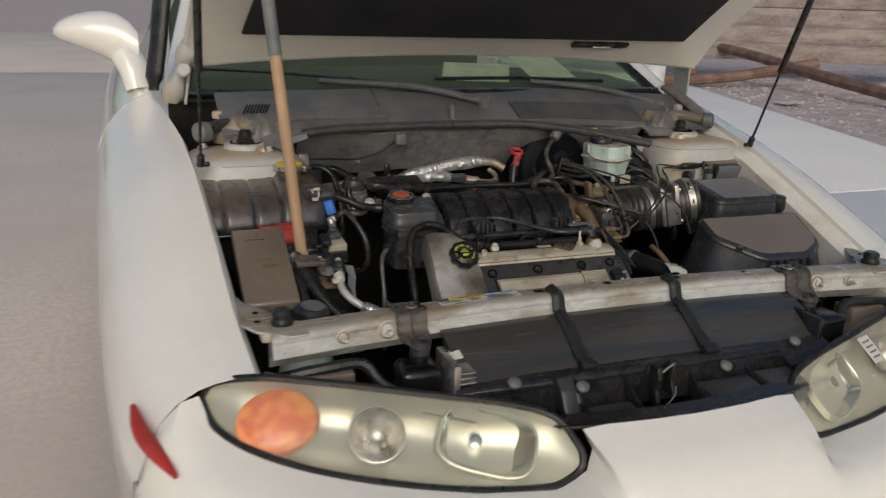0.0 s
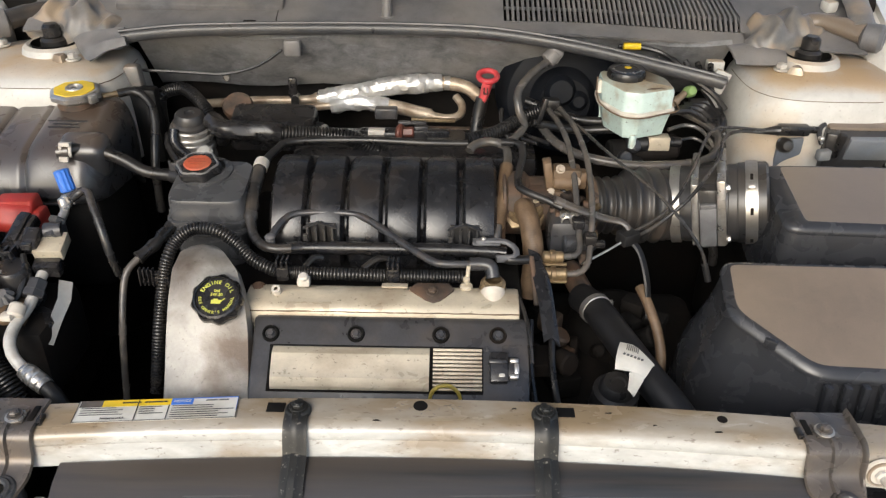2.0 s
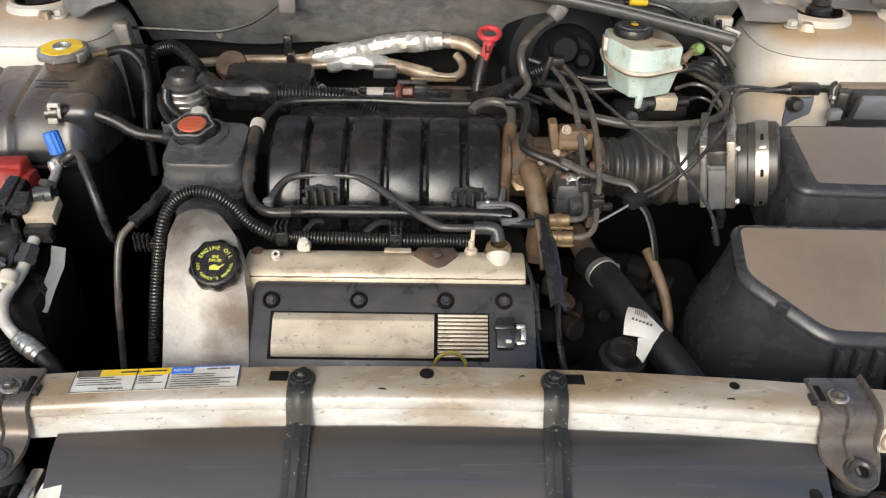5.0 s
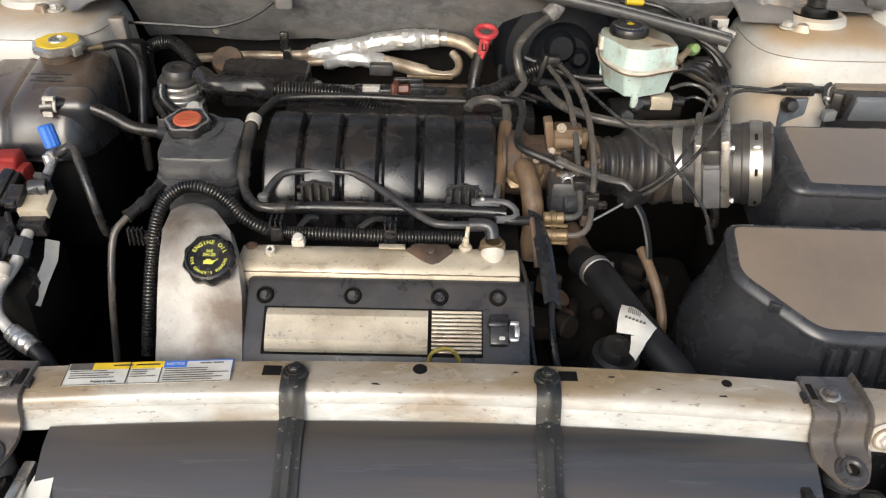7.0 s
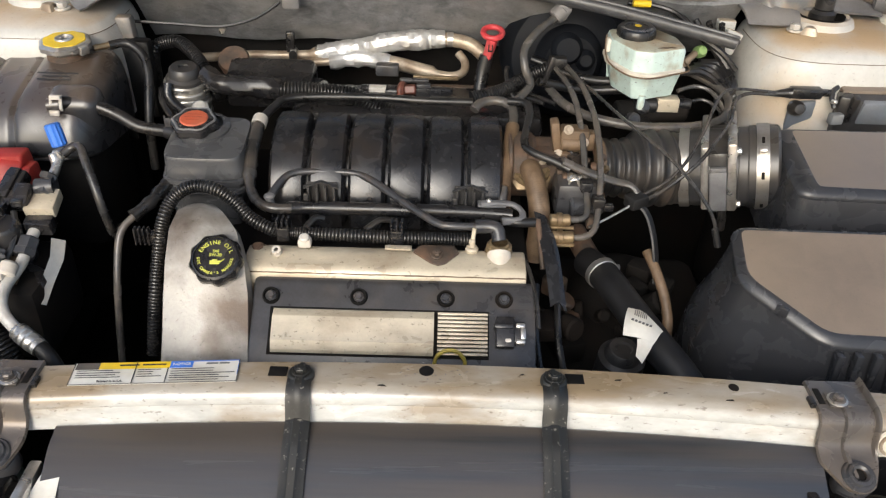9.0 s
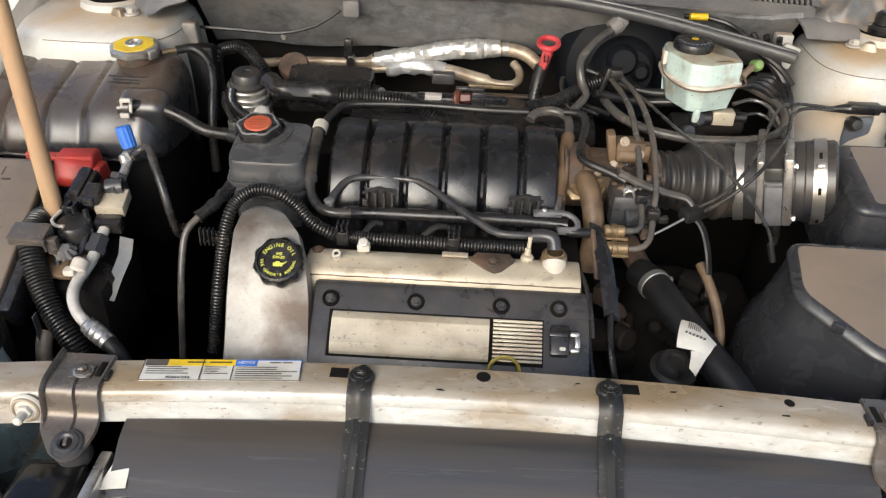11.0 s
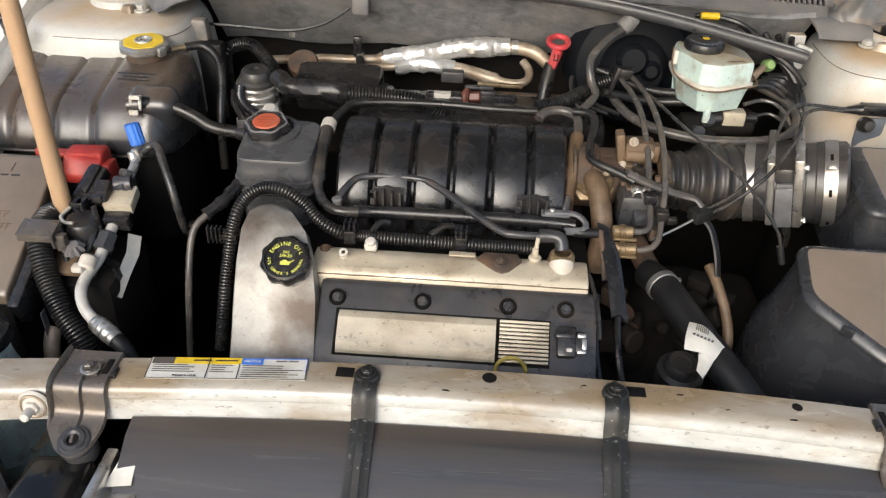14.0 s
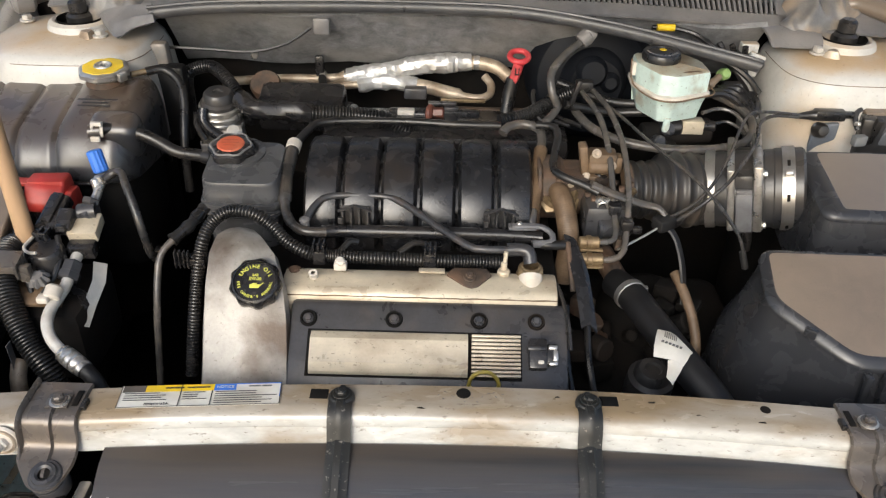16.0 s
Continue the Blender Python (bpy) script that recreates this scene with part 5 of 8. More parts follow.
# silver cam drive cover with the oil filler cap
rows = []
for y, z, x0, x1 in ((0.262, 0.74, -0.335, -0.285), (0.258, 0.79, -0.330, -0.292), (0.249, 0.805, -0.331, -0.290), (0.225, 0.811, -0.338, -0.274), (0.195, 0.802, -0.343, -0.250), (0.165, 0.776, -0.344, -0.236), (0.135, 0.738, -0.344, -0.228), (0.105, 0.703, -0.342, -0.225), (0.075, 0.672, -0.340, -0.223), (0.055, 0.62, -0.338, -0.222)):
    c, w = (x0 + x1) / 2, (x1 - x0) / 2
    rows.append([(c - w, y + 0.02, z - 0.05), (c - w, y + 0.006, z - 0.014), (c - w * 0.93, y + 0.001, z - 0.003), (c - w * 0.6, y, z), (c, y - 0.002, z + 0.003), (c + w * 0.6, y, z), (c + w * 0.93, y + 0.001, z - 0.003), (c + w, y + 0.006, z - 0.014), (c + w, y + 0.02, z - 0.05)])
part("cam_cover", loft(rows), CAST, engine, "stained cast aluminium cam cover")
part("mark", join(box((-0.283, 0.126, 0.727), (0.003, 0.012, 0.002), 0, Matrix.Rotation(radians(38), 4, "X")), box((-0.268, 0.126, 0.727), (0.003, 0.012, 0.002), 0, Matrix.Rotation(radians(38), 4, "X")), box((-0.2755, 0.13, 0.731), (0.014, 0.003, 0.002), 0, Matrix.Rotation(radians(38), 4, "X"))), INK, engine)
cap_n = Vector((0, -0.55, 0.83)).normalized()
cap_c = Vector((-0.271, 0.163, 0.767))
cap = part("oil_cap", join(lathe([(0.024, -0.012), (0.027, 0.0), (0.0305, 0.004), (0.0325, 0.008), (0.0325, 0.021), (0.0305, 0.0245)], cap_c, cap_n, 72, 9, 0.05), lathe([(0.0305, 0.0235), (0.0275, 0.0255), (0.0262, 0.0225), (0, 0.0225)], cap_c, cap_n, 40)), PLASTIC, engine, "black scalloped oil filler cap with yellow print")
CM = Matrix.Translation(cap_c + cap_n * 0.0229) @ Matrix(((1, 0, 0, 0), (0, 0.834, -0.552, 0), (0, 0.552, 0.834, 0), (0, 0, 0, 1)))


def arc_text(text, r, mid, size, flip=1):
    out = None
    step = size * 0.73 / r
    for i, ch in enumerate(text):
        if ch == " ":
            continue
        a = radians(mid) - flip * (i - (len(text) - 1) / 2) * step
        m = CM @ Matrix.Translation((r * math.cos(a), r * math.sin(a), 0)) @ Matrix.Rotation(a - math.pi / 2 * flip, 4, "Z")
        bm = letters(ch, size, m, 0.0001)
        out = join(out, bm) if out else bm
    return out


part("cap_print", arc_text("ENGINE OIL", 0.0208, 90, 0.0072), CAPYELLOW, cap, "yellow lettering ENGINE OIL")
part("cap_print", arc_text("SEE OWNER'S MANUAL", 0.0212, 270, 0.0052, -1), CAPYELLOW, cap)
part("cap_print", join(letters("SAE", 0.005, CM @ Matrix.Translation((0, 0.0088, 0)), 0.0001), letters("5W-30", 0.0056, CM @ Matrix.Translation((0, 0.0036, 0)), 0.0001)), CAPYELLOW, cap)
part("oil_can_mark", join(slab([(-0.006, -0.009), (0.006, -0.009), (0.0075, -0.004), (-0.006, -0.004)], 0.0004, 0, CM), slab([(0.006, -0.007), (0.012, -0.002), (0.0115, -0.0012), (0.006, -0.0055)], 0.0004, 0, CM), slab([(-0.003, -0.004), (0.003, -0.004), (0.003, -0.0022), (-0.003, -0.0022)], 0.0004, 0, CM)), CAPYELLOW, cap, "yellow oil can mark")

# intake manifold of six ribbed runners
PROF = [(0.51, 0.76), (0.505, 0.80), (0.487, 0.833), (0.455, 0.850), (0.415, 0.850), (0.375, 0.836), (0.345, 0.812), (0.325, 0.780), (0.318, 0.745), (0.33, 0.70)]
intake = thing("intake_manifold", (-0.07, 0.42, 0.75), "black plastic intake manifold with six rounded runners", "intake manifold")


def runner(x, w, shrink):
    rows = []
    for f, k in ((-1, 0.78), (-0.97, 0.92), (-0.8, 0.985), (-0.4, 1.0), (0.4, 1.0), (0.8, 0.985), (0.97, 0.92), (1, 0.78)):
        rows.append([(x + f * w, 0.42 + (p.y - 0.42) * k * shrink, 0.75 + (p.z - 0.75) * k * shrink) for p in spline([(0, y, z) for y, z in PROF], 0.012)])
    return loft(rows)


part("plenum", side_view(-0.23, 0.09, [(0.49, 0.70), (0.485, 0.80), (0.455, 0.83), (0.41, 0.832), (0.37, 0.815), (0.345, 0.785), (0.34, 0.70)], 0.006), PLASTIC, intake)
for i in range(6):
    part("runner", runner(-0.2115 + 0.0576 * i, 0.0272 if i < 5 else 0.0262, 1.0 if i < 5 else 1.015), MANIFOLD, intake)
for x in (-0.157, 0.054):
    roof = [loft([[(x, 0.304, 0.8115), (x, 0.309, 0.8120)], [(x + d * 0.024, 0.305, 0.8005), (x + d * 0.024, 0.310, 0.8010)]]) for d in (-1, 1)]
    part("clip_tower", join(*[box((x + d, 0.312, 0.786), (0.0035, 0.018, 0.036), 0.001) for d in (-0.018, -0.006, 0.006, 0.018)], box((x, 0.318, 0.79), (0.044, 0.004, 0.030), 0.001), box((x - 0.021, 0.302, 0.790), (0.007, 0.006, 0.010), 0.001), *[thick(r, 0.0025) for r in roof]), SMOKE, intake)
part("rear_cover", box((-0.03, 0.60, 0.79), (0.42, 0.13, 0.05), 0.015), PLASTIC, intake)
part("bracket", box((0.07, 0.675, 0.795), (0.2, 0.012, 0.03), 0.003), RUSTY, intake)

# ---- things in the bay: passenger side ----
def coolant_tank():
    t = thing("coolant_tank", (-0.65, 0.48, 0.7), "dusty black plastic coolant tank with a yellow cap", "coolant tank")
    rows = []
    n = 88
    for i in range(n + 1):
        x = -0.815 + 0.310 * i / n
        groove = min(abs(x - g) for g in (-0.752, -0.684, -0.622))
        d = 0.0042 * math.exp(-(groove / 0.0045) ** 2)
        e = 0.5 * (1 - math.cos(min(1, min(i, n - i) / 8) * math.pi))
        k = 0.02 * (1 - e)
        up = 0.012 * (1 / (1 + math.exp(-(x + 0.62) * 120)))
        pts = [(0.60, 0.72), (0.602, 0.86), (0.59, 0.885 + up * 0.5), (0.545, 0.887 + up), (0.47, 0.872 + up), (0.43, 0.862 + up), (0.405, 0.845 + up), (0.392, 0.818), (0.388, 0.804), (0.391, 0.794), (0.402, 0.785), (0.58, 0.76)]
        q = max(0.0, 0.04 - (-0.505 - x)) / 0.04
        f = (1 - k * 3) * (1 - 0.30 * (1 - math.sqrt(max(0.0, 1 - q * q))))
        rows.append([(x, 0.5 + (y - 0.5) * f + (d if y < 0.5 else 0), 0.79 + (z - 0.79) * f - (d if z > 0.84 else 0)) for y, z in pts])
    part("body", loft(rows, True, True), TANK, t)
    part("neck", lathe([(0.033, -0.05), (0.031, 0.0), (0.028, 0.012)], (-0.582, 0.543, 0.897), (0, -0.06, 1), 24), RUSTY, t, "rust-stained filler neck")
    cp = part("cap", lathe([(0.0, -0.004), (0.031, -0.004), (0.034, 0.0), (0.0385, 0.002), (0.039, 0.009), (0.0360, 0.0118), (0.034, 0.0128), (0, 0.0128)], (-0.582, 0.543, 0.908), (0, -0.06, 1), 64, 8, 0.035), ALU, t, "pressed metal pressure cap")
    part("cap_label", lathe([(0.013, 0.0145), (0.0312, 0.0139), (0.0322, 0.0126)], (-0.582, 0.543, 0.908), (0, -0.06, 1), 64, 8, 0.03), YELLOW, cp, "yellow ring label")
    part("cap_rim", lathe([(0.0095, 0.0138), (0.0115, 0.0165), (0.0135, 0.0165), (0.0145, 0.014)], (-0.582, 0.543, 0.908), (0, -0.06, 1), 28), ALU, cp)
    part("cap_rivet", lathe([(0.004, 0.0155), (0.0045, 0.0135), (0.009, 0.0135), (0.0095, 0.0155), (0.012, 0.0145)], (-0.582, 0.543, 0.908), (0, -0.06, 1), 24), ALU, cp)
    for a in (-62, 118):
        part("cap_ear", box((-0.582 + 0.040 * math.sin(radians(a)), 0.543 + 0.040 * math.cos(radians(a)), 0.911), (0.016, 0.008, 0.014), 0.002, Matrix.Rotation(radians(-a), 4, "Z")), ALU, cp)
    part("nipple", tube([(-0.545, 0.556, 0.903), (-0.52, 0.575, 0.903)], 0.005, 8), BRASS, t)
    part("hose_boss", box((-0.533, 0.436, 0.853), (0.076, 0.052, 0.070), 0.018, Matrix.Rotation(radians(24), 4, "X"), 4), TANK, t)
    part("lower_rim", tube([(-0.80, 0.398, 0.788), (-0.66, 0.396, 0.788), (-0.56, 0.398, 0.787), (-0.515, 0.425, 0.785)], 0.003, 8, 0.02), TANK, t)
    # lower half coloured near black, standing for shade under the tank
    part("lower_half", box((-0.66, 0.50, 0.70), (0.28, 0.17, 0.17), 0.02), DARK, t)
    part("spigot", tube([(-0.562, 0.402, 0.872), (-0.545, 0.405, 0.873)], 0.0105, 14), TANK, t)
    for i, w in enumerate((0.062, 0.040, 0.050)):
        m = Matrix.Translation((-0.575, 0.482 - 0.009 * i, 0.8895 - 0.0014 * i)) @ Matrix.Rotation(radians(10), 4, "X")
        part("moulded_print", slab([(-w / 2, -0.0016), (w / 2, -0.0016), (w / 2, 0.0016), (-w / 2, 0.0016)], 0.0006, 0, m), DARKINK, t)
    part("clamp", join(*[lathe([(0.0105, 0), (0.012, 0.001), (0.012, 0.004), (0.0105, 0.005)], (-0.552 + d, 0.405, 0.875), (1, 0.3, -0.1), 18) for d in (-0.008, 0.006)], box((-0.546, 0.396, 0.888), (0.016, 0.006, 0.006), 0.001), box((-0.55, 0.392, 0.865), (0.014, 0.004, 0.008), 0.001)), SPLICE, t, "white spring clamp")
    part("mount_ear", box((-0.526, 0.655, 0.90), (0.034, 0.03, 0.05), 0.006, None, 2, 0.8), BOOT, t, "pale grey mounting ear")
    part("mount_leg", box((-0.508, 0.64, 0.82), (0.05, 0.03, 0.14), 0.008), MATTHOSE, t)


coolant_tank()
hose("overflow_hose", [(-0.525, 0.57, 0.903), (-0.50, 0.582, 0.903), (-0.474, 0.572, 0.887), (-0.463, 0.55, 0.86), (-0.460, 0.51, 0.80), (-0.46, 0.50, 0.72)], 0.0072, RUBBER, "black rubber overflow hose on the coolant tank")
hose("return_hose", [(-0.552, 0.405, 0.875), (-0.522, 0.420, 0.87), (-0.49, 0.422, 0.86), (-0.464, 0.417, 0.85), (-0.438, 0.411, 0.838), (-0.395, 0.415, 0.83)], 0.0095, RUBBER, "black rubber return hose beside the coolant tank")


def fuse_box():
    b = thing("fuse_box", (-0.695, 0.22, 0.6), "dusty black fuse box with a sloping printed lid", "fuse box")
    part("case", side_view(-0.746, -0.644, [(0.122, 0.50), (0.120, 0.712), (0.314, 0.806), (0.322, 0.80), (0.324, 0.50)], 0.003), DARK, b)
    part("lid", side_view(-0.750, -0.640, [(0.114, 0.706), (0.1125, 0.7225), (0.118, 0.729), (0.312, 0.8235), (0.322, 0.822), (0.326, 0.808), (0.30, 0.795)], 0.0035, 3), DUSTY, b, "dusty brown-black sloping lid")
    M = Matrix.Translation((-0.695, 0.215, 0.7764)) @ Matrix.Rotation(math.atan2(0.0945, 0.194), 4, "X")
    for v, words in ((0.0092, ((-0.012, 0.006), (-0.004, 0.005), (0.003, 0.006), (0.011, 0.007))), (-0.0108, ((-0.004, 0.007), (0.005, 0.006), (0.013, 0.005), (0.020, 0.006)))):
        for x, w in words:
            part("print", join(slab([(x, v - 0.0052), (x + 0.0014, v - 0.0052), (x + 0.0014, v + 0.0052), (x, v + 0.0052)], 0.0005, 0, M), slab([(x, v + 0.0038), (x + w, v + 0.0038), (x + w, v + 0.0052), (x, v + 0.0052)], 0.0005, 0, M), slab([(x, v - 0.0006), (x + w * 0.8, v - 0.0006), (x + w * 0.8, v + 0.0007), (x, v + 0.0007)], 0.0005, 0, M)), TANHOSE, b)
    for x, w in ((-0.029, 0.008), (-0.017, 0.011), (-0.002, 0.013)):
        part("print", slab([(x, 0.0732), (x + w, 0.0736), (x + w, 0.0762), (x, 0.0758)], 0.0005, 0, M), DARKINK, b)
    part("print", slab([(-0.0052, 0.0815), (-0.0036, 0.0815), (-0.0016, 0.0965), (-0.0030, 0.0965)], 0.0005, 0, M), DARKINK, b)
    part("side_rail", box((-0.628, 0.20, 0.735), (0.018, 0.20, 0.05), 0.006, Matrix.Rotation(radians(24), 4, "X")), PLASTIC, b)
    part("harness_clip", join(box((-0.613, 0.180, 0.789), (0.050, 0.032, 0.004), 0.001, Matrix.Rotation(radians(12), 4, "X")), box((-0.590, 0.180, 0.779), (0.004, 0.030, 0.022), 0.001, Matrix.Rotation(radians(12), 4, "X")), box((-0.612, 0.166, 0.782), (0.050, 0.004, 0.010), 0.001), box((-0.582, 0.176, 0.772), (0.014, 0.012, 0.024), 0.002)), BRACKET, b, "dusty grey harness clip")
    part("sticker", slab([(-0.006, -0.03), (0.006, -0.03), (0.006, 0.03), (-0.006, 0.03)], 0.001, 0, Matrix.Translation((-0.600, 0.118, 0.668)) @ Matrix.Rotation(radians(90), 4, "Y") @ Matrix.Rotation(radians(90), 4, "Z")), COWL, b)


fuse_box()


def jump_terminal():
    j = thing("jump_terminal", (-0.615, 0.345, 0.74), "faded red plastic cover over the positive jump terminal", "terminal")
    part("post", box((-0.615, 0.35, 0.75), (0.05, 0.04, 0.05), 0.004), PLASTIC, j)
    cover = side_view(-0.643, -0.587, [(0.316, 0.780), (0.314, 0.797), (0.330, 0.818), (0.340, 0.822), (0.365, 0.822), (0.372, 0.785)], 0.005, 3)
    for v in cover.verts:
        if v.co.x > -0.60:
            v.co.z -= 0.006 * (v.co.y < 0.335)
            v.co.y += 0.004
    part("cover", cover, RED, j, "red moulded cover")
    part("hinge_tab", join(box((-0.662, 0.342, 0.817), (0.046, 0.018, 0.007), 0.002), can((-0.682, 0.342, 0.811), 0.006, 0.012, (0, 0, 1), 0.002, 14)), RED, j)
    part("side_skirt", side_view(-0.590, -0.576, [(0.322, 0.77), (0.318, 0.788), (0.335, 0.806), (0.362, 0.804), (0.368, 0.775)], 0.004), RED, j)


jump_terminal()


def washer():
    w = thing("washer_bottle", (-0.64, 0.03, 0.6), "milky washer bottle neck with a black cap", "washer bottle")
    part("neck", lathe([(0.030, 0.06), (0.033, 0.03), (0.05, -0.03), (0.06, -0.12)], (-0.64, 0.035, 0.66), (0.1, 0.0, 1), 28), RES, w)
    part("cap", lathe([(0, 0.03), (0.028, 0.03), (0.036, 0.022), (0.038, 0.004), (0.034, 0)], (-0.635, 0.035, 0.712), (0.1, -0.1, 1), 28), RUBBER, w)
    part("cap_mark", lathe([(0, 0.031), (0.024, 0.0308)], (-0.635, 0.035, 0.712), (0.1, -0.1, 1), 24), COWL, w)
    part("bottle", box((-0.64, 0.06, 0.48), (0.13, 0.12, 0.16), 0.03), RES, w)


washer()
hose("battery_harness", [(-0.618, 0.262, 0.765), (-0.627, 0.232, 0.775), (-0.621, 0.19, 0.768), (-0.604, 0.156, 0.736), (-0.574, 0.122, 0.698), (-0.542, 0.098, 0.664), (-0.527, 0.087, 0.61)], 0.0155, RUBBER, "thick black corrugated cable harness beside the fuse box", "harness", ribs=0.0048, n=14)
hose("harness_tape", [(-0.605, 0.285, 0.755), (-0.62, 0.258, 0.768)], 0.015, PLASTIC, "black tape round a harness end", "tape")


def ac_line():
    a = thing("ac_line", (-0.53, 0.2, 0.7), "aluminium air conditioning line with a blue service cap", "pipe")
    part("service_cap", can((-0.524, 0.333, 0.842), 0.0105, 0.033, (-0.28, 0.25, 1), 0.002, 48, 12, 0.05), BLUE, a, "bright blue valve cap")
    part("valve_nut", join(can((-0.523, 0.327, 0.826), 0.0105, 0.014, (-0.28, 0.2, 1), 0.002, 6), can((-0.527, 0.318, 0.818), 0.007, 0.02, (-0.28, 0.3, 1))), ALU, a)
    part("stem", tube([(-0.524, 0.325, 0.83), (-0.528, 0.305, 0.815), (-0.533, 0.275, 0.80)], 0.0065, 10), ALU, a)
    part("hex_nut", join(can((-0.536, 0.276, 0.797), 0.0145, 0.014, (0.2, 0.7, 0.6), 0.002, 6), can((-0.532, 0.29, 0.811), 0.0125, 0.01, (0.2, 0.7, 0.6), 0.002, 6), tube([(-0.545, 0.282, 0.803), (-0.52, 0.284, 0.806)], 0.013, 10)), GUNMETAL, a)
    part("block", box((-0.532, 0.264, 0.790), (0.040, 0.040, 0.018), 0.002, Matrix.Rotation(radians(4), 4, "Z") @ Matrix.Rotation(radians(14), 4, "X")), SATIN, a, "pale machined block")
    part("block_plug", box((-0.531, 0.240, 0.770), (0.038, 0.022, 0.022), 0.004, Matrix.Rotation(radians(14), 4, "X")), PLASTIC, a)
    part("lower_nut", join(can((-0.54, 0.205, 0.752), 0.0135, 0.018, (0.1, 0.8, 0.5), 0.002, 6), can((-0.542, 0.198, 0.746), 0.015, 0.012, (0.1, 0.8, 0.5), 0.002, 6)), GUNMETAL, a, "dark oily nut")
    part("pipe", tube([(-0.534, 0.245, 0.772), (-0.538, 0.215, 0.758), (-0.541, 0.185, 0.742), (-0.547, 0.155, 0.734), (-0.545, 0.128, 0.727), (-0.533, 0.107, 0.716), (-0.512, 0.092, 0.703)], 0.0078, 14), OXIDE, a)
    part("crimp", lathe([(0.0085, 0), (0.011, 0.001), (0.0118, 0.004), (0.0105, 0.006), (0.0122, 0.008), (0.0126, 0.013), (0.0108, 0.015), (0.0126, 0.017), (0.0126, 0.022), (0.0108, 0.024), (0.0126, 0.026), (0.0126, 0.031), (0.0105, 0.034), (0.012, 0.036), (0.0118, 0.042), (0.0, 0.043)], (-0.517, 0.095, 0.706), (0.8, -0.45, -0.3), 20), ALU, a, "ribbed crimp ferrule")
    part("crimp_hose", tube([(-0.484, 0.077, 0.694), (-0.470, 0.069, 0.684), (-0.46, 0.064, 0.66)], 0.0105, 12), MATTHOSE, a)


ac_line()
hose("vent_pipe", [(-0.518, 0.322, 0.835), (-0.505, 0.332, 0.843), (-0.492, 0.325, 0.845), (-0.482, 0.308, 0.835), (-0.463, 0.281, 0.80), (-0.456, 0.275, 0.765), (-0.456, 0.285, 0.735), (-0.46, 0.31, 0.71), (-0.47, 0.35, 0.70)], 0.0062, GREYHOSE, "dull grey pipe bent over and down", "pipe", n=12)


def sensor_cluster():
    c = thing("pressure_sensor", (-0.575, 0.25, 0.7), "black electrical connectors on a dusty bracket", "connector")
    part("plug", join(box((-0.583, 0.284, 0.797), (0.030, 0.062, 0.020), 0.004, Matrix.Rotation(radians(-9), 4, "Z") @ Matrix.Rotation(radians(24), 4, "X")), box((-0.583, 0.284, 0.809), (0.016, 0.050, 0.008), 0.002, Matrix.Rotation(radians(-9), 4, "Z") @ Matrix.Rotation(radians(24), 4, "X")), box((-0.588, 0.258, 0.777), (0.028, 0.03, 0.03), 0.004)), PLASTIC, c)
    part("body", lathe([(0.0, 0.05), (0.02, 0.05), (0.024, 0.045), (0.026, 0.01), (0.03, 0.0), (0.03, -0.05)], (-0.572, 0.225, 0.735), (0, -0.15, 1), 20), PLASTIC, c)
    part("clip", tube([(-0.598, 0.248, 0.785), (-0.603, 0.222, 0.782), (-0.59, 0.208, 0.782), (-0.578, 0.205, 0.784)], 0.0025, 6), SPLICE, c)
    part("knob", lathe([(0, 0.012), (0.008, 0.011), (0.014, 0.004), (0.014, 0)], (-0.570, 0.180, 0.757), (0, -0.3, 1), 36, 9, 0.12), COWL, c)
    part("bracket", box((-0.575, 0.185, 0.735), (0.07, 0.05, 0.008), 0.002, Matrix.Rotation(radians(15), 4, "X")), TANHOSE, c)
    # plain filler block, its black standing for the shade below the connectors
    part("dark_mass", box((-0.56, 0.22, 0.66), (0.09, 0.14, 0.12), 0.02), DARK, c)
    part("ribbon", thick(loft([[(-0.519, 0.236, 0.752), (-0.500, 0.236, 0.748)], [(-0.516, 0.215, 0.735), (-0.499, 0.217, 0.73)], [(-0.524, 0.19, 0.712), (-0.507, 0.192, 0.709)], [(-0.524, 0.165, 0.694), (-0.510, 0.163, 0.692)]]), 0.001), GREYTUBE, c, "crinkled blue-grey plastic strip")
    part("plug", join(box((-0.556, 0.262, 0.80), (0.022, 0.034, 0.022), 0.003, Matrix.Rotation(radians(28), 4, "X")), box((-0.556, 0.244, 0.802), (0.014, 0.012, 0.008), 0.001)), PLASTIC, c)
    part("latch", join(box((-0.582, 0.235, 0.797), (0.004, 0.02, 0.012), 0.001), box((-0.572, 0.235, 0.797), (0.004, 0.02, 0.012), 0.001), box((-0.577, 0.226, 0.80), (0.014, 0.004, 0.006), 0.001)), PLASTIC, c)
    part("lead", tube([(-0.562, 0.24, 0.79), (-0.553, 0.218, 0.775), (-0.556, 0.195, 0.755), (-0.57, 0.178, 0.735)], 0.0042, 8), RUBBER, c)
    part("lead", tube([(-0.592, 0.255, 0.785), (-0.605, 0.235, 0.775), (-0.60, 0.205, 0.76), (-0.585, 0.18, 0.735)], 0.0042, 8), RUBBER, c)
    part("pale_joint", join(can((-0.549, 0.158, 0.742), 0.0115, 0.02, (0.1, 0.8, 0.5), 0.003, 14), box((-0.557, 0.156, 0.745), (0.016, 0.014, 0.010), 0.003)), SPLICE, c, "pale plastic pipe joint")
    part("lower_body", lathe([(0, 0.004), (0.024, 0.003), (0.029, -0.003), (0.03, -0.05)], (-0.545, 0.19, 0.715), (0.05, -0.2, 1), 24), PLASTIC, c)


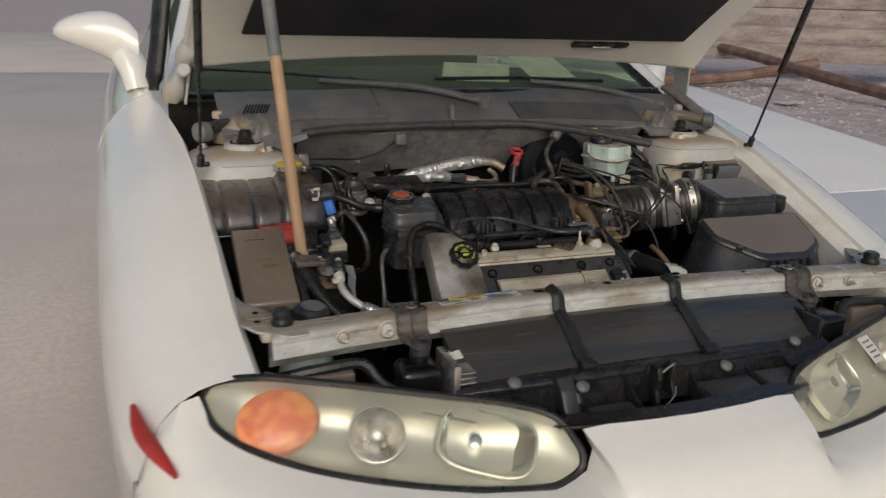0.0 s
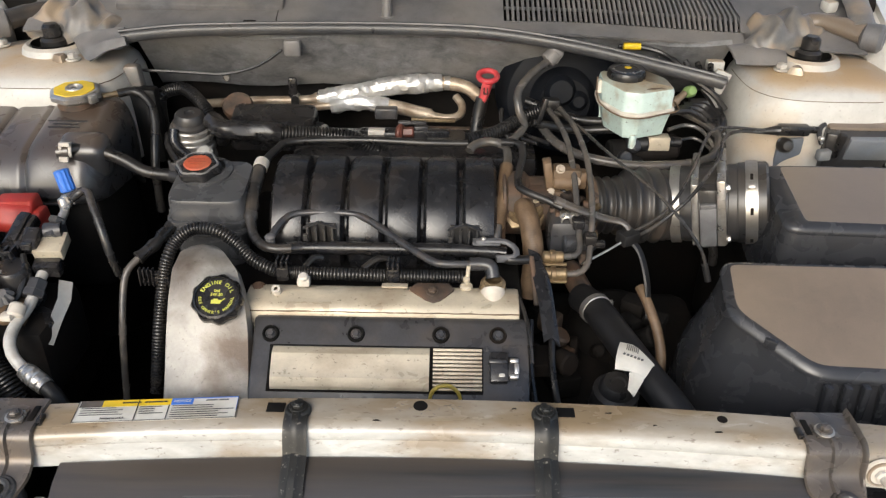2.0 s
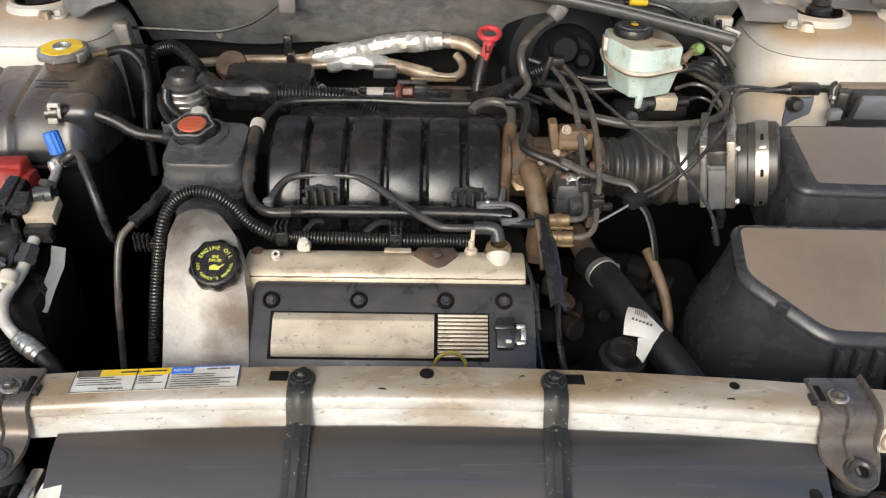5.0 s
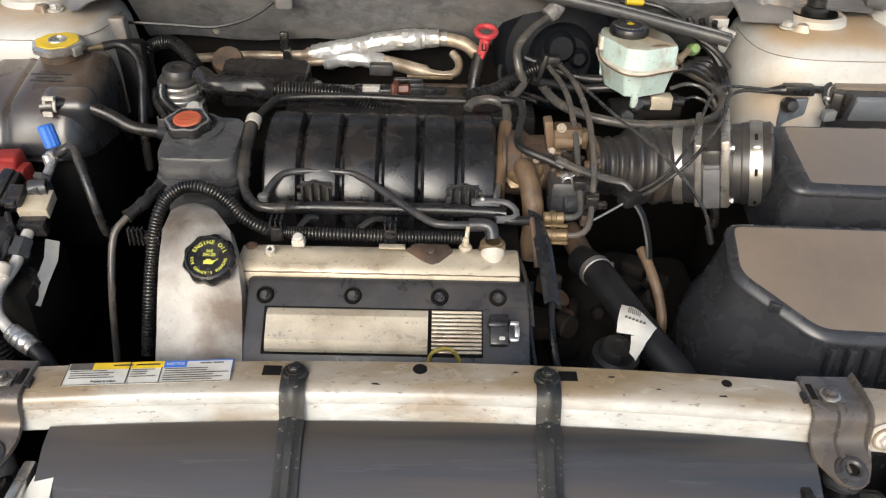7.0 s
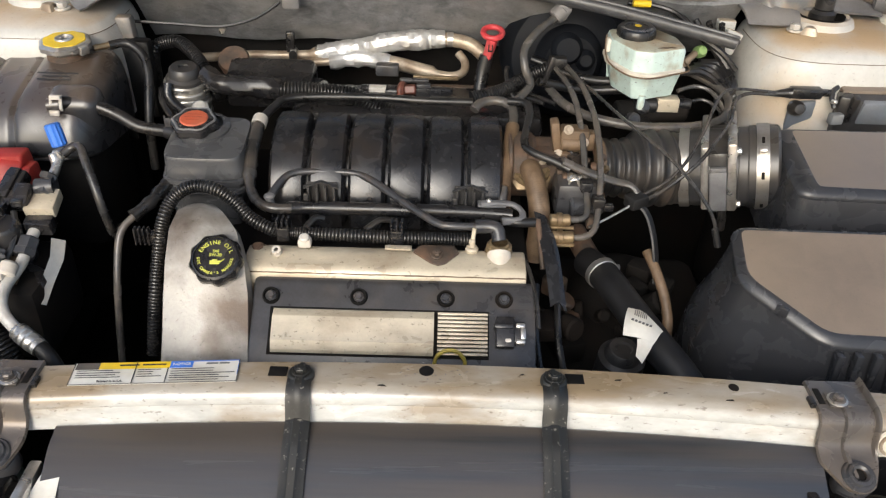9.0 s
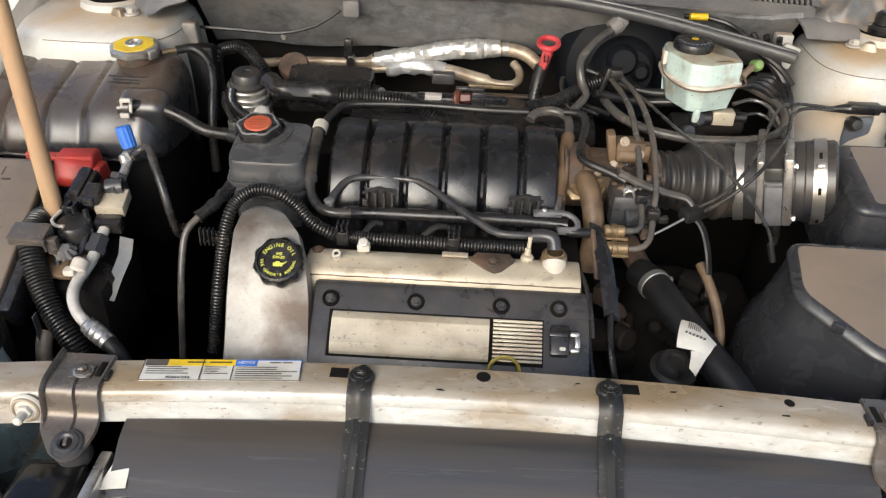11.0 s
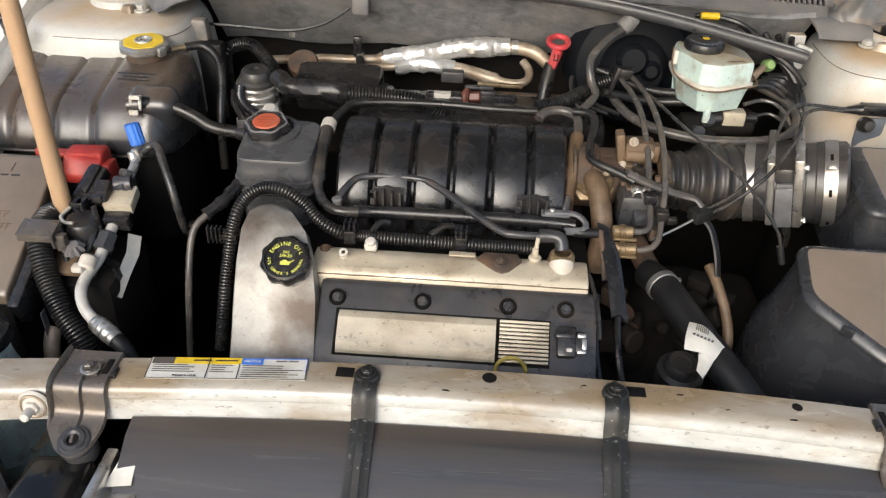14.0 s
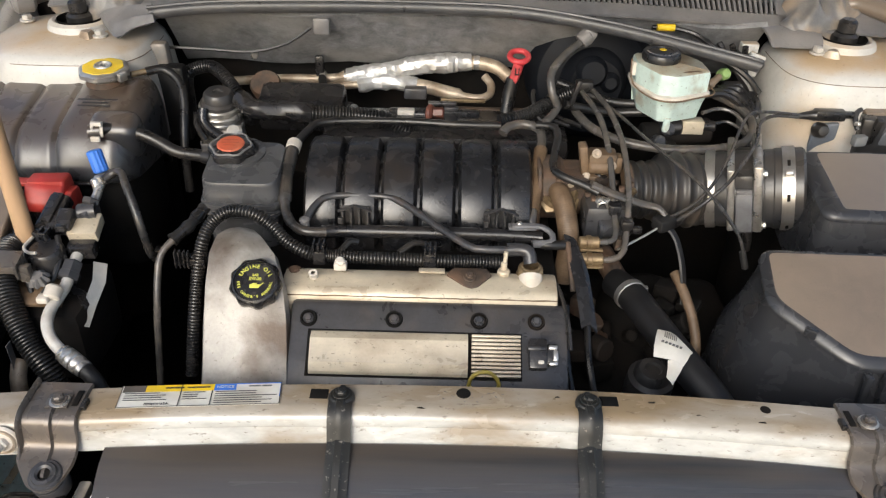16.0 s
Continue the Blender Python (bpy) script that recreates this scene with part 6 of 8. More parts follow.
sensor_cluster()
hose("tan_drain_hose", [(-0.598, 0.13, 0.66), (-0.598, 0.115, 0.645), (-0.595, 0.10, 0.61), (-0.585, 0.09, 0.56)], 0.011, PIPE, "tan rubber drain hose")

# wooden pole that helps to hold the hood
pole = thing("wooden_pole", (-0.612, 0.242, 0.775), "bare wooden pole with a grey sleeve propping the hood", "pole")
pa, pb = Vector((-0.610, 0.247, 0.772)), Vector((-0.648, 0.308, 1.215))
pd = pb - pa
part("foot_plug", tube([pa - pd * 0.05, pa + pd * 0.012], 0.0142, 16, 0.02, rough=0.03), RUBBER, pole, "black rubber foot plug")
part("wood", tube([pa, pa + pd * 0.96], 0.0125, 16, 0.2), WOOD, pole)
part("grey_sleeve", tube([pa + pd * 0.95, pa + pd * 1.5], 0.0135, 16, 0.2), GREYTUBE, pole, "grey coated upper half")

# ---- power steering reservoir ----
def ps_reservoir():
    p = thing("steering_fluid_reservoir", (-0.33, 0.37, 0.75), "black plastic fluid reservoir with an orange cap", "reservoir")
    def ring(k, z, dy=0.0, fall=0.0):
        pts = []
        for i in range(32):
            a = 2 * math.pi * i / 32
            c, s = math.cos(a), math.sin(a)
            pts.append((-0.326 + math.copysign(abs(c) ** 0.34, c) * 0.0575 * k, 0.372 + dy + math.copysign(abs(s) ** 0.34, s) * 0.056 * k, z - fall * (0.056 - math.copysign(abs(s) ** 0.34, s) * 0.056 * k)))
        return pts
    part("lower_body", loft([ring(0.88, 0.70), ring(0.95, 0.77), ring(0.985, 0.779), ring(1.04, 0.782), ring(1.04, 0.787), ring(0.99, 0.789), ring(0.99, 0.795), ring(1.06, 0.797), ring(1.06, 0.803), ring(0.985, 0.805)], True, True), TANKGREY, p)
    part("upper_body", loft([ring(1.0, 0.805), ring(1.0, 0.815), ring(0.978, 0.8175), ring(0.972, 0.846, 0, 0.14), ring(0.966, 0.8495, 0, 0.14), ring(0.95, 0.8515, 0, 0.14), ring(0.5, 0.8545, 0, 0.14)], True, True), TANKGREY, p)
    cp = part("cap", join(lathe([(0.024, -0.022), (0.024, 0.008), (0.031, 0.010), (0.033, 0.014), (0.032, 0.021), (0.026, 0.0255), (0, 0.0255)], (-0.346, 0.386, 0.843), (0, -0.16, 1), 60, 6, 0.075)), PLASTIC, p, "black lobed cap")
    part("cap_disc", lathe([(0.0, 0.0275), (0.0185, 0.0272), (0.0205, 0.0255)], (-0.346, 0.386, 0.843), (0, -0.16, 1), 32), ORANGE, cp, "faded orange disc")
    part("cap_edge", lathe([(0.0265, 0.0250), (0.0285, 0.0262), (0.0305, 0.0245)], (-0.346, 0.386, 0.843), (0, -0.16, 1), 60, 6, 0.06), COWL, cp)
    part("neck_ring", lathe([(0.034, -0.014), (0.040, -0.004), (0.040, 0.004), (0.030, 0.007)], (-0.338, 0.392, 0.848), (0, -0.10, 1), 36), TANKGREY, p)
    for i in range(3):
        w = (0.02, 0.026, 0.018)[i]
        part("cap_print", slab([(-w / 2, -0.001), (w / 2, -0.001), (w / 2, 0.001), (-w / 2, 0.001)], 0.0004, 0, Matrix.Translation((-0.346, 0.3805 + 0.007 * (1 - i), 0.8712 + 0.0011 * (1 - i)))), mat("faded_print%d" % i, (0.36, 0.08, 0.04), 0.6), cp)
    part("spout", tube([(-0.385, 0.41, 0.83), (-0.40, 0.415, 0.83)], 0.011, 12), PLASTIC, p)
    part("clamp", join(box((-0.392, 0.412, 0.846), (0.014, 0.003, 0.014), 0.001), box((-0.399, 0.412, 0.846), (0.003, 0.003, 0.022), 0.001)), GUNMETAL, p)


ps_reservoir()
hose("steering_hose", [(-0.378, 0.322, 0.795), (-0.396, 0.29, 0.78), (-0.415, 0.268, 0.77)], lambda t: 0.0092 + 0.0016 * math.sin(t * 26), RUBBER, "black rubber hose with a clamp below the reservoir")
hose("steering_pipe", [(-0.412, 0.271, 0.771), (-0.428, 0.255, 0.756), (-0.433, 0.238, 0.73), (-0.435, 0.211, 0.67), (-0.441, 0.188, 0.56)], 0.0054, CABLE, "grey steel pipe running down beside the engine", "pipe")

# accessory drive behind the reservoir
acc = thing("ignition_module", (-0.42, 0.6, 0.75), "black and silver module with corrugated cables", "module")
for i in range(6):
    part("fin", can((-0.413, 0.578, 0.784 + 0.0105 * i), 0.038 - 0.0028 * (i % 2), 0.0108, (0.05, -0.15, 1), 0.002, 30), ALU, acc, "silver cooling fin")
part("head", lathe([(0.031, -0.002), (0.031, 0.006), (0.026, 0.010), (0.0245, 0.020), (0.021, 0.0245), (0.009, 0.0245), (0.008, 0.021), (0, 0.021)], (-0.413, 0.576, 0.846), (0.05, -0.12, 1), 26), SMOKE, acc, "dark round head")
part("arm", tube([(-0.432, 0.548, 0.85), (-0.432, 0.538, 0.832), (-0.418, 0.535, 0.814), (-0.398, 0.535, 0.800)], 0.0085, 10, 0.006), PLASTIC, acc)
part("arm", tube([(-0.447, 0.556, 0.838), (-0.444, 0.541, 0.822), (-0.432, 0.533, 0.80)], 0.006, 8, 0.006), PLASTIC, acc)
part("lug", lathe([(0, 0.006), (0.008, 0.006), (0.013, 0.002), (0.014, -0.004)], (-0.380, 0.530, 0.818), (0.1, -0.5, 1), 16), OXIDE, acc, "pale cast lug")
part("cup", lathe([(0.024, -0.03), (0.028, 0.0), (0.025, 0.006), (0.0, 0.006)], (-0.352, 0.665, 0.848), (0, -0.6, 0.8), 24), RUSTY, acc)
hose("module_harness", [(-0.491, 0.660, 0.799), (-0.487, 0.655, 0.859), (-0.475, 0.665, 0.873), (-0.442, 0.665, 0.877), (-0.407, 0.640, 0.858), (-0.379, 0.610, 0.828), (-0.362, 0.585, 0.811)], 0.0108, RUBBER, "fat black corrugated harness arching over the module", "harness", ribs=0.0042, n=14)
hose("main_harness", [(-0.375, 0.575, 0.855), (-0.352, 0.555, 0.85), (-0.309, 0.561, 0.845), (-0.254, 0.563, 0.84)], 0.017, PLASTIC, "thick taped black harness behind the manifold", "harness", rough=0.06)
hose("main_harness_sleeve", [(-0.254, 0.563, 0.84), (-0.19, 0.57, 0.835), (-0.135, 0.568, 0.83), (-0.09, 0.565, 0.808), (-0.012, 0.562, 0.795), (0.07, 0.565, 0.80)], 0.0135, RUBBER, "black corrugated harness behind the manifold", "harness", ribs=0.0055, n=12)
solo("rear_coil_cover", box((-0.282, 0.632, 0.822), (0.15, 0.08, 0.055), 0.012, Matrix.Rotation(radians(14), 4, "X")), PLASTIC, "black rear coil cover behind the manifold", "cover")
hose("rear_lead", [(-0.262, 0.735, 0.835), (-0.25, 0.69, 0.83), (-0.215, 0.64, 0.826), (-0.195, 0.628, 0.826)], 0.0075, MATTHOSE, "black lead ending in a small bolt", "lead")
solo("lead_bolt", hexbolt((-0.191, 0.622, 0.826), 0.005, (0, -0.6, 0.8)), BRIGHT, "small bright bolt on a lead", "bolt")

# foil-wrapped air conditioning pipes along the firewall
fp = thing("foil_wrapped_pipe", (-0.1, 0.78, 0.8), "tan metal pipes partly wrapped in crumpled foil", "pipe")
part("upper_pipe", tube([(-0.46, 0.78, 0.805), (-0.345, 0.765, 0.82), (-0.268, 0.757, 0.825), (-0.207, 0.755, 0.832), (-0.134, 0.752, 0.848), (-0.06, 0.752, 0.862), (0.015, 0.752, 0.866), (0.06, 0.748, 0.86), (0.085, 0.735, 0.845)], lambda t: 0.0085 if t < 0.42 else 0.0125, 14, 0.008), PIPE, fp)
fo = part("foil_sleeve", tube([(-0.215, 0.755, 0.83), (-0.17, 0.753, 0.84), (-0.134, 0.752, 0.848), (-0.06, 0.752, 0.862), (0.015, 0.752, 0.867)], lambda t: 0.0172 + 0.0022 * math.sin(t * 14) * math.sin(t * 5), 18, 0.005, rough=0.10), FOIL, fp, "crumpled silver foil sleeve")
part("lower_pipe", tube([(-0.257, 0.735, 0.818), (-0.205, 0.738, 0.822), (-0.143, 0.74, 0.828), (-0.079, 0.735, 0.825), (-0.015, 0.715, 0.818), (0.026, 0.705, 0.815), (0.049, 0.712, 0.82), (0.052, 0.73, 0.832), (0.04, 0.745, 0.843)], lambda t: 0.0075 if t < 0.3 or t > 0.72 else 0.0125, 12, 0.006), PIPE, fp)
fl = part("lower_foil", tube([(-0.195, 0.738, 0.822), (-0.143, 0.74, 0.829), (-0.085, 0.736, 0.826)], lambda t: 0.0145 + 0.0015 * math.sin(t * 17), 14, 0.006, rough=0.075), FOIL, fp)
finish(fo, 22)
finish(fl, 22)
for q, d in (((-0.268, 0.757, 0.825), (1, 0, 0.1)), ((-0.222, 0.755, 0.83), (1, 0, 0.15)), ((0.018, 0.752, 0.866), (1, 0, 0))):
    part("band", lathe([(0.0115, 0), (0.0135, 0.001), (0.0135, 0.011), (0.0115, 0.012)], q, d, 18), ALU, fp)
part("pipe_clip", box((-0.268, 0.757, 0.85), (0.016, 0.01, 0.04), 0.003), PLASTIC, fp)

# dipstick of the transmission
dp = thing("dipstick", (0.095, 0.67, 0.85), "faded red ring-handled dipstick in a black tube", "dipstick")
RC = Vector((0.0960, 0.6800, 0.9060))
part("ring", tube([RC + Vector((0.0165 * math.cos(a), 0.0165 * math.sin(a), 0.0045 * math.sin(a))) for a in [2 * math.pi * k / 20 for k in range(21)]], 0.0052, 10, 0.003), PINKRED, dp)
part("stem", tube([RC + Vector((-0.001, -0.014, -0.008)), RC + Vector((-0.004, -0.015, -0.022)), RC + Vector((-0.009, -0.014, -0.040))], lambda t: 0.0125 - 0.002 * t, 12, 0.004, flat=0.7), PINKRED, dp)
part("mark", join(*[box(RC + Vector((-0.007 + 0.006 * i, -0.0265, -0.018)), (0.002, 0.003, 0.011), 0) for i in range(2)], box(RC + Vector((-0.004, -0.0265, -0.0235)), (0.008, 0.003, 0.002), 0)), RUBBER, dp)
part("tube", tube([RC + Vector((-0.009, -0.012, -0.036)), RC + Vector((-0.016, -0.02, -0.075)), (0.07, 0.63, 0.75)], 0.012, 12), RUBBER, dp)

# fuel rail service parts behind the manifold
fr = thing("fuel_regulator", (-0.08, 0.63, 0.8), "brown regulator with a white tag and black rail", "fuel regulator")
part("rail", box((-0.05, 0.635, 0.812), (0.16, 0.018, 0.02), 0.005), PLASTIC, fr)
part("tag", box((-0.100, 0.628, 0.814), (0.030, 0.014, 0.020), 0.002), SPLICE, fr, "white printed tag")
part("body", can((-0.088, 0.628, 0.814), 0.0085, 0.04, (1, 0, 0), 0.002), PLASTIC, fr)
part("regulator", join(can((-0.063, 0.628, 0.816), 0.017, 0.012, (1, -0.25, 0.1), 0.004), can((-0.053, 0.626, 0.818), 0.010, 0.02, (1, -0.1, 0.1), 0.002, 6)), mat("reddish_brown_plastic", (0.17, 0.055, 0.035), 0.4, 0.0, (0.10, 0.05, 0.035), 0.6), fr, "reddish brown round regulator")
part("regulator_bracket", join(box((-0.021, 0.635, 0.816), (0.026, 0.012, 0.024), 0.003), box((-0.037, 0.638, 0.832), (0.05, 0.010, 0.006), 0.002)), DARKSTEEL, fr)
part("bracket", box((-0.085, 0.665, 0.84), (0.04, 0.02, 0.02), 0.003), GUNMETAL, fr)
part("gold_bar", box((-0.0, 0.67, 0.825), (0.08, 0.008, 0.006), 0.001), BRASS, fr)

# ---- pipes and cables over the engine ----
hose("crossover_pipe", [(-0.229, 0.300, 0.788), (-0.218, 0.325, 0.799), (-0.196, 0.343, 0.806), (-0.123, 0.347, 0.806), (-0.089, 0.333, 0.803), (-0.037, 0.283, 0.795), (0.006, 0.243, 0.790), (0.026, 0.235, 0.790), (0.076, 0.238, 0.788), (0.089, 0.234, 0.785), (0.0925, 0.225, 0.775)], 0.0054, DARKSTEEL, "thin dark metal pipe crossing the manifold", "pipe", n=12)
hose("vacuum_hose", [(0.06, 0.515, 0.848), (-0.011, 0.515, 0.848), (-0.11, 0.522, 0.848), (-0.225, 0.512, 0.848), (-0.247, 0.480, 0.848), (-0.263, 0.430, 0.843)], 0.0065, RUBBER, "black vacuum hose behind the manifold")
hose("vacuum_hose_lower", [(-0.263, 0.430, 0.843), (-0.264, 0.392, 0.835), (-0.264, 0.362, 0.825), (-0.261, 0.323, 0.80), (-0.250, 0.301, 0.785), (-0.228, 0.286, 0.780), (-0.197, 0.288, 0.778)], lambda t: 0.0105 if t < 0.55 else 0.0075, GREYHOSE, "black moulded hose beside the manifold", n=12)
hose("hose_band", [(-0.2625, 0.438, 0.8445), (-0.2635, 0.420, 0.841)], 0.0115, SPLICE, "white band round a black hose", "band", n=14)
solo("pipe_joint", join(can((-0.229, 0.298, 0.779), 0.0065, 0.016, (0, 0, 1)), can((-0.229, 0.298, 0.789), 0.008, 0.005, (0, 0, 1))), COWL, "grey pipe joint on the rail", "joint")
rail = thing("coolant_rail", (-0.05, 0.3, 0.775), "black steel rail along the front of the manifold", "rail")
part("pipe", tube([(-0.205, 0.290, 0.776), (-0.18, 0.297, 0.775), (-0.055, 0.298, 0.775), (0.06, 0.297, 0.775), (0.115, 0.292, 0.775)], 0.0095, 12, 0.02), PLASTIC, rail)
part("bracket", join(tube([(0.07, 0.298, 0.79), (0.09, 0.300, 0.79), (0.115, 0.300, 0.788), (0.128, 0.290, 0.782), (0.125, 0.278, 0.776), (0.10, 0.276, 0.774)], 0.006, 8, flat=0.6), box((0.085, 0.300, 0.788), (0.04, 0.016, 0.004), 0.001)), COWL, rail, "grey pressed bracket")
part("bracket_bolt", hexbolt((0.0805, 0.300, 0.790), 0.004, (0, -0.3, 1)), ALU, rail)

hr = thing("injector_harness", (-0.05, 0.24, 0.76), "black corrugated injector harness with clips", "harness")
part("sleeve", tube([(0.06, 0.240, 0.766), (-0.051, 0.240, 0.766), (-0.19, 0.242, 0.768), (-0.22, 0.240, 0.775), (-0.248, 0.249, 0.787), (-0.268, 0.261, 0.803), (-0.295, 0.268, 0.818), (-0.327, 0.273, 0.818), (-0.353, 0.266, 0.803), (-0.365, 0.246, 0.78), (-0.371, 0.223, 0.74), (-0.373, 0.187, 0.69), (-0.376, 0.151, 0.62)], 0.0088, 12, ribs=0.0045), RUBBER, hr)
for x in (-0.20, -0.046):
    cl = part("clip", box((x, 0.240, 0.772), (0.018, 0.026, 0.022), 0.003), PLASTIC, hr)
    for d in (-0.007, 0, 0.007):
        part("fin", box((x + d, 0.236, 0.788), (0.003, 0.02, 0.012), 0.001), PLASTIC, cl)
cl = part("clip", join(box((-0.372, 0.236, 0.758), (0.026, 0.02, 0.014), 0.002), box((-0.386, 0.232, 0.755), (0.034, 0.006, 0.006), 0.001)), PLASTIC, hr)
for k in range(4):
    part("fin", box((-0.381 - 0.006 * k, 0.228, 0.765), (0.0025, 0.010, 0.026), 0.001), PLASTIC, cl)
for x0, x1 in ((-0.172, -0.15), (-0.09, -0.05)):
    part("lead", tube([(x0, 0.248, 0.772), ((x0 + x1) / 2, 0.262, 0.78), (x1, 0.268, 0.775)], 0.0045, 8), RUBBER, hr)
# fittings on the valve cover flange
ft = thing("cover_fitting", (-0.19, 0.2, 0.76), "small white and tan fittings on the valve cover", "fittings")
part("nipple", lathe([(0.0028, 0.008), (0.006, 0.008), (0.0065, 0.002), (0.006, -0.01)], (-0.2035, 0.200, 0.763), (0, -0.5, 1), 16), SPLICE, ft)
part("white_clip", join(box((-0.169, 0.219, 0.768), (0.018, 0.014, 0.012), 0.003), can((-0.169, 0.218, 0.772), 0.007, 0.008, (0, -0.3, 1))), SPLICE, ft)
part("flange_ear", slab([(-0.030, 0), (-0.02, 0.012), (0.025, 0.012), (0.032, 0), (0.014, -0.02), (0.004, -0.024), (-0.006, -0.02)], 0.004, 0.001, Matrix.Translation((0.007, 0.209, 0.762)) @ Matrix.Rotation(radians(14), 4, "X")), RUSTY, ft, "rusty bolted ear")
part("ear_bolt", hexbolt((0.009, 0.203, 0.765), 0.006, (0, -0.3, 1), 0.006), RUSTY, ft)
part("tan_sensor", join(can((0.056, 0.221, 0.755), 0.009, 0.012, (0, -0.1, 1), 0.002, 8), can((0.056, 0.222, 0.766), 0.0045, 0.012, (0, 0, 1)), tube([(0.057, 0.224, 0.775), (0.0585, 0.228, 0.792)], 0.003, 8)), SATIN, ft, "tan metal sensor")
part("valve_body", lathe([(0.0175, 0.0), (0.0195, 0.003), (0.0195, 0.009), (0.0175, 0.012), (0.0175, 0.020), (0.0145, 0.022), (0.0135, 0.026), (0.011, 0.027)], (0.0925, 0.222, 0.750), (0, -0.12, 1), 26), BRASS, ft, "tan breather valve")
part("valve_elbow", tube([(0.060, 0.2385, 0.788), (0.078, 0.2385, 0.7885), (0.0895, 0.235, 0.786), (0.0925, 0.226, 0.774)], 0.0095, 14, 0.003), GUNMETAL, ft)
part("valve_cone", lathe([(0, 0.028), (0.003, 0.0275), (0.012, 0.012), (0.0165, 0.002), (0.0165, -0.004)], (0.0925, 0.209, 0.760), (0, -0.9, -0.62), 20), SPLICE, ft, "cream plastic cone")
part("side_bolt", hexbolt((-0.232, 0.215, 0.757), 0.0075, (0, -0.4, 1), 0.007), RUSTY, ft)
part("edge_lead", tube([(0.128, 0.205, 0.757), (0.134, 0.18, 0.75), (0.14, 0.15, 0.735), (0.143, 0.12, 0.71)], 0.003, 6, rough=0.1), RUBBER, ft)

# ---- throttle side ----
tb = part("throttle_body", join(can((0.115, 0.43, 0.785), 0.05, 0.04, (1, 0, 0), 0.006, 28), can((0.15, 0.43, 0.785), 0.043, 0.075, (1, 0, 0), 0.004, 28), box((0.165, 0.41, 0.80), (0.05, 0.05, 0.05), 0.006)), RUSTY, engine, "tarnished throttle body with brass fittings")
part("brass_ring", lathe([(0.0165, -0.004), (0.0175, 0.006), (0.025, 0.008), (0.029, 0.004), (0.030, -0.006)], (0.147, 0.392, 0.797), (-0.1, -0.62, 0.78), 28), BRASS, tb, "tarnished brass hose ring")
part("ring_plate", slab([(-0.036, -0.012), (-0.028, 0.022), (0.0, 0.032), (0.03, 0.026), (0.034, 0.0), (0.026, -0.03), (-0.02, -0.034)], 0.006, 0.002, Matrix.Translation((0.147, 0.397, 0.791)) @ Matrix.Rotation(radians(38), 4, "X")), BRASS, tb)
part("valve_rivet", lathe([(0, 0.006), (0.006, 0.0055), (0.0085, 0.003), (0.009, 0)], (0.163, 0.392, 0.813), (0, -0.5, 0.85), 16), SATIN, tb, "pale round rivet head")
part("tan_block", join(box((0.209, 0.412, 0.843), (0.044, 0.03, 0.032), 0.006), box((0.182, 0.410, 0.844), (0.013, 0.024, 0.052), 0.003, Matrix.Rotation(radians(-10), 4, "Y")), can((0.188, 0.402, 0.836), 0.011, 0.034, (1, 0, 0), 0.003), box((0.234, 0.412, 0.838), (0.012, 0.02, 0.028), 0.003), box((0.200, 0.400, 0.820), (0.05, 0.02, 0.010), 0.003)), TANHOSE, tb, "dusty tan sensor block")
for x, z in ((0.197, 0.862), (0.222, 0.842), (0.186, 0.822)):
    part("lock_bolt", hexbolt((x, 0.394, z), 0.005, (0, -0.8, 0.6), 0.005), PIPE, tb)
part("tan_ring", lathe([(0.040, 0), (0.0525, 0.002), (0.0525, 0.016), (0.044, 0.018)], (0.238, 0.434, 0.780), (0.99, 0.13, -0.05), 36), TANHOSE, tb)
part("grey_pin", join(can((0.206, 0.352, 0.803), 0.008, 0.022, (1, 0, 0.05), 0.002), can((0.196, 0.354, 0.80), 0.0115, 0.011, (1, 0, 0.05), 0.002)), ALU, tb, "dull grey shaft end")
part("lever", join(*[box((0.195 + 0.012 * i, 0.36 - 0.01 * i, 0.79 - 0.012 * i), (0.01, 0.02, 0.04), 0.002, Matrix.Rotation(radians(30 * i), 4, "X")) for i in range(4)]), RUSTY, tb)
part("dark_body", join(box((0.215, 0.36, 0.775), (0.07, 0.06, 0.06), 0.012), can((0.20, 0.33, 0.77), 0.016, 0.05, (1, 0.2, 0), 0.003)), GUNMETAL, tb)
part("coil_spring", tube([(0.205 + 0.008 * math.cos(i * 1.2), 0.335 + 0.003 * i / 3, 0.80 + 0.012 * math.sin(i * 1.2)) for i in range(18)], 0.0018, 6, 0.004), ALU, tb)
part("gasket_plate", side_view(0.112, 0.118, [(0.36, 0.72), (0.365, 0.80), (0.39, 0.835), (0.45, 0.84), (0.48, 0.80), (0.48, 0.72)], 0.002), RUSTY, tb)
for y, z, w in ((0.292, 0.770, 0.03), (0.272, 0.754, 0.034)):
    part("hose_fitting", join(can((0.168, y, z), 0.0085, w, (1, 0, 0), 0.002, 16), can((0.178, y, z), 0.0105, 0.008, (1, 0, 0), 0.001, 16), box((0.185, y - 0.008, z - 0.008), (0.035, 0.006, 0.004), 0.001)), BRASS, tb, "brass hose fitting")
rb = random.Random(11)
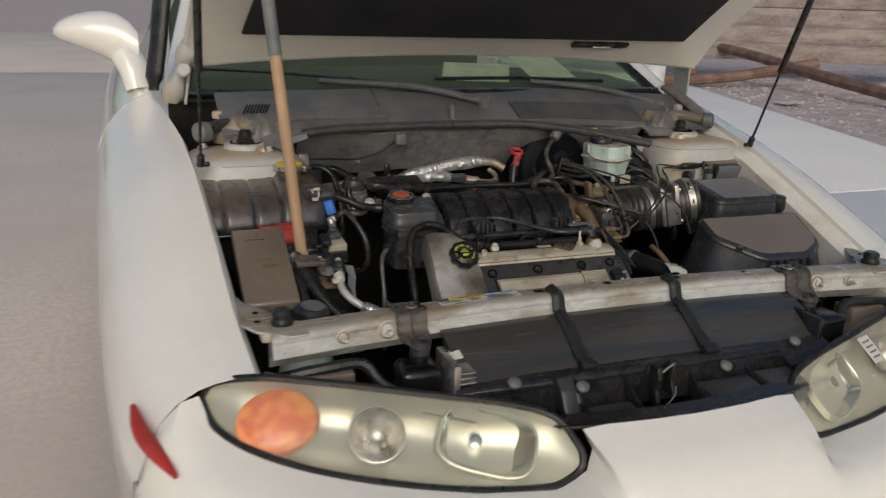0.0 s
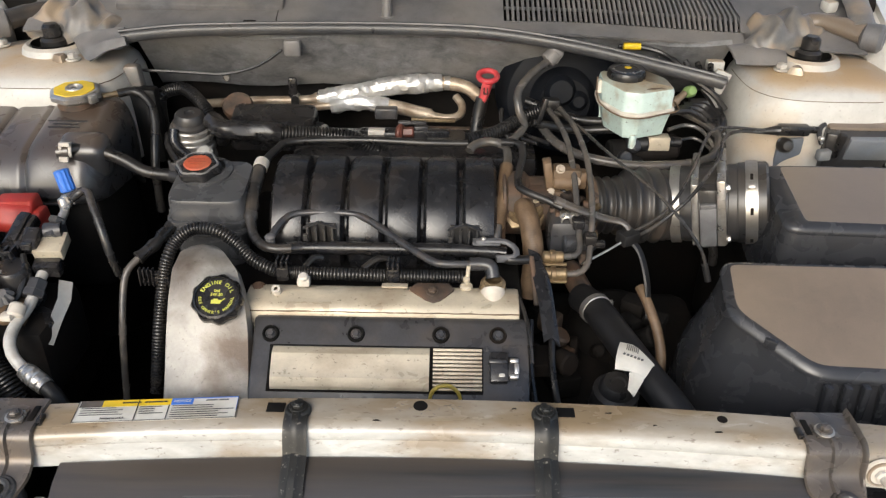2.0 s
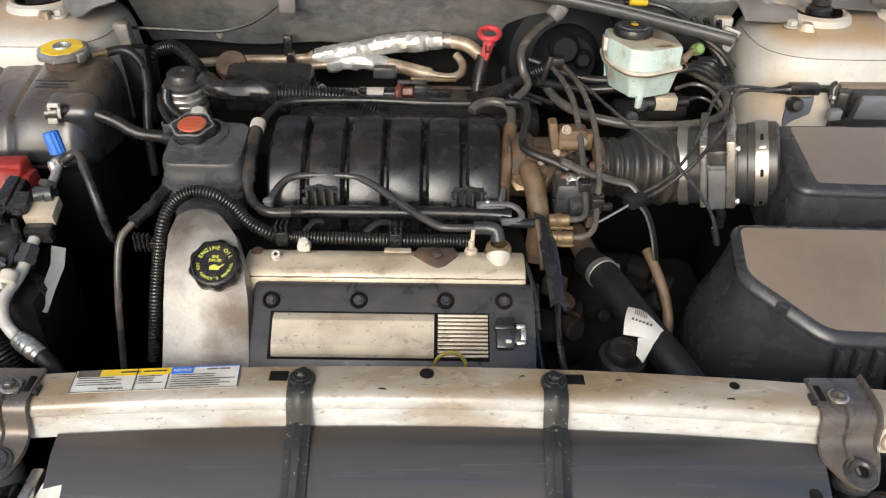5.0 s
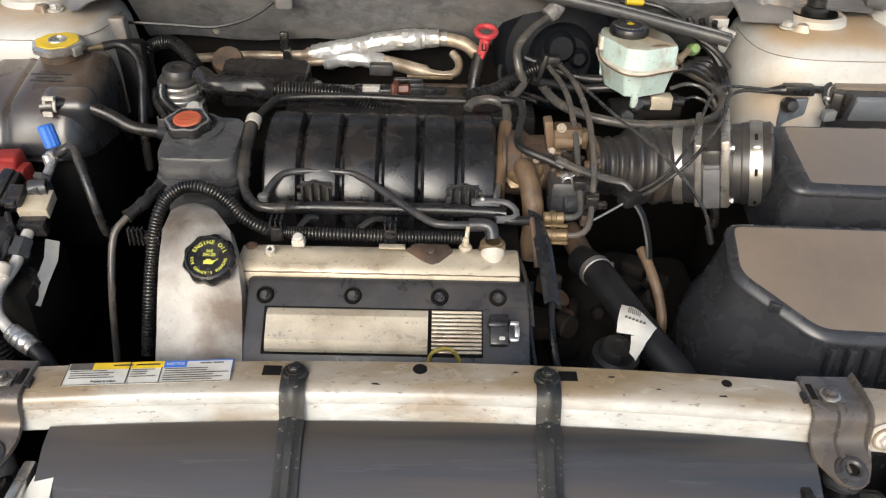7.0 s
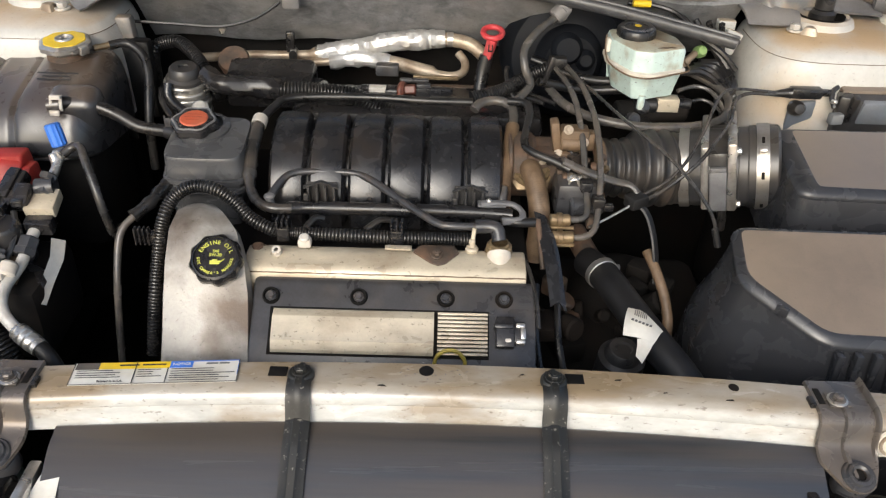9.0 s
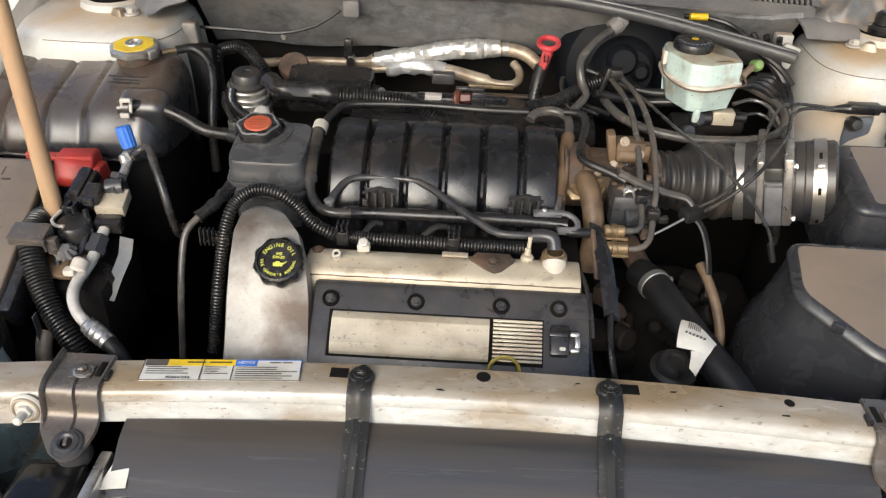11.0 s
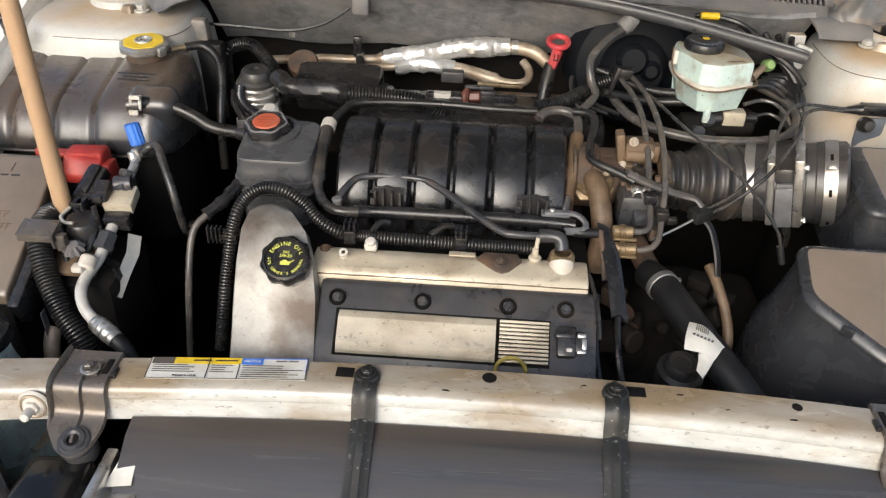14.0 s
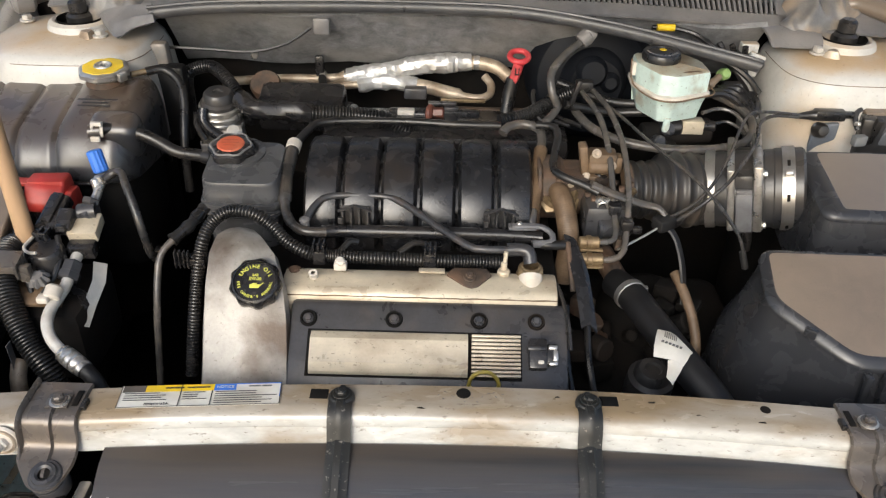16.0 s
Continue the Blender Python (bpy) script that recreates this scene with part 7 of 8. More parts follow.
for i in range(40):
    p = (rb.uniform(0.172, 0.255), rb.uniform(0.352, 0.42), rb.uniform(0.755, 0.822))
    bm = can(p, rb.uniform(0.004, 0.009), rb.uniform(0.008, 0.018), (rb.uniform(-1, 1), rb.uniform(-1, 0.2), rb.uniform(0, 1)), 0.001, 10) if i % 2 else box(p, (rb.uniform(0.008, 0.03), rb.uniform(0.006, 0.02), rb.uniform(0.006, 0.02)), 0.002, Matrix.Rotation(rb.uniform(0, 3), 4, "Z"))
    part("small_fitting", bm, (RUSTY, GUNMETAL, RUSTY, PLASTIC, BRASS)[i % 5], tb)

hose("egr_tube", [(0.062, 0.490, 0.846), (0.071, 0.500, 0.853), (0.096, 0.506, 0.856), (0.118, 0.497, 0.853), (0.123, 0.470, 0.846), (0.117, 0.430, 0.827), (0.103, 0.343, 0.787), (0.101, 0.325, 0.765)], 0.0078, CABLE, "grey metal tube bent down beside the manifold", "pipe", n=12)
hose("egr_sleeve", [(0.1205, 0.452, 0.838), (0.1155, 0.419, 0.823), (0.108, 0.375, 0.803), (0.1035, 0.346, 0.788)], 0.0108, TANHOSE, "tan fabric sleeve on a metal tube", "sleeve", n=14)
hose("vacuum_elbow", [(0.113, 0.475, 0.869), (0.138, 0.465, 0.871), (0.144, 0.445, 0.864), (0.134, 0.395, 0.841), (0.143, 0.372, 0.836), (0.177, 0.355, 0.829), (0.198, 0.345, 0.822)], 0.006, RUBBER, "black vacuum elbow hose")
hose("heat_hose", [(0.145, 0.395, 0.796), (0.146, 0.372, 0.803), (0.152, 0.350, 0.790), (0.157, 0.328, 0.765), (0.158, 0.315, 0.735), (0.154, 0.31, 0.69)], 0.0158, TANHOSE, "brown cloth-covered heat hose", "hose", ribs=0.003, depth=0.015, n=16)
hose("dark_elbow", [(0.10, 0.285, 0.773), (0.12, 0.278, 0.772), (0.15, 0.283, 0.77)], 0.007, RUBBER, "short black rubber elbow hose")
for nm, pts in (("inner", [(0.196, 0.575, 0.885), (0.206, 0.520, 0.885), (0.213, 0.470, 0.880), (0.217, 0.425, 0.865), (0.220, 0.383, 0.84), (0.222, 0.336, 0.80), (0.223, 0.307, 0.778), (0.215, 0.295, 0.771), (0.19, 0.292, 0.770)]),
                ("outer", [(0.214, 0.590, 0.885), (0.228, 0.520, 0.885), (0.237, 0.460, 0.875), (0.242, 0.409, 0.857), (0.243, 0.351, 0.822), (0.238, 0.307, 0.782), (0.231, 0.280, 0.762), (0.215, 0.271, 0.755), (0.19, 0.272, 0.754)])):
    hose("vapour_line", pts, 0.0048, CABLE, "grey plastic vapour line arching down to a brass fitting", "pipe", n=10)
vc = thing("line_clip", (0.228, 0.32, 0.79), "black clip holding two vapour lines", "clip")
part("upper", box((0.222, 0.335, 0.803), (0.018, 0.02, 0.016), 0.003), PLASTIC, vc)
part("lower", join(box((0.238, 0.312, 0.79), (0.018, 0.02, 0.016), 0.003), box((0.252, 0.305, 0.785), (0.014, 0.01, 0.01), 0.002)), PLASTIC, vc)
hose("cable_steel", [(0.30, 0.328, 0.785), (0.275, 0.315, 0.775), (0.245, 0.300, 0.765), (0.225, 0.29, 0.76)], 0.0018, BRIGHT, "bare bright steel cable end", "cable", n=6)
hose("throttle_cable", [(0.55, 0.535, 0.872), (0.489, 0.520, 0.882), (0.454, 0.498, 0.888), (0.430, 0.465, 0.882), (0.402, 0.410, 0.862), (0.374, 0.372, 0.832), (0.342, 0.350, 0.805), (0.298, 0.330, 0.788)], 0.0025, GREYHOSE, "thin grey throttle cable", "cable", n=8)
hose("cruise_cable", [(0.55, 0.535, 0.868), (0.502, 0.528, 0.872), (0.470, 0.496, 0.872), (0.450, 0.444, 0.862), (0.413, 0.387, 0.852), (0.386, 0.360, 0.832), (0.341, 0.342, 0.798), (0.298, 0.326, 0.780)], 0.0030, GREYHOSE, "grey cruise control cable", "cable", n=8)
hose("diagonal_cable", [(0.205, 0.600, 0.885), (0.243, 0.490, 0.884), (0.274, 0.416, 0.877), (0.324, 0.329, 0.862), (0.354, 0.280, 0.842), (0.385, 0.262, 0.803), (0.401, 0.258, 0.76)], 0.0025, GREYHOSE, "grey cable crossing down to the air box", "cable", n=8)
hose("cable_tip", [(0.394, 0.262, 0.78), (0.402, 0.257, 0.755)], 0.0048, RUBBER, "black rubber cable tip end", "cable end", n=8)
solo("cable_guide", join(box((0.297, 0.33, 0.783), (0.03, 0.024, 0.02), 0.004, Matrix.Rotation(radians(30), 4, "Z")), tube([(0.30, 0.33, 0.78), (0.315, 0.315, 0.765), (0.325, 0.29, 0.73), (0.33, 0.27, 0.68)], 0.0065, 8, flat=0.5)), MATTHOSE, "black cable guide bracket", "bracket")

hose("brake_hose", [(0.19, 0.590, 0.845), (0.205, 0.550, 0.84), (0.225, 0.522, 0.837), (0.258, 0.500, 0.833), (0.32, 0.487, 0.828), (0.382, 0.487, 0.828), (0.44, 0.503, 0.828), (0.473, 0.531, 0.833), (0.484, 0.570, 0.845), (0.465, 0.615, 0.855), (0.42, 0.650, 0.865)], 0.0078, CABLE, "grey rubber hose looping below the brake reservoir", n=12)
for i, (a, b) in enumerate((((0.36, 0.60, 0.862), (0.16, 0.63, 0.88)), ((0.33, 0.585, 0.85), (0.17, 0.58, 0.86)))):
    hose("booster_line", [a, ((a[0] + b[0]) / 2, a[1] + 0.01, a[2] - 0.008), b], 0.0075, RUBBER, "black line in front of the brake booster", "pipe")
hose("booster_hose", [(0.205, 0.655, 0.950), (0.165, 0.615, 0.932), (0.143, 0.586, 0.910), (0.147, 0.566, 0.88), (0.156, 0.566, 0.86), (0.130, 0.535, 0.842)], 0.0070, CABLE, "grey vacuum hose on the brake booster", n=12)
solo("booster_valve", join(box((0.208, 0.657, 0.955), (0.024, 0.024, 0.026), 0.005, Matrix.Rotation(radians(30), 4, "Y")), can((0.195, 0.65, 0.945), 0.014, 0.02, (0.7, 0.3, 0.6), 0.002, 14)), COWL, "grey check valve on the booster hose", "valve")
for k in range(3):
    hose("plug_lead", [(0.12 + 0.03 * k, 0.615, 0.87), (0.118 + 0.02 * k, 0.60, 0.86 - 0.01 * k), (0.13, 0.575 + 0.02 * k, 0.835), (0.16 + 0.02 * k, 0.56, 0.83)], 0.004, RUBBER, "thin black lead near the dipstick", "lead", n=8)
hose("tan_sleeve_harness", [(0.06, 0.555, 0.838), (0.11, 0.575, 0.845), (0.155, 0.60, 0.862), (0.195, 0.60, 0.88)], 0.0105, RUBBER, "dusty corrugated harness by the booster", "harness", ribs=0.005)
solo("harness_tie", join(box((0.20, 0.59, 0.89), (0.03, 0.02, 0.02), 0.004), box((0.185, 0.58, 0.88), (0.008, 0.012, 0.05), 0.002, Matrix.Rotation(radians(15), 4, "Y"))), RUBBER, "black plastic harness tie clip", "tie")

# brake booster and reservoir
bb = thing("brake_booster", (0.23, 0.74, 0.85), "large dusty black brake booster drum", "brake booster")
part("drum", lathe([(0, 0.085), (0.045, 0.085), (0.055, 0.075), (0.06, 0.05), (0.10, 0.042), (0.118, 0.02), (0.12, -0.03)], (0.235, 0.755, 0.85), (0, -1, 0.12), 40), BOOSTER, bb)
part("boss", lathe([(0, 0.02), (0.02, 0.02), (0.026, 0.012), (0.028, 0)], (0.225, 0.672, 0.885), (0, -1, 0.2), 24), BOOSTER, bb)
part("grommet", lathe([(0, 0.012), (0.01, 0.012), (0.016, 0.005), (0.018, 0)], (0.258, 0.665, 0.868), (0, -1, 0.2), 18), BOOSTER, bb)
def dense(pts, r=0.018, k=5):
    """Rounds the corners of an outline of (x, y, z) and splits its long edges."""
    out = []
    n = len(pts)
    for i in range(n):
        a, b, c = Vector(pts[i - 1]), Vector(pts[i]), Vector(pts[(i + 1) % n])
        p, q = b + (a - b).normalized() * r, b + (c - b).normalized() * r
        for j in range(k):
            t = j / (k - 1)
            out.append(p * (1 - t) ** 2 + b * 2 * t * (1 - t) + q * t * t)
        e = c + (b - c).normalized() * r
        for j in range(1, 6):
            out.append(q.lerp(e, j / 6))
    return out


def grown(ring, d, dz, lean=0.0):
    """A ring moved outwards by d and up by dz; lean is its slope along y."""
    n = len(ring)
    out = []
    for i in range(n):
        e = ring[(i + 1) % n] - ring[i - 1]
        o = Vector((e.y, -e.x, 0)).normalized() * d
        out.append(ring[i] + o + Vector((0, 0, dz + lean * o.y)))
    return out


mc = thing("brake_fluid_reservoir", (0.335, 0.58, 0.83), "milky white brake fluid reservoir with a black cap", "reservoir")


RO = dense([(0.337 + x, 0.582 + y, 0) for x, y in ((-0.056, 0.05), (-0.058, 0), (-0.03, -0.055), (0, -0.062), (0.060, -0.035), (0.057, 0.015), (0.03, 0.055))], 0.007)


def res_ring(d, z):
    return grown(RO, d, z)


part("body", loft([res_ring(-0.018, 0.840), res_ring(-0.013, 0.843), res_ring(-0.005, 0.876), res_ring(-0.002, 0.884)], True, True), RES, mc)
part("weld_rim", loft([res_ring(-0.002, 0.883), res_ring(0.0024, 0.8845), res_ring(0.0024, 0.8895), res_ring(-0.002, 0.891)], True, True), SPLICE, mc, "cream welded seam")
part("upper_body", loft([res_ring(-0.003, 0.890), res_ring(-0.002, 0.918), res_ring(-0.004, 0.924), res_ring(-0.009, 0.927)], True, True), RES, mc)
part("bail_wire", tube([(0.276, 0.60, 0.925), (0.275, 0.585, 0.90), (0.281, 0.56, 0.890), (0.304, 0.524, 0.886), (0.336, 0.517, 0.885), (0.372, 0.532, 0.886), (0.404, 0.546, 0.889), (0.403, 0.575, 0.893)], 0.0014, 6, 0.006), TANHOSE, mc, "thin rusty wire bail")
part("stain", slab([(0, 0), (0.014, 0.002), (0.022, 0.005), (0.030, 0.004), (0.026, 0.009), (0.012, 0.007)], 0.0006, 0, Matrix.Translation((0.345, 0.535, 0.9275))), TANHOSE, mc)
part("cap", join(lathe([(0.030, 0), (0.0315, 0.003), (0.0315, 0.010), (0.029, 0.0145), (0.02, 0.015), (0.019, 0.0135), (0, 0.0135)], (0.322, 0.596, 0.926), (0, -0.05, 1), 48, 16, 0.012)), RUBBER, mc, "round black screw cap")
part("cap_mark", lathe([(0, 0.0152), (0.006, 0.0150)], (0.325, 0.603, 0.926), (0, -0.05, 1), 16), YELLOW, mc)
part("cap_print", join(*[box((0.322 + 0.024 * math.cos(radians(a)), 0.596 + 0.024 * math.sin(radians(a)), 0.9418), (0.004, 0.0035, 0.0008), 0) for a in range(190, 350, 16)]), COWL, mc)
part("tag", box((0.279, 0.592, 0.912), (0.006, 0.01, 0.022), 0.001), PAPER, mc)
part("spigot", can((0.333, 0.535, 0.826), 0.006, 0.024, (0, 0, 1), 0.001), RES, mc)
part("side_spout", join(tube([(0.393, 0.575, 0.885), (0.41, 0.585, 0.892)], 0.008, 10), tube([(0.41, 0.585, 0.892), (0.425, 0.60, 0.898)], 0.006, 10)), PIPE, mc)
part("master_cylinder", join(can((0.30, 0.56, 0.805), 0.022, 0.12, (0.85, 0.1, 0.05), 0.004), can((0.335, 0.535, 0.80), 0.018, 0.03, (0.3, -0.6, -0.3), 0.003)), DARK, mc)
part("sensor", can((0.327, 0.556, 0.824), 0.014, 0.038, (1, 0, 0), 0.003), RUBBER, mc, "dark round pressure sensor")
part("sensor_plug", can((0.400, 0.560, 0.826), 0.009, 0.022, (1, 0, 0), 0.002), RUBBER, mc)
part("sensor_block", box((0.382, 0.558, 0.827), (0.036, 0.024, 0.023), 0.002), SATIN, mc, "tarnished brass sensor block")
part("underside_fitting", join(can((0.335, 0.545, 0.822), 0.011, 0.016, (0.4, -0.5, 0.5), 0.004), can((0.318, 0.53, 0.81), 0.011, 0.02, (0.2, -0.8, 0.3), 0.003)), GUNMETAL, mc)
part("sensor_wire", tube([(0.42, 0.566, 0.828), (0.445, 0.57, 0.83), (0.462, 0.555, 0.825), (0.475, 0.53, 0.815)], 0.003, 8), GREYHOSE, mc)
mc.location.z += 0.011
solo("green_plug", join(lathe([(0, 0.016), (0.007, 0.015), (0.0105, 0.009), (0.0105, -0.004)], (0.446, 0.645, 0.896), (0.15, -0.8, 0.45), 20)), GREEN, "pale green round connector plug", "plug")
hose("brake_pipe", [(0.40, 0.572, 0.855), (0.43, 0.585, 0.858), (0.455, 0.575, 0.855), (0.47, 0.545, 0.84), (0.472, 0.51, 0.82)], 0.0035, CABLE, "thin steel brake pipe", "pipe", n=8)
for k in range(4):
    hose("dark_line", [(0.405 + 0.015 * k, 0.60 + 0.015 * k, 0.875), (0.445 + 0.015 * k, 0.615 + 0.01 * k, 0.872), (0.475 + 0.008 * k, 0.60, 0.855), (0.485, 0.555 + 0.01 * k, 0.83), (0.49, 0.53, 0.78)], 0.006 + 0.001 * k, RUBBER, "black line beside the strut tower", "pipe", n=8)
hose("yellow_sleeve_wire", [(0.325, 0.70, 0.958), (0.36, 0.70, 0.957), (0.40, 0.69, 0.95), (0.43, 0.665, 0.935), (0.46, 0.65, 0.92)], 0.0042, RUBBER, "black wire with a yellow sleeve below the cowl", "wire", n=8)
solo("yellow_sleeve", tube([(0.332, 0.692, 0.9605), (0.362, 0.692, 0.9605)], 0.0062, 10), YELLOW, "bright yellow sleeve on a wire", "sleeve")
for k in range(5):
    hose("cowl_wire", [(0.40 + 0.02 * k, 0.70 - 0.01 * k, 0.94), (0.43 + 0.015 * k, 0.67, 0.925 - 0.006 * k), (0.48 + 0.005 * k, 0.64, 0.90 - 0.012 * k), (0.51, 0.63 - 0.01 * k, 0.87 - 0.02 * k)], 0.0055, RUBBER, "black wire near the strut tower", "wire", n=8)
solo("tan_bracket", join(box((0.497, 0.69, 0.93), (0.03, 0.02, 0.018), 0.003), box((0.505, 0.675, 0.905), (0.03, 0.01, 0.04), 0.003, Matrix.Rotation(radians(20), 4, "Y"))), TAN_WHITE, "small tan bracket beside the strut tower", "bracket")

# ---- intake duct, air meter and air filter box ----
duct = thing("intake_duct", (0.3, 0.43, 0.75), "black ribbed rubber intake duct", "duct")
prof = []
for i in range(91):
    x = 0.150 * i / 90
    k = min(1, max(0, (x - 0.040) / 0.035))
    rib = 0.5 + 0.5 * math.cos(2 * math.pi * x / (0.0155 if x < 0.062 else 0.022))
    prof.append((0.0415 + 0.0150 * k * k * (3 - 2 * k) + 0.0052 * rib ** 1.6 * (1 if x < 0.128 else 0), x))
part("bellows", lathe(prof, (0.252, 0.436, 0.779), (0.144, 0.022, -0.008), 44), DUCTGREY, duct)
part("strap", tube([(0.186, 0.352, 0.833), (0.205, 0.351, 0.8245), (0.222, 0.350, 0.8175), (0.263, 0.350, 0.804), (0.290, 0.346, 0.799), (0.300, 0.338, 0.790)], lambda t: 0.0105 - 0.003 * t, 10, 0.008, flat=0.6), CABLE, duct, "grey rubber hose sleeve")
maf = thing("air_flow_meter", (0.43, 0.43, 0.78), "bright metal air flow meter with clamps and a grey plug", "air meter")
# the meter leans up towards the filter box and turns to the front
mx = Vector((0.943, -0.270, 0.191)).normalized()
my = Vector((0, 0, 1)).cross(mx).normalized()
mz = mx.cross(my)
MAF = Matrix.Translation((0.4990, 0.4285, 0.7935)) @ Matrix((mx, my, mz)).transposed().to_4x4()


def on_meter(bm):
    bm.transform(MAF)
    return bm


def meter_ring(rows):
    return on_meter(lathe([(r, h) for h, r in rows], (0, 0, 0), (1, 0, 0), 48))


part("front_clamp", meter_ring([(-0.112, 0.058), (-0.112, 0.0622), (-0.097, 0.0622), (-0.097, 0.058)]), BRIGHT, maf, "bright band clamp")
part("barrel", meter_ring([(-0.098, 0.0585), (-0.09, 0.0605), (-0.01, 0.0605), (-0.005, 0.058)]), SMOKE, maf)
part("front_plate", on_meter(box((-0.0735, 0, 0.010), (0.011, 0.126, 0.106), 0.003)), ALU, maf, "square bright flange plate")
part("rear_plate", on_meter(box((-0.0345, 0, 0.012), (0.0135, 0.130, 0.112), 0.003)), ALU, maf, "square bright flange plate")
part("housing", on_meter(box((-0.054, 0, -0.002), (0.032, 0.112, 0.104), 0.008)), SMOKE, maf)
plug = part("plug", on_meter(join(box((-0.054, -0.060, -0.010), (0.025, 0.014, 0.066), 0.002), box((-0.054, -0.062, 0.026), (0.022, 0.008, 0.006), 0.001))), COWL, maf, "dusty grey plug block")
part("plug_lead", on_meter(tube([(-0.050, -0.058, -0.04), (-0.048, -0.056, -0.058), (-0.05, -0.045, -0.085)], 0.007, 10)), RUBBER, plug)
for y, z in ((-0.055, 0.052), (-0.055, -0.036), (0.0, 0.056)):
    part("bolt", on_meter(hexbolt((-0.028, y, z), 0.005, (1, 0, 0))), ALU, maf)
part("sleeve", meter_ring([(-0.028, 0.058), (-0.024, 0.0618), (-0.012, 0.0618), (-0.010, 0.0635), (-0.004, 0.0635), (0.03, 0.0640), (0.034, 0.060)]), SMOKE, maf)
clamp = part("rear_clamp", meter_ring([(0.0, 0.063), (0.0, 0.0662), (0.018, 0.0662), (0.018, 0.063)]), BRIGHT, maf, "bright slotted band clamp")
for a in (62, 14, -38):
    part("slot", on_meter(box((0.009, -0.0664 * math.cos(radians(a)), 0.0664 * math.sin(radians(a))), (0.0045, 0.0016, 0.011), 0.0006, Matrix.Rotation(radians(-a), 4, "X"))), DARK, clamp)
part("clamp_screw", on_meter(join(box((0.009, -0.050, 0.050), (0.012, 0.018, 0.009), 0.002, Matrix.Rotation(radians(-45), 4, "X")))), ALU, maf)

ab = thing("air_filter_box", (0.58, 0.27, 0.6), "dusty black plastic air filter box in two stepped parts", "air filter box")


SMOOTH = mat("smooth_black_plastic", (0.030, 0.031, 0.035), 0.24, 0.0, (0.038, 0.036, 0.034), 0.2, 0.1, (9, 400), 0.06, settle=0.08)


def lid(outline, lean, wall, shoulder=0.0):
    """A lid's dusty top, its smooth rounded rim and the wall below."""
    edge_x = min(p.x for p in outline)

    def r(d, dz):
        out = grown(outline, d, dz, lean)
        if d < -0.006:
            out = [p + Vector((shoulder * max(0.0, 1 - (p.x - edge_x) / 0.06), 0, 0)) for p in out]
        return out

    part("lid_top", loft([r(-0.0125, -0.006), r(-0.0105, -0.0003)], True, True), DUSTY, ab, "dusty flat lid top")
    part("lid_rim", loft([r(-0.0120, -0.004), r(-0.0105, -0.0003), r(-0.0085, -0.0002), r(-0.005, -0.0022), r(-0.0015, -0.0050), r(0.0, -0.0068), r(0.0012, -0.0088), r(0.0016, -0.011), r(0.0015, -0.014)], True), SMOOTH, ab, "smooth black rounded rim")
    part("wall", loft([r(0.0015, -0.0135), r(-0.0005, -0.016), r(0.002, -0.03)] + [r(*w) for w in wall], True), SMOOTH, ab)


F = dense([(0.407, 0.243, 0.803), (0.401, 0.158, 0.772), (0.492, 0.077, 0.7385), (0.628, 0.071, 0.737), (0.700, 0.115, 0.7535), (0.722, 0.240, 0.802)], 0.022)
lid(F, 0.37, [(0.012, -0.07), (0.034, -0.13), (0.045, -0.22)])
for i in range(6):
    part("rib", box((0.508 + 0.0235 * i, 0.0665, 0.696), (0.010, 0.014, 0.062), 0.003), SMOOTH, ab)
part("notch", box((0.446, 0.117, 0.7515), (0.016, 0.008, 0.014), 0.002, Matrix.Rotation(radians(-41), 4, "Z")), SMOOTH, ab)
part("front_base", box((0.575, 0.175, 0.56), (0.30, 0.15, 0.12), 0.03), PLASTIC, ab)
G = dense([(0.519, 0.452, 0.852), (0.510, 0.292, 0.830), (0.70, 0.280, 0.832), (0.72, 0.445, 0.856)], 0.022)
lid(G, 0.135, [(0.004, -0.06), (0.010, -0.13)], 0.022)
part("inlet_collar", lathe([(0.057, -0.004), (0.0605, 0.0), (0.0605, 0.006), (0.057, 0.014), (0.050, 0.022), (0.047, 0.04)], (0.512, 0.425, 0.792), (0.943, -0.27, 0.19), 40), SMOOTH, ab)
part("side_tab", box((0.735, 0.33, 0.80), (0.05, 0.06, 0.05), 0.015, Matrix.Rotation(radians(25), 4, "Z")), RUBBER, ab)

for s in (-1, 1):
    line = []
    for d in range(172, 290, 6):
        c, e = math.cos(radians(d)), math.sin(radians(d))
        line.append((s * (0.675 + abs(c) ** 0.6 * math.copysign(0.1395, c)), 0.675 - abs(e) ** 0.6 * math.copysign(0.1215, -e), 0.9155))
    solo("tower_seam", tube(line, 0.0006, 6, 0.008), TANHOSE, "dark drip line round the strut tower's shoulder", "drip line", "drip lines")
rel = thing("relay_box", (0.68, 0.54, 0.8), "grey relay box with a cable connector beside the strut tower", "relay box")
part("case", box((0.708, 0.552, 0.835), (0.115, 0.058, 0.085), 0.006, Matrix.Rotation(radians(14), 4, "X")), SMOKE, rel)
part("lid", box((0.712, 0.563, 0.880), (0.118, 0.058, 0.010), 0.004, Matrix.Rotation(radians(10), 4, "X")), DUSTY, rel, "dusty tan lid")
part("front_panel", box((0.722, 0.522, 0.848), (0.082, 0.012, 0.046), 0.004, Matrix.Rotation(radians(20), 4, "X")), SLATE, rel, "blue-grey front panel")
part("end_cap", box((0.768, 0.55, 0.84), (0.024, 0.062, 0.07), 0.008, Matrix.Rotation(radians(14), 4, "X")), RUBBER, rel)
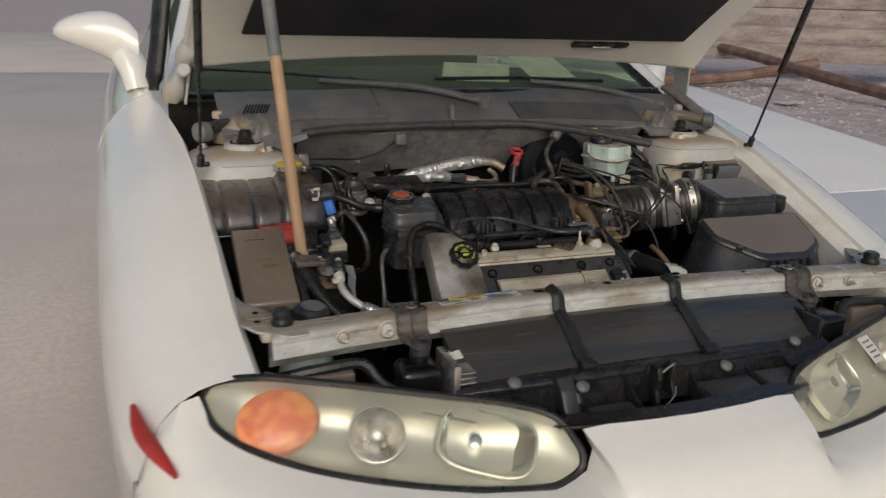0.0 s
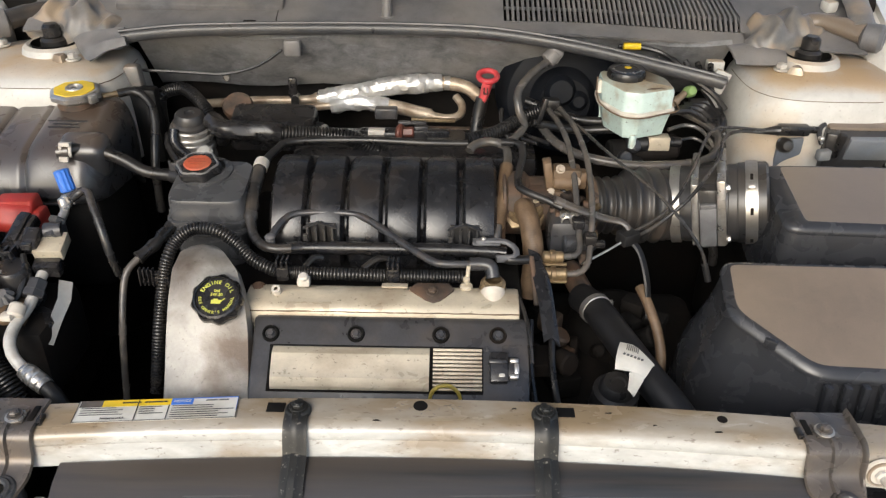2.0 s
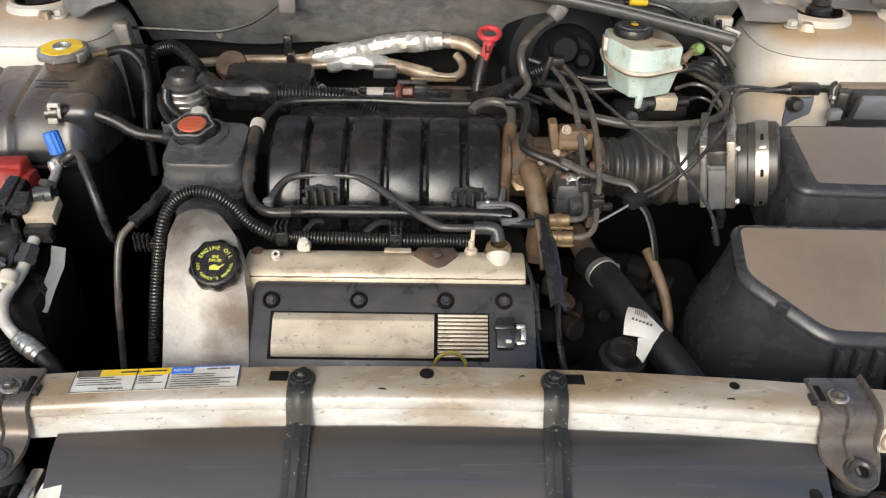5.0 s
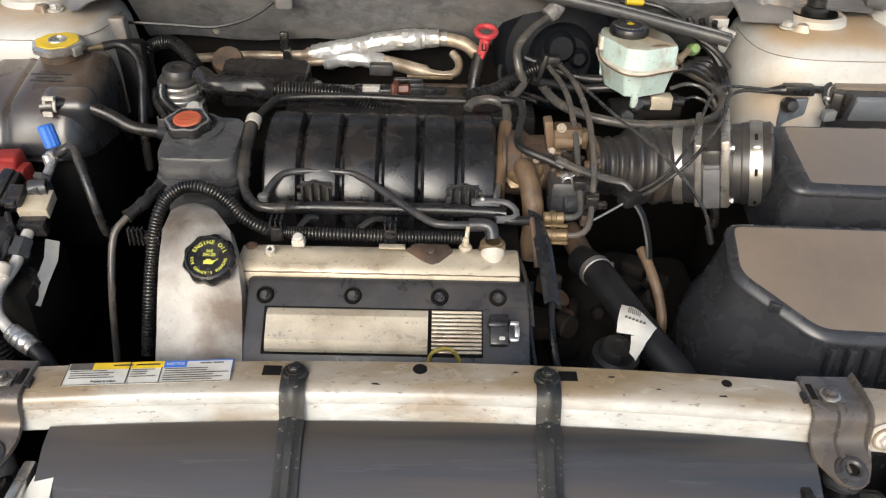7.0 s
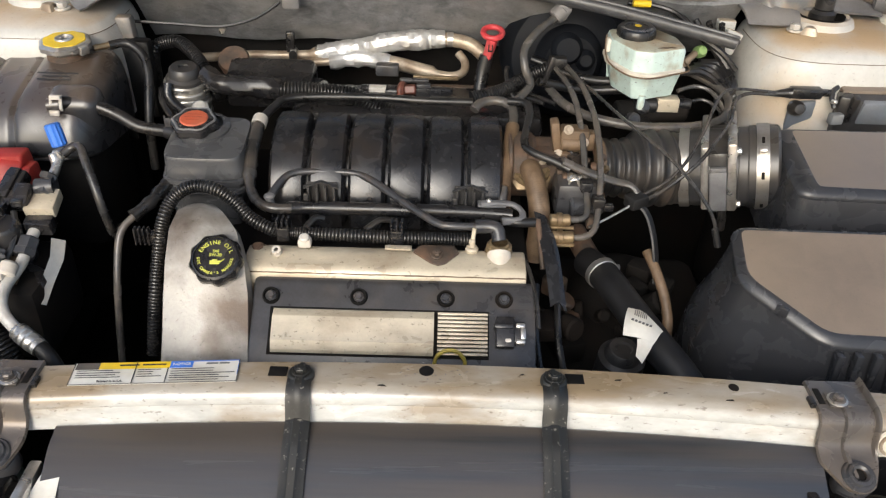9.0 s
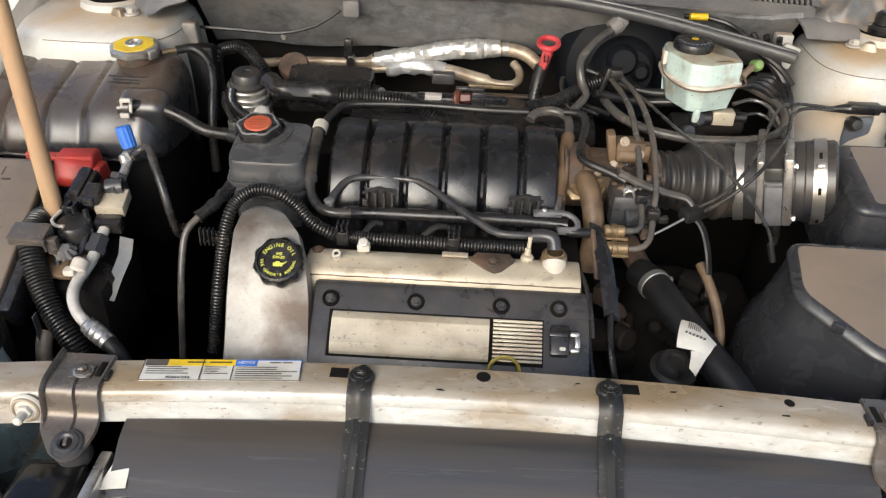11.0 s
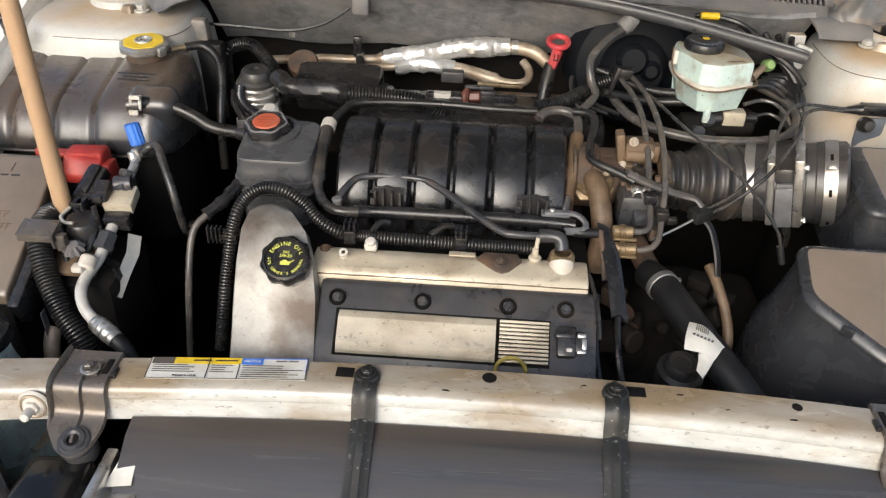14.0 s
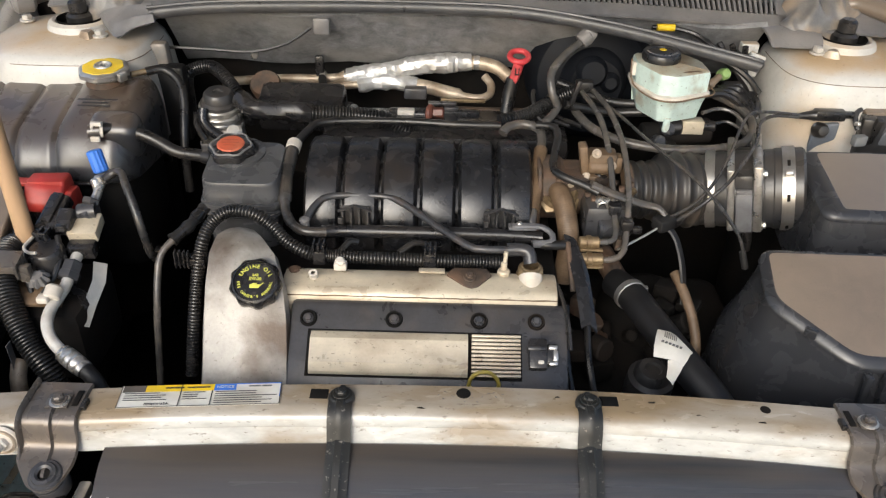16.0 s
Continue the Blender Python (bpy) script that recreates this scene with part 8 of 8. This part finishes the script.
part("plug", join(box((0.660, 0.535, 0.858), (0.022, 0.046, 0.036), 0.004, Matrix.Rotation(radians(-16), 4, "Z")), box((0.664, 0.514, 0.856), (0.012, 0.012, 0.052), 0.003, Matrix.Rotation(radians(20), 4, "X"))), RUBBER, rel, "black connector plug")
part("plug_latch", tube([(0.649, 0.545, 0.880), (0.641, 0.540, 0.877), (0.636, 0.530, 0.868), (0.640, 0.520, 0.855)], 0.0042, 8, 0.006), SMOKE, rel)
part("bracket", box((0.600, 0.548, 0.822), (0.042, 0.008, 0.070), 0.003, Matrix.Rotation(radians(12), 4, "X") @ Matrix.Rotation(radians(-5), 4, "Y")), SLATE, rel, "blue-grey bracket plate")
part("cable_end", join(tube([(0.540, 0.536, 0.869), (0.548, 0.536, 0.870), (0.566, 0.537, 0.871), (0.572, 0.537, 0.871)], lambda t: 0.0035 + 0.006 * t, 12, 0.004), box((0.596, 0.539, 0.872), (0.050, 0.019, 0.017), 0.003), can((0.619, 0.540, 0.872), 0.006, 0.022, (1, 0, 0)), tube([(0.600, 0.531, 0.876), (0.628, 0.533, 0.877)], 0.003, 6)), RUBBER, rel, "black cable end")
part("knob", lathe([(0, 0.016), (0.008, 0.015), (0.012, 0.008), (0.013, -0.006)], (0.588, 0.538, 0.845), (0, -1, 0.3), 18), RUBBER, rel)
part("clip", box((0.640, 0.506, 0.843), (0.022, 0.014, 0.018), 0.003, Matrix.Rotation(radians(12), 4, "Z")), GREYTUBE, rel)
part("bolt", can((0.630, 0.515, 0.868), 0.0035, 0.010, (0.4, -1, 0.3)), ALU, rel)

# hoses low on the gearbox side
rh2 = thing("radiator_hose", (0.3, 0.2, 0.62), "fat black radiator hose with a clamp and a paper tag", "hose")
part("hose", tube([(0.235, 0.315, 0.685), (0.252, 0.275, 0.690), (0.274, 0.212, 0.686), (0.302, 0.145, 0.675), (0.335, 0.09, 0.655), (0.36, 0.06, 0.62)], 0.0225, 18), MATTHOSE, rh2)
part("clamp", lathe([(0.0225, 0), (0.0245, 0.001), (0.0245, 0.010), (0.0225, 0.011)], (0.249, 0.282, 0.690), (0.35, -0.95, 0.0), 28), BRIGHT, rh2)
part("clamp_ears", join(box((0.272, 0.277, 0.697), (0.008, 0.008, 0.014), 0.001), box((0.276, 0.270, 0.690), (0.006, 0.008, 0.008), 0.001)), BRIGHT, rh2)
part("tag", soft_sheet([[(0.2659, 0.1660, 0.713), (0.2600, 0.150, 0.7145), (0.2550, 0.134, 0.713), (0.2514, 0.117, 0.706)], [(0.2760, 0.1600, 0.715), (0.2710, 0.145, 0.7155), (0.2660, 0.129, 0.714), (0.2625, 0.113, 0.707)], [(0.2870, 0.1530, 0.714), (0.2830, 0.138, 0.7145), (0.2790, 0.123, 0.713), (0.2760, 0.110, 0.706)], [(0.3076, 0.1310, 0.702), (0.3020, 0.124, 0.7035), (0.2960, 0.114, 0.703), (0.2890, 0.1047, 0.701)]], 0.0008), PAPER, rh2, "creased white paper tag")
part("tag_flap", soft_sheet([[(0.2690, 0.1110, 0.7055), (0.2675, 0.101, 0.702), (0.2650, 0.0912, 0.693)], [(0.2790, 0.1090, 0.7065), (0.2760, 0.098, 0.703), (0.2695, 0.083, 0.692)], [(0.2890, 0.1055, 0.7015), (0.2830, 0.095, 0.699), (0.2715, 0.0800, 0.690)]], 0.0008), PAPER, rh2, "folded lower flap of the tag")
for i in range(7):
    part("tag_print", box((0.2725 + 0.0022 * i, 0.1515 - 0.0014 * i, 0.7163), (0.0011, 0.012, 0.0008), 0, Matrix.Rotation(radians(-18), 4, "Z")), INK, rh2)
for i in range(6):
    part("tag_print", box((0.2665 + 0.0042 * i, 0.1375 - 0.0026 * i, 0.7158), (0.003, 0.0036, 0.0010), 0, Matrix.Rotation(radians(-28), 4, "Z")), INK, rh2)
part("elbow", tube([(0.222, 0.372, 0.700), (0.230, 0.345, 0.694), (0.240, 0.31, 0.688)], 0.0175, 14), RUSTY, rh2, "rusty pipe stub")
hose("tan_pipe", [(0.318, 0.30, 0.715), (0.328, 0.272, 0.70), (0.338, 0.241, 0.675), (0.342, 0.215, 0.645), (0.34, 0.20, 0.60)], 0.0075, TANHOSE, "tan steel pipe beside the gearbox", "pipe", n=12)
solo("round_cap", lathe([(0, 0.006), (0.010, 0.006), (0.012, 0.010), (0.020, 0.010), (0.024, 0.005), (0.026, -0.004), (0.033, -0.008), (0.034, -0.05)], (0.272, 0.168, 0.632), (0.02, -0.15, 1), 28), SMOKE, "round black rubber cap low in the bay", "cap")
solo("shift_bracket", soft_sheet([[(0.146, 0.300, 0.778), (0.150, 0.262, 0.762), (0.157, 0.215, 0.742), (0.162, 0.165, 0.712)], [(0.160, 0.292, 0.777), (0.166, 0.255, 0.762), (0.171, 0.210, 0.742), (0.174, 0.168, 0.716)], [(0.166, 0.286, 0.770), (0.176, 0.248, 0.754), (0.180, 0.205, 0.735), (0.184, 0.160, 0.708)]], 0.003), MANIFOLD, "dark steel bracket hanging beside the valve cover", "bracket")
hose("bracket_edge_wire", [(0.150, 0.282, 0.775), (0.153, 0.255, 0.755), (0.156, 0.225, 0.73)], 0.004, RUSTY, "faded reddish brown sleeve wire", "wire", n=8)
for k, (a, b) in enumerate((((0.15, 0.23, 0.70), (0.165, 0.09, 0.58)), ((0.18, 0.22, 0.69), (0.20, 0.10, 0.57)))):
    hose("dark_cable", [a, ((a[0] + b[0]) / 2 - 0.01, (a[1] + b[1]) / 2, (a[2] + b[2]) / 2 + 0.02), b], 0.005, RUBBER, "black cable going down beside the engine", "cable", n=8)
gb = thing("gearbox_parts", (0.25, 0.3, 0.6), "gearbox castings and brackets, some rusty, most shaded near black", "gearbox")
rg = random.Random(21)
for i in range(22):
    p = (rg.uniform(0.16, 0.36), rg.uniform(0.2, 0.38), rg.uniform(0.58, 0.66))
    bm = can(p, rg.uniform(0.01, 0.02), rg.uniform(0.015, 0.04), (rg.uniform(-1, 1), rg.uniform(-1, 0), rg.uniform(0, 1)), 0.003, 14) if i % 2 else box(p, (rg.uniform(0.02, 0.05), rg.uniform(0.02, 0.05), rg.uniform(0.01, 0.04)), 0.005, Matrix.Rotation(rg.uniform(0, 3), 4, "Z"))
    # most castings carry the bay's shade in their black, every seventh is rusty
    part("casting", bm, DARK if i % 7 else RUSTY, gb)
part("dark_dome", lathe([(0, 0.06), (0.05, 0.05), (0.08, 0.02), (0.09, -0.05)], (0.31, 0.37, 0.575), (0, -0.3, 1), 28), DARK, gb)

# crumpled shrouds at both ends of the cowl
def boot(x0, x1, s):
    """A soft rubber boot with deep folds, arched over the end of the cowl."""
    rows = []
    for i in range(41):
        u = i / 40
        end = math.sqrt(max(0.0, 1 - (2 * u - 1) ** 2)) ** 0.6
        row = []
        for j in range(19):
            a = math.pi * j / 18
            fold = 1 + 0.13 * math.sin(17 * u + 1.6 * a + s) + 0.07 * math.sin(31 * u - 2.4 * a)
            y = 0.722 + 0.040 * u
            row.append((s * (x0 + (x1 - x0) * u) + 0.006 * math.sin(5 * a + 9 * u), y - (0.062 - 0.012 * u) * math.cos(a) * (0.4 + 0.6 * end) * (0.8 + 0.2 * fold), 0.944 + 0.064 * (math.sin(a) ** 0.7) * end * fold))
        rows.append(row)
    return thick(loft(rows), 0.003)


for s in (-1, 1):
    sh = thing("cowl_end_shroud", (s * 0.66, 0.78, 0.97), "dusty grey folded rubber shroud at the end of the cowl", "shroud", "cowl end shrouds")
    part("duct", tube([(s * 0.655, 0.765, 0.985), (s * 0.69, 0.765, 0.990), (s * 0.72, 0.745, 0.988), (s * 0.755, 0.715, 0.982)], lambda t: 0.017 + 0.005 * t, 14, 0.01, rough=0.05, flat=0.8), DUCTGREY if s < 0 else DUSTY, sh, "dark dusty duct")
    part("end_cap", lathe([(0, 0.018), (0.018, 0.018), (0.025, 0.012), (0.025, -0.014), (0.018, -0.02)], (s * 0.770, 0.705, 0.978), (s * 0.7, -0.5, 0), 20), COWL, sh)
    finish(part("folded_boot", boot(0.545, 0.70 if s > 0 else 0.735, s), BOOT, sh, "grey rubber boot with deep folds"), 60)
    if s > 0:
        part("flap", soft_sheet([[(0.508, 0.702, 0.966), (0.511, 0.676, 0.967), (0.516, 0.656, 0.958), (0.520, 0.648, 0.946)], [(0.550, 0.712, 0.968), (0.552, 0.684, 0.968), (0.553, 0.662, 0.959), (0.552, 0.648, 0.945)], [(0.585, 0.706, 0.962), (0.588, 0.682, 0.966), (0.589, 0.662, 0.958), (0.588, 0.648, 0.945)], [(0.612, 0.700, 0.958), (0.612, 0.684, 0.960), (0.611, 0.666, 0.956), (0.608, 0.652, 0.946)]]), COWL, sh, "grey rubber seal flap")
    else:
        part("flap", soft_sheet([[(-0.634, 0.686, 0.960), (-0.630, 0.680, 0.958), (-0.624, 0.672, 0.954), (-0.620, 0.664, 0.949)], [(-0.605, 0.678, 0.974), (-0.598, 0.660, 0.964), (-0.592, 0.640, 0.960), (-0.582, 0.616, 0.944)], [(-0.570, 0.668, 0.982), (-0.564, 0.650, 0.970), (-0.558, 0.638, 0.971), (-0.554, 0.626, 0.957)], [(-0.528, 0.658, 0.990), (-0.524, 0.640, 0.982), (-0.520, 0.630, 0.980), (-0.517, 0.626, 0.968)]]), COWL, sh, "folded grey rubber seal flap")
    part("tab", box((s * 0.722, 0.80, 1.008), (0.026, 0.024, 0.022), 0.006, Matrix.Rotation(radians(20 * s), 4, "Z")), TAN_WHITE, sh)
    part("stud", join(can((s * 0.678, 0.835, 1.0), 0.013, 0.012, (0, -0.4, 1)), can((s * 0.678, 0.832, 1.01), 0.007, 0.008, (0, -0.4, 1))), RUBBER if s < 0 else BRIGHT, sh)
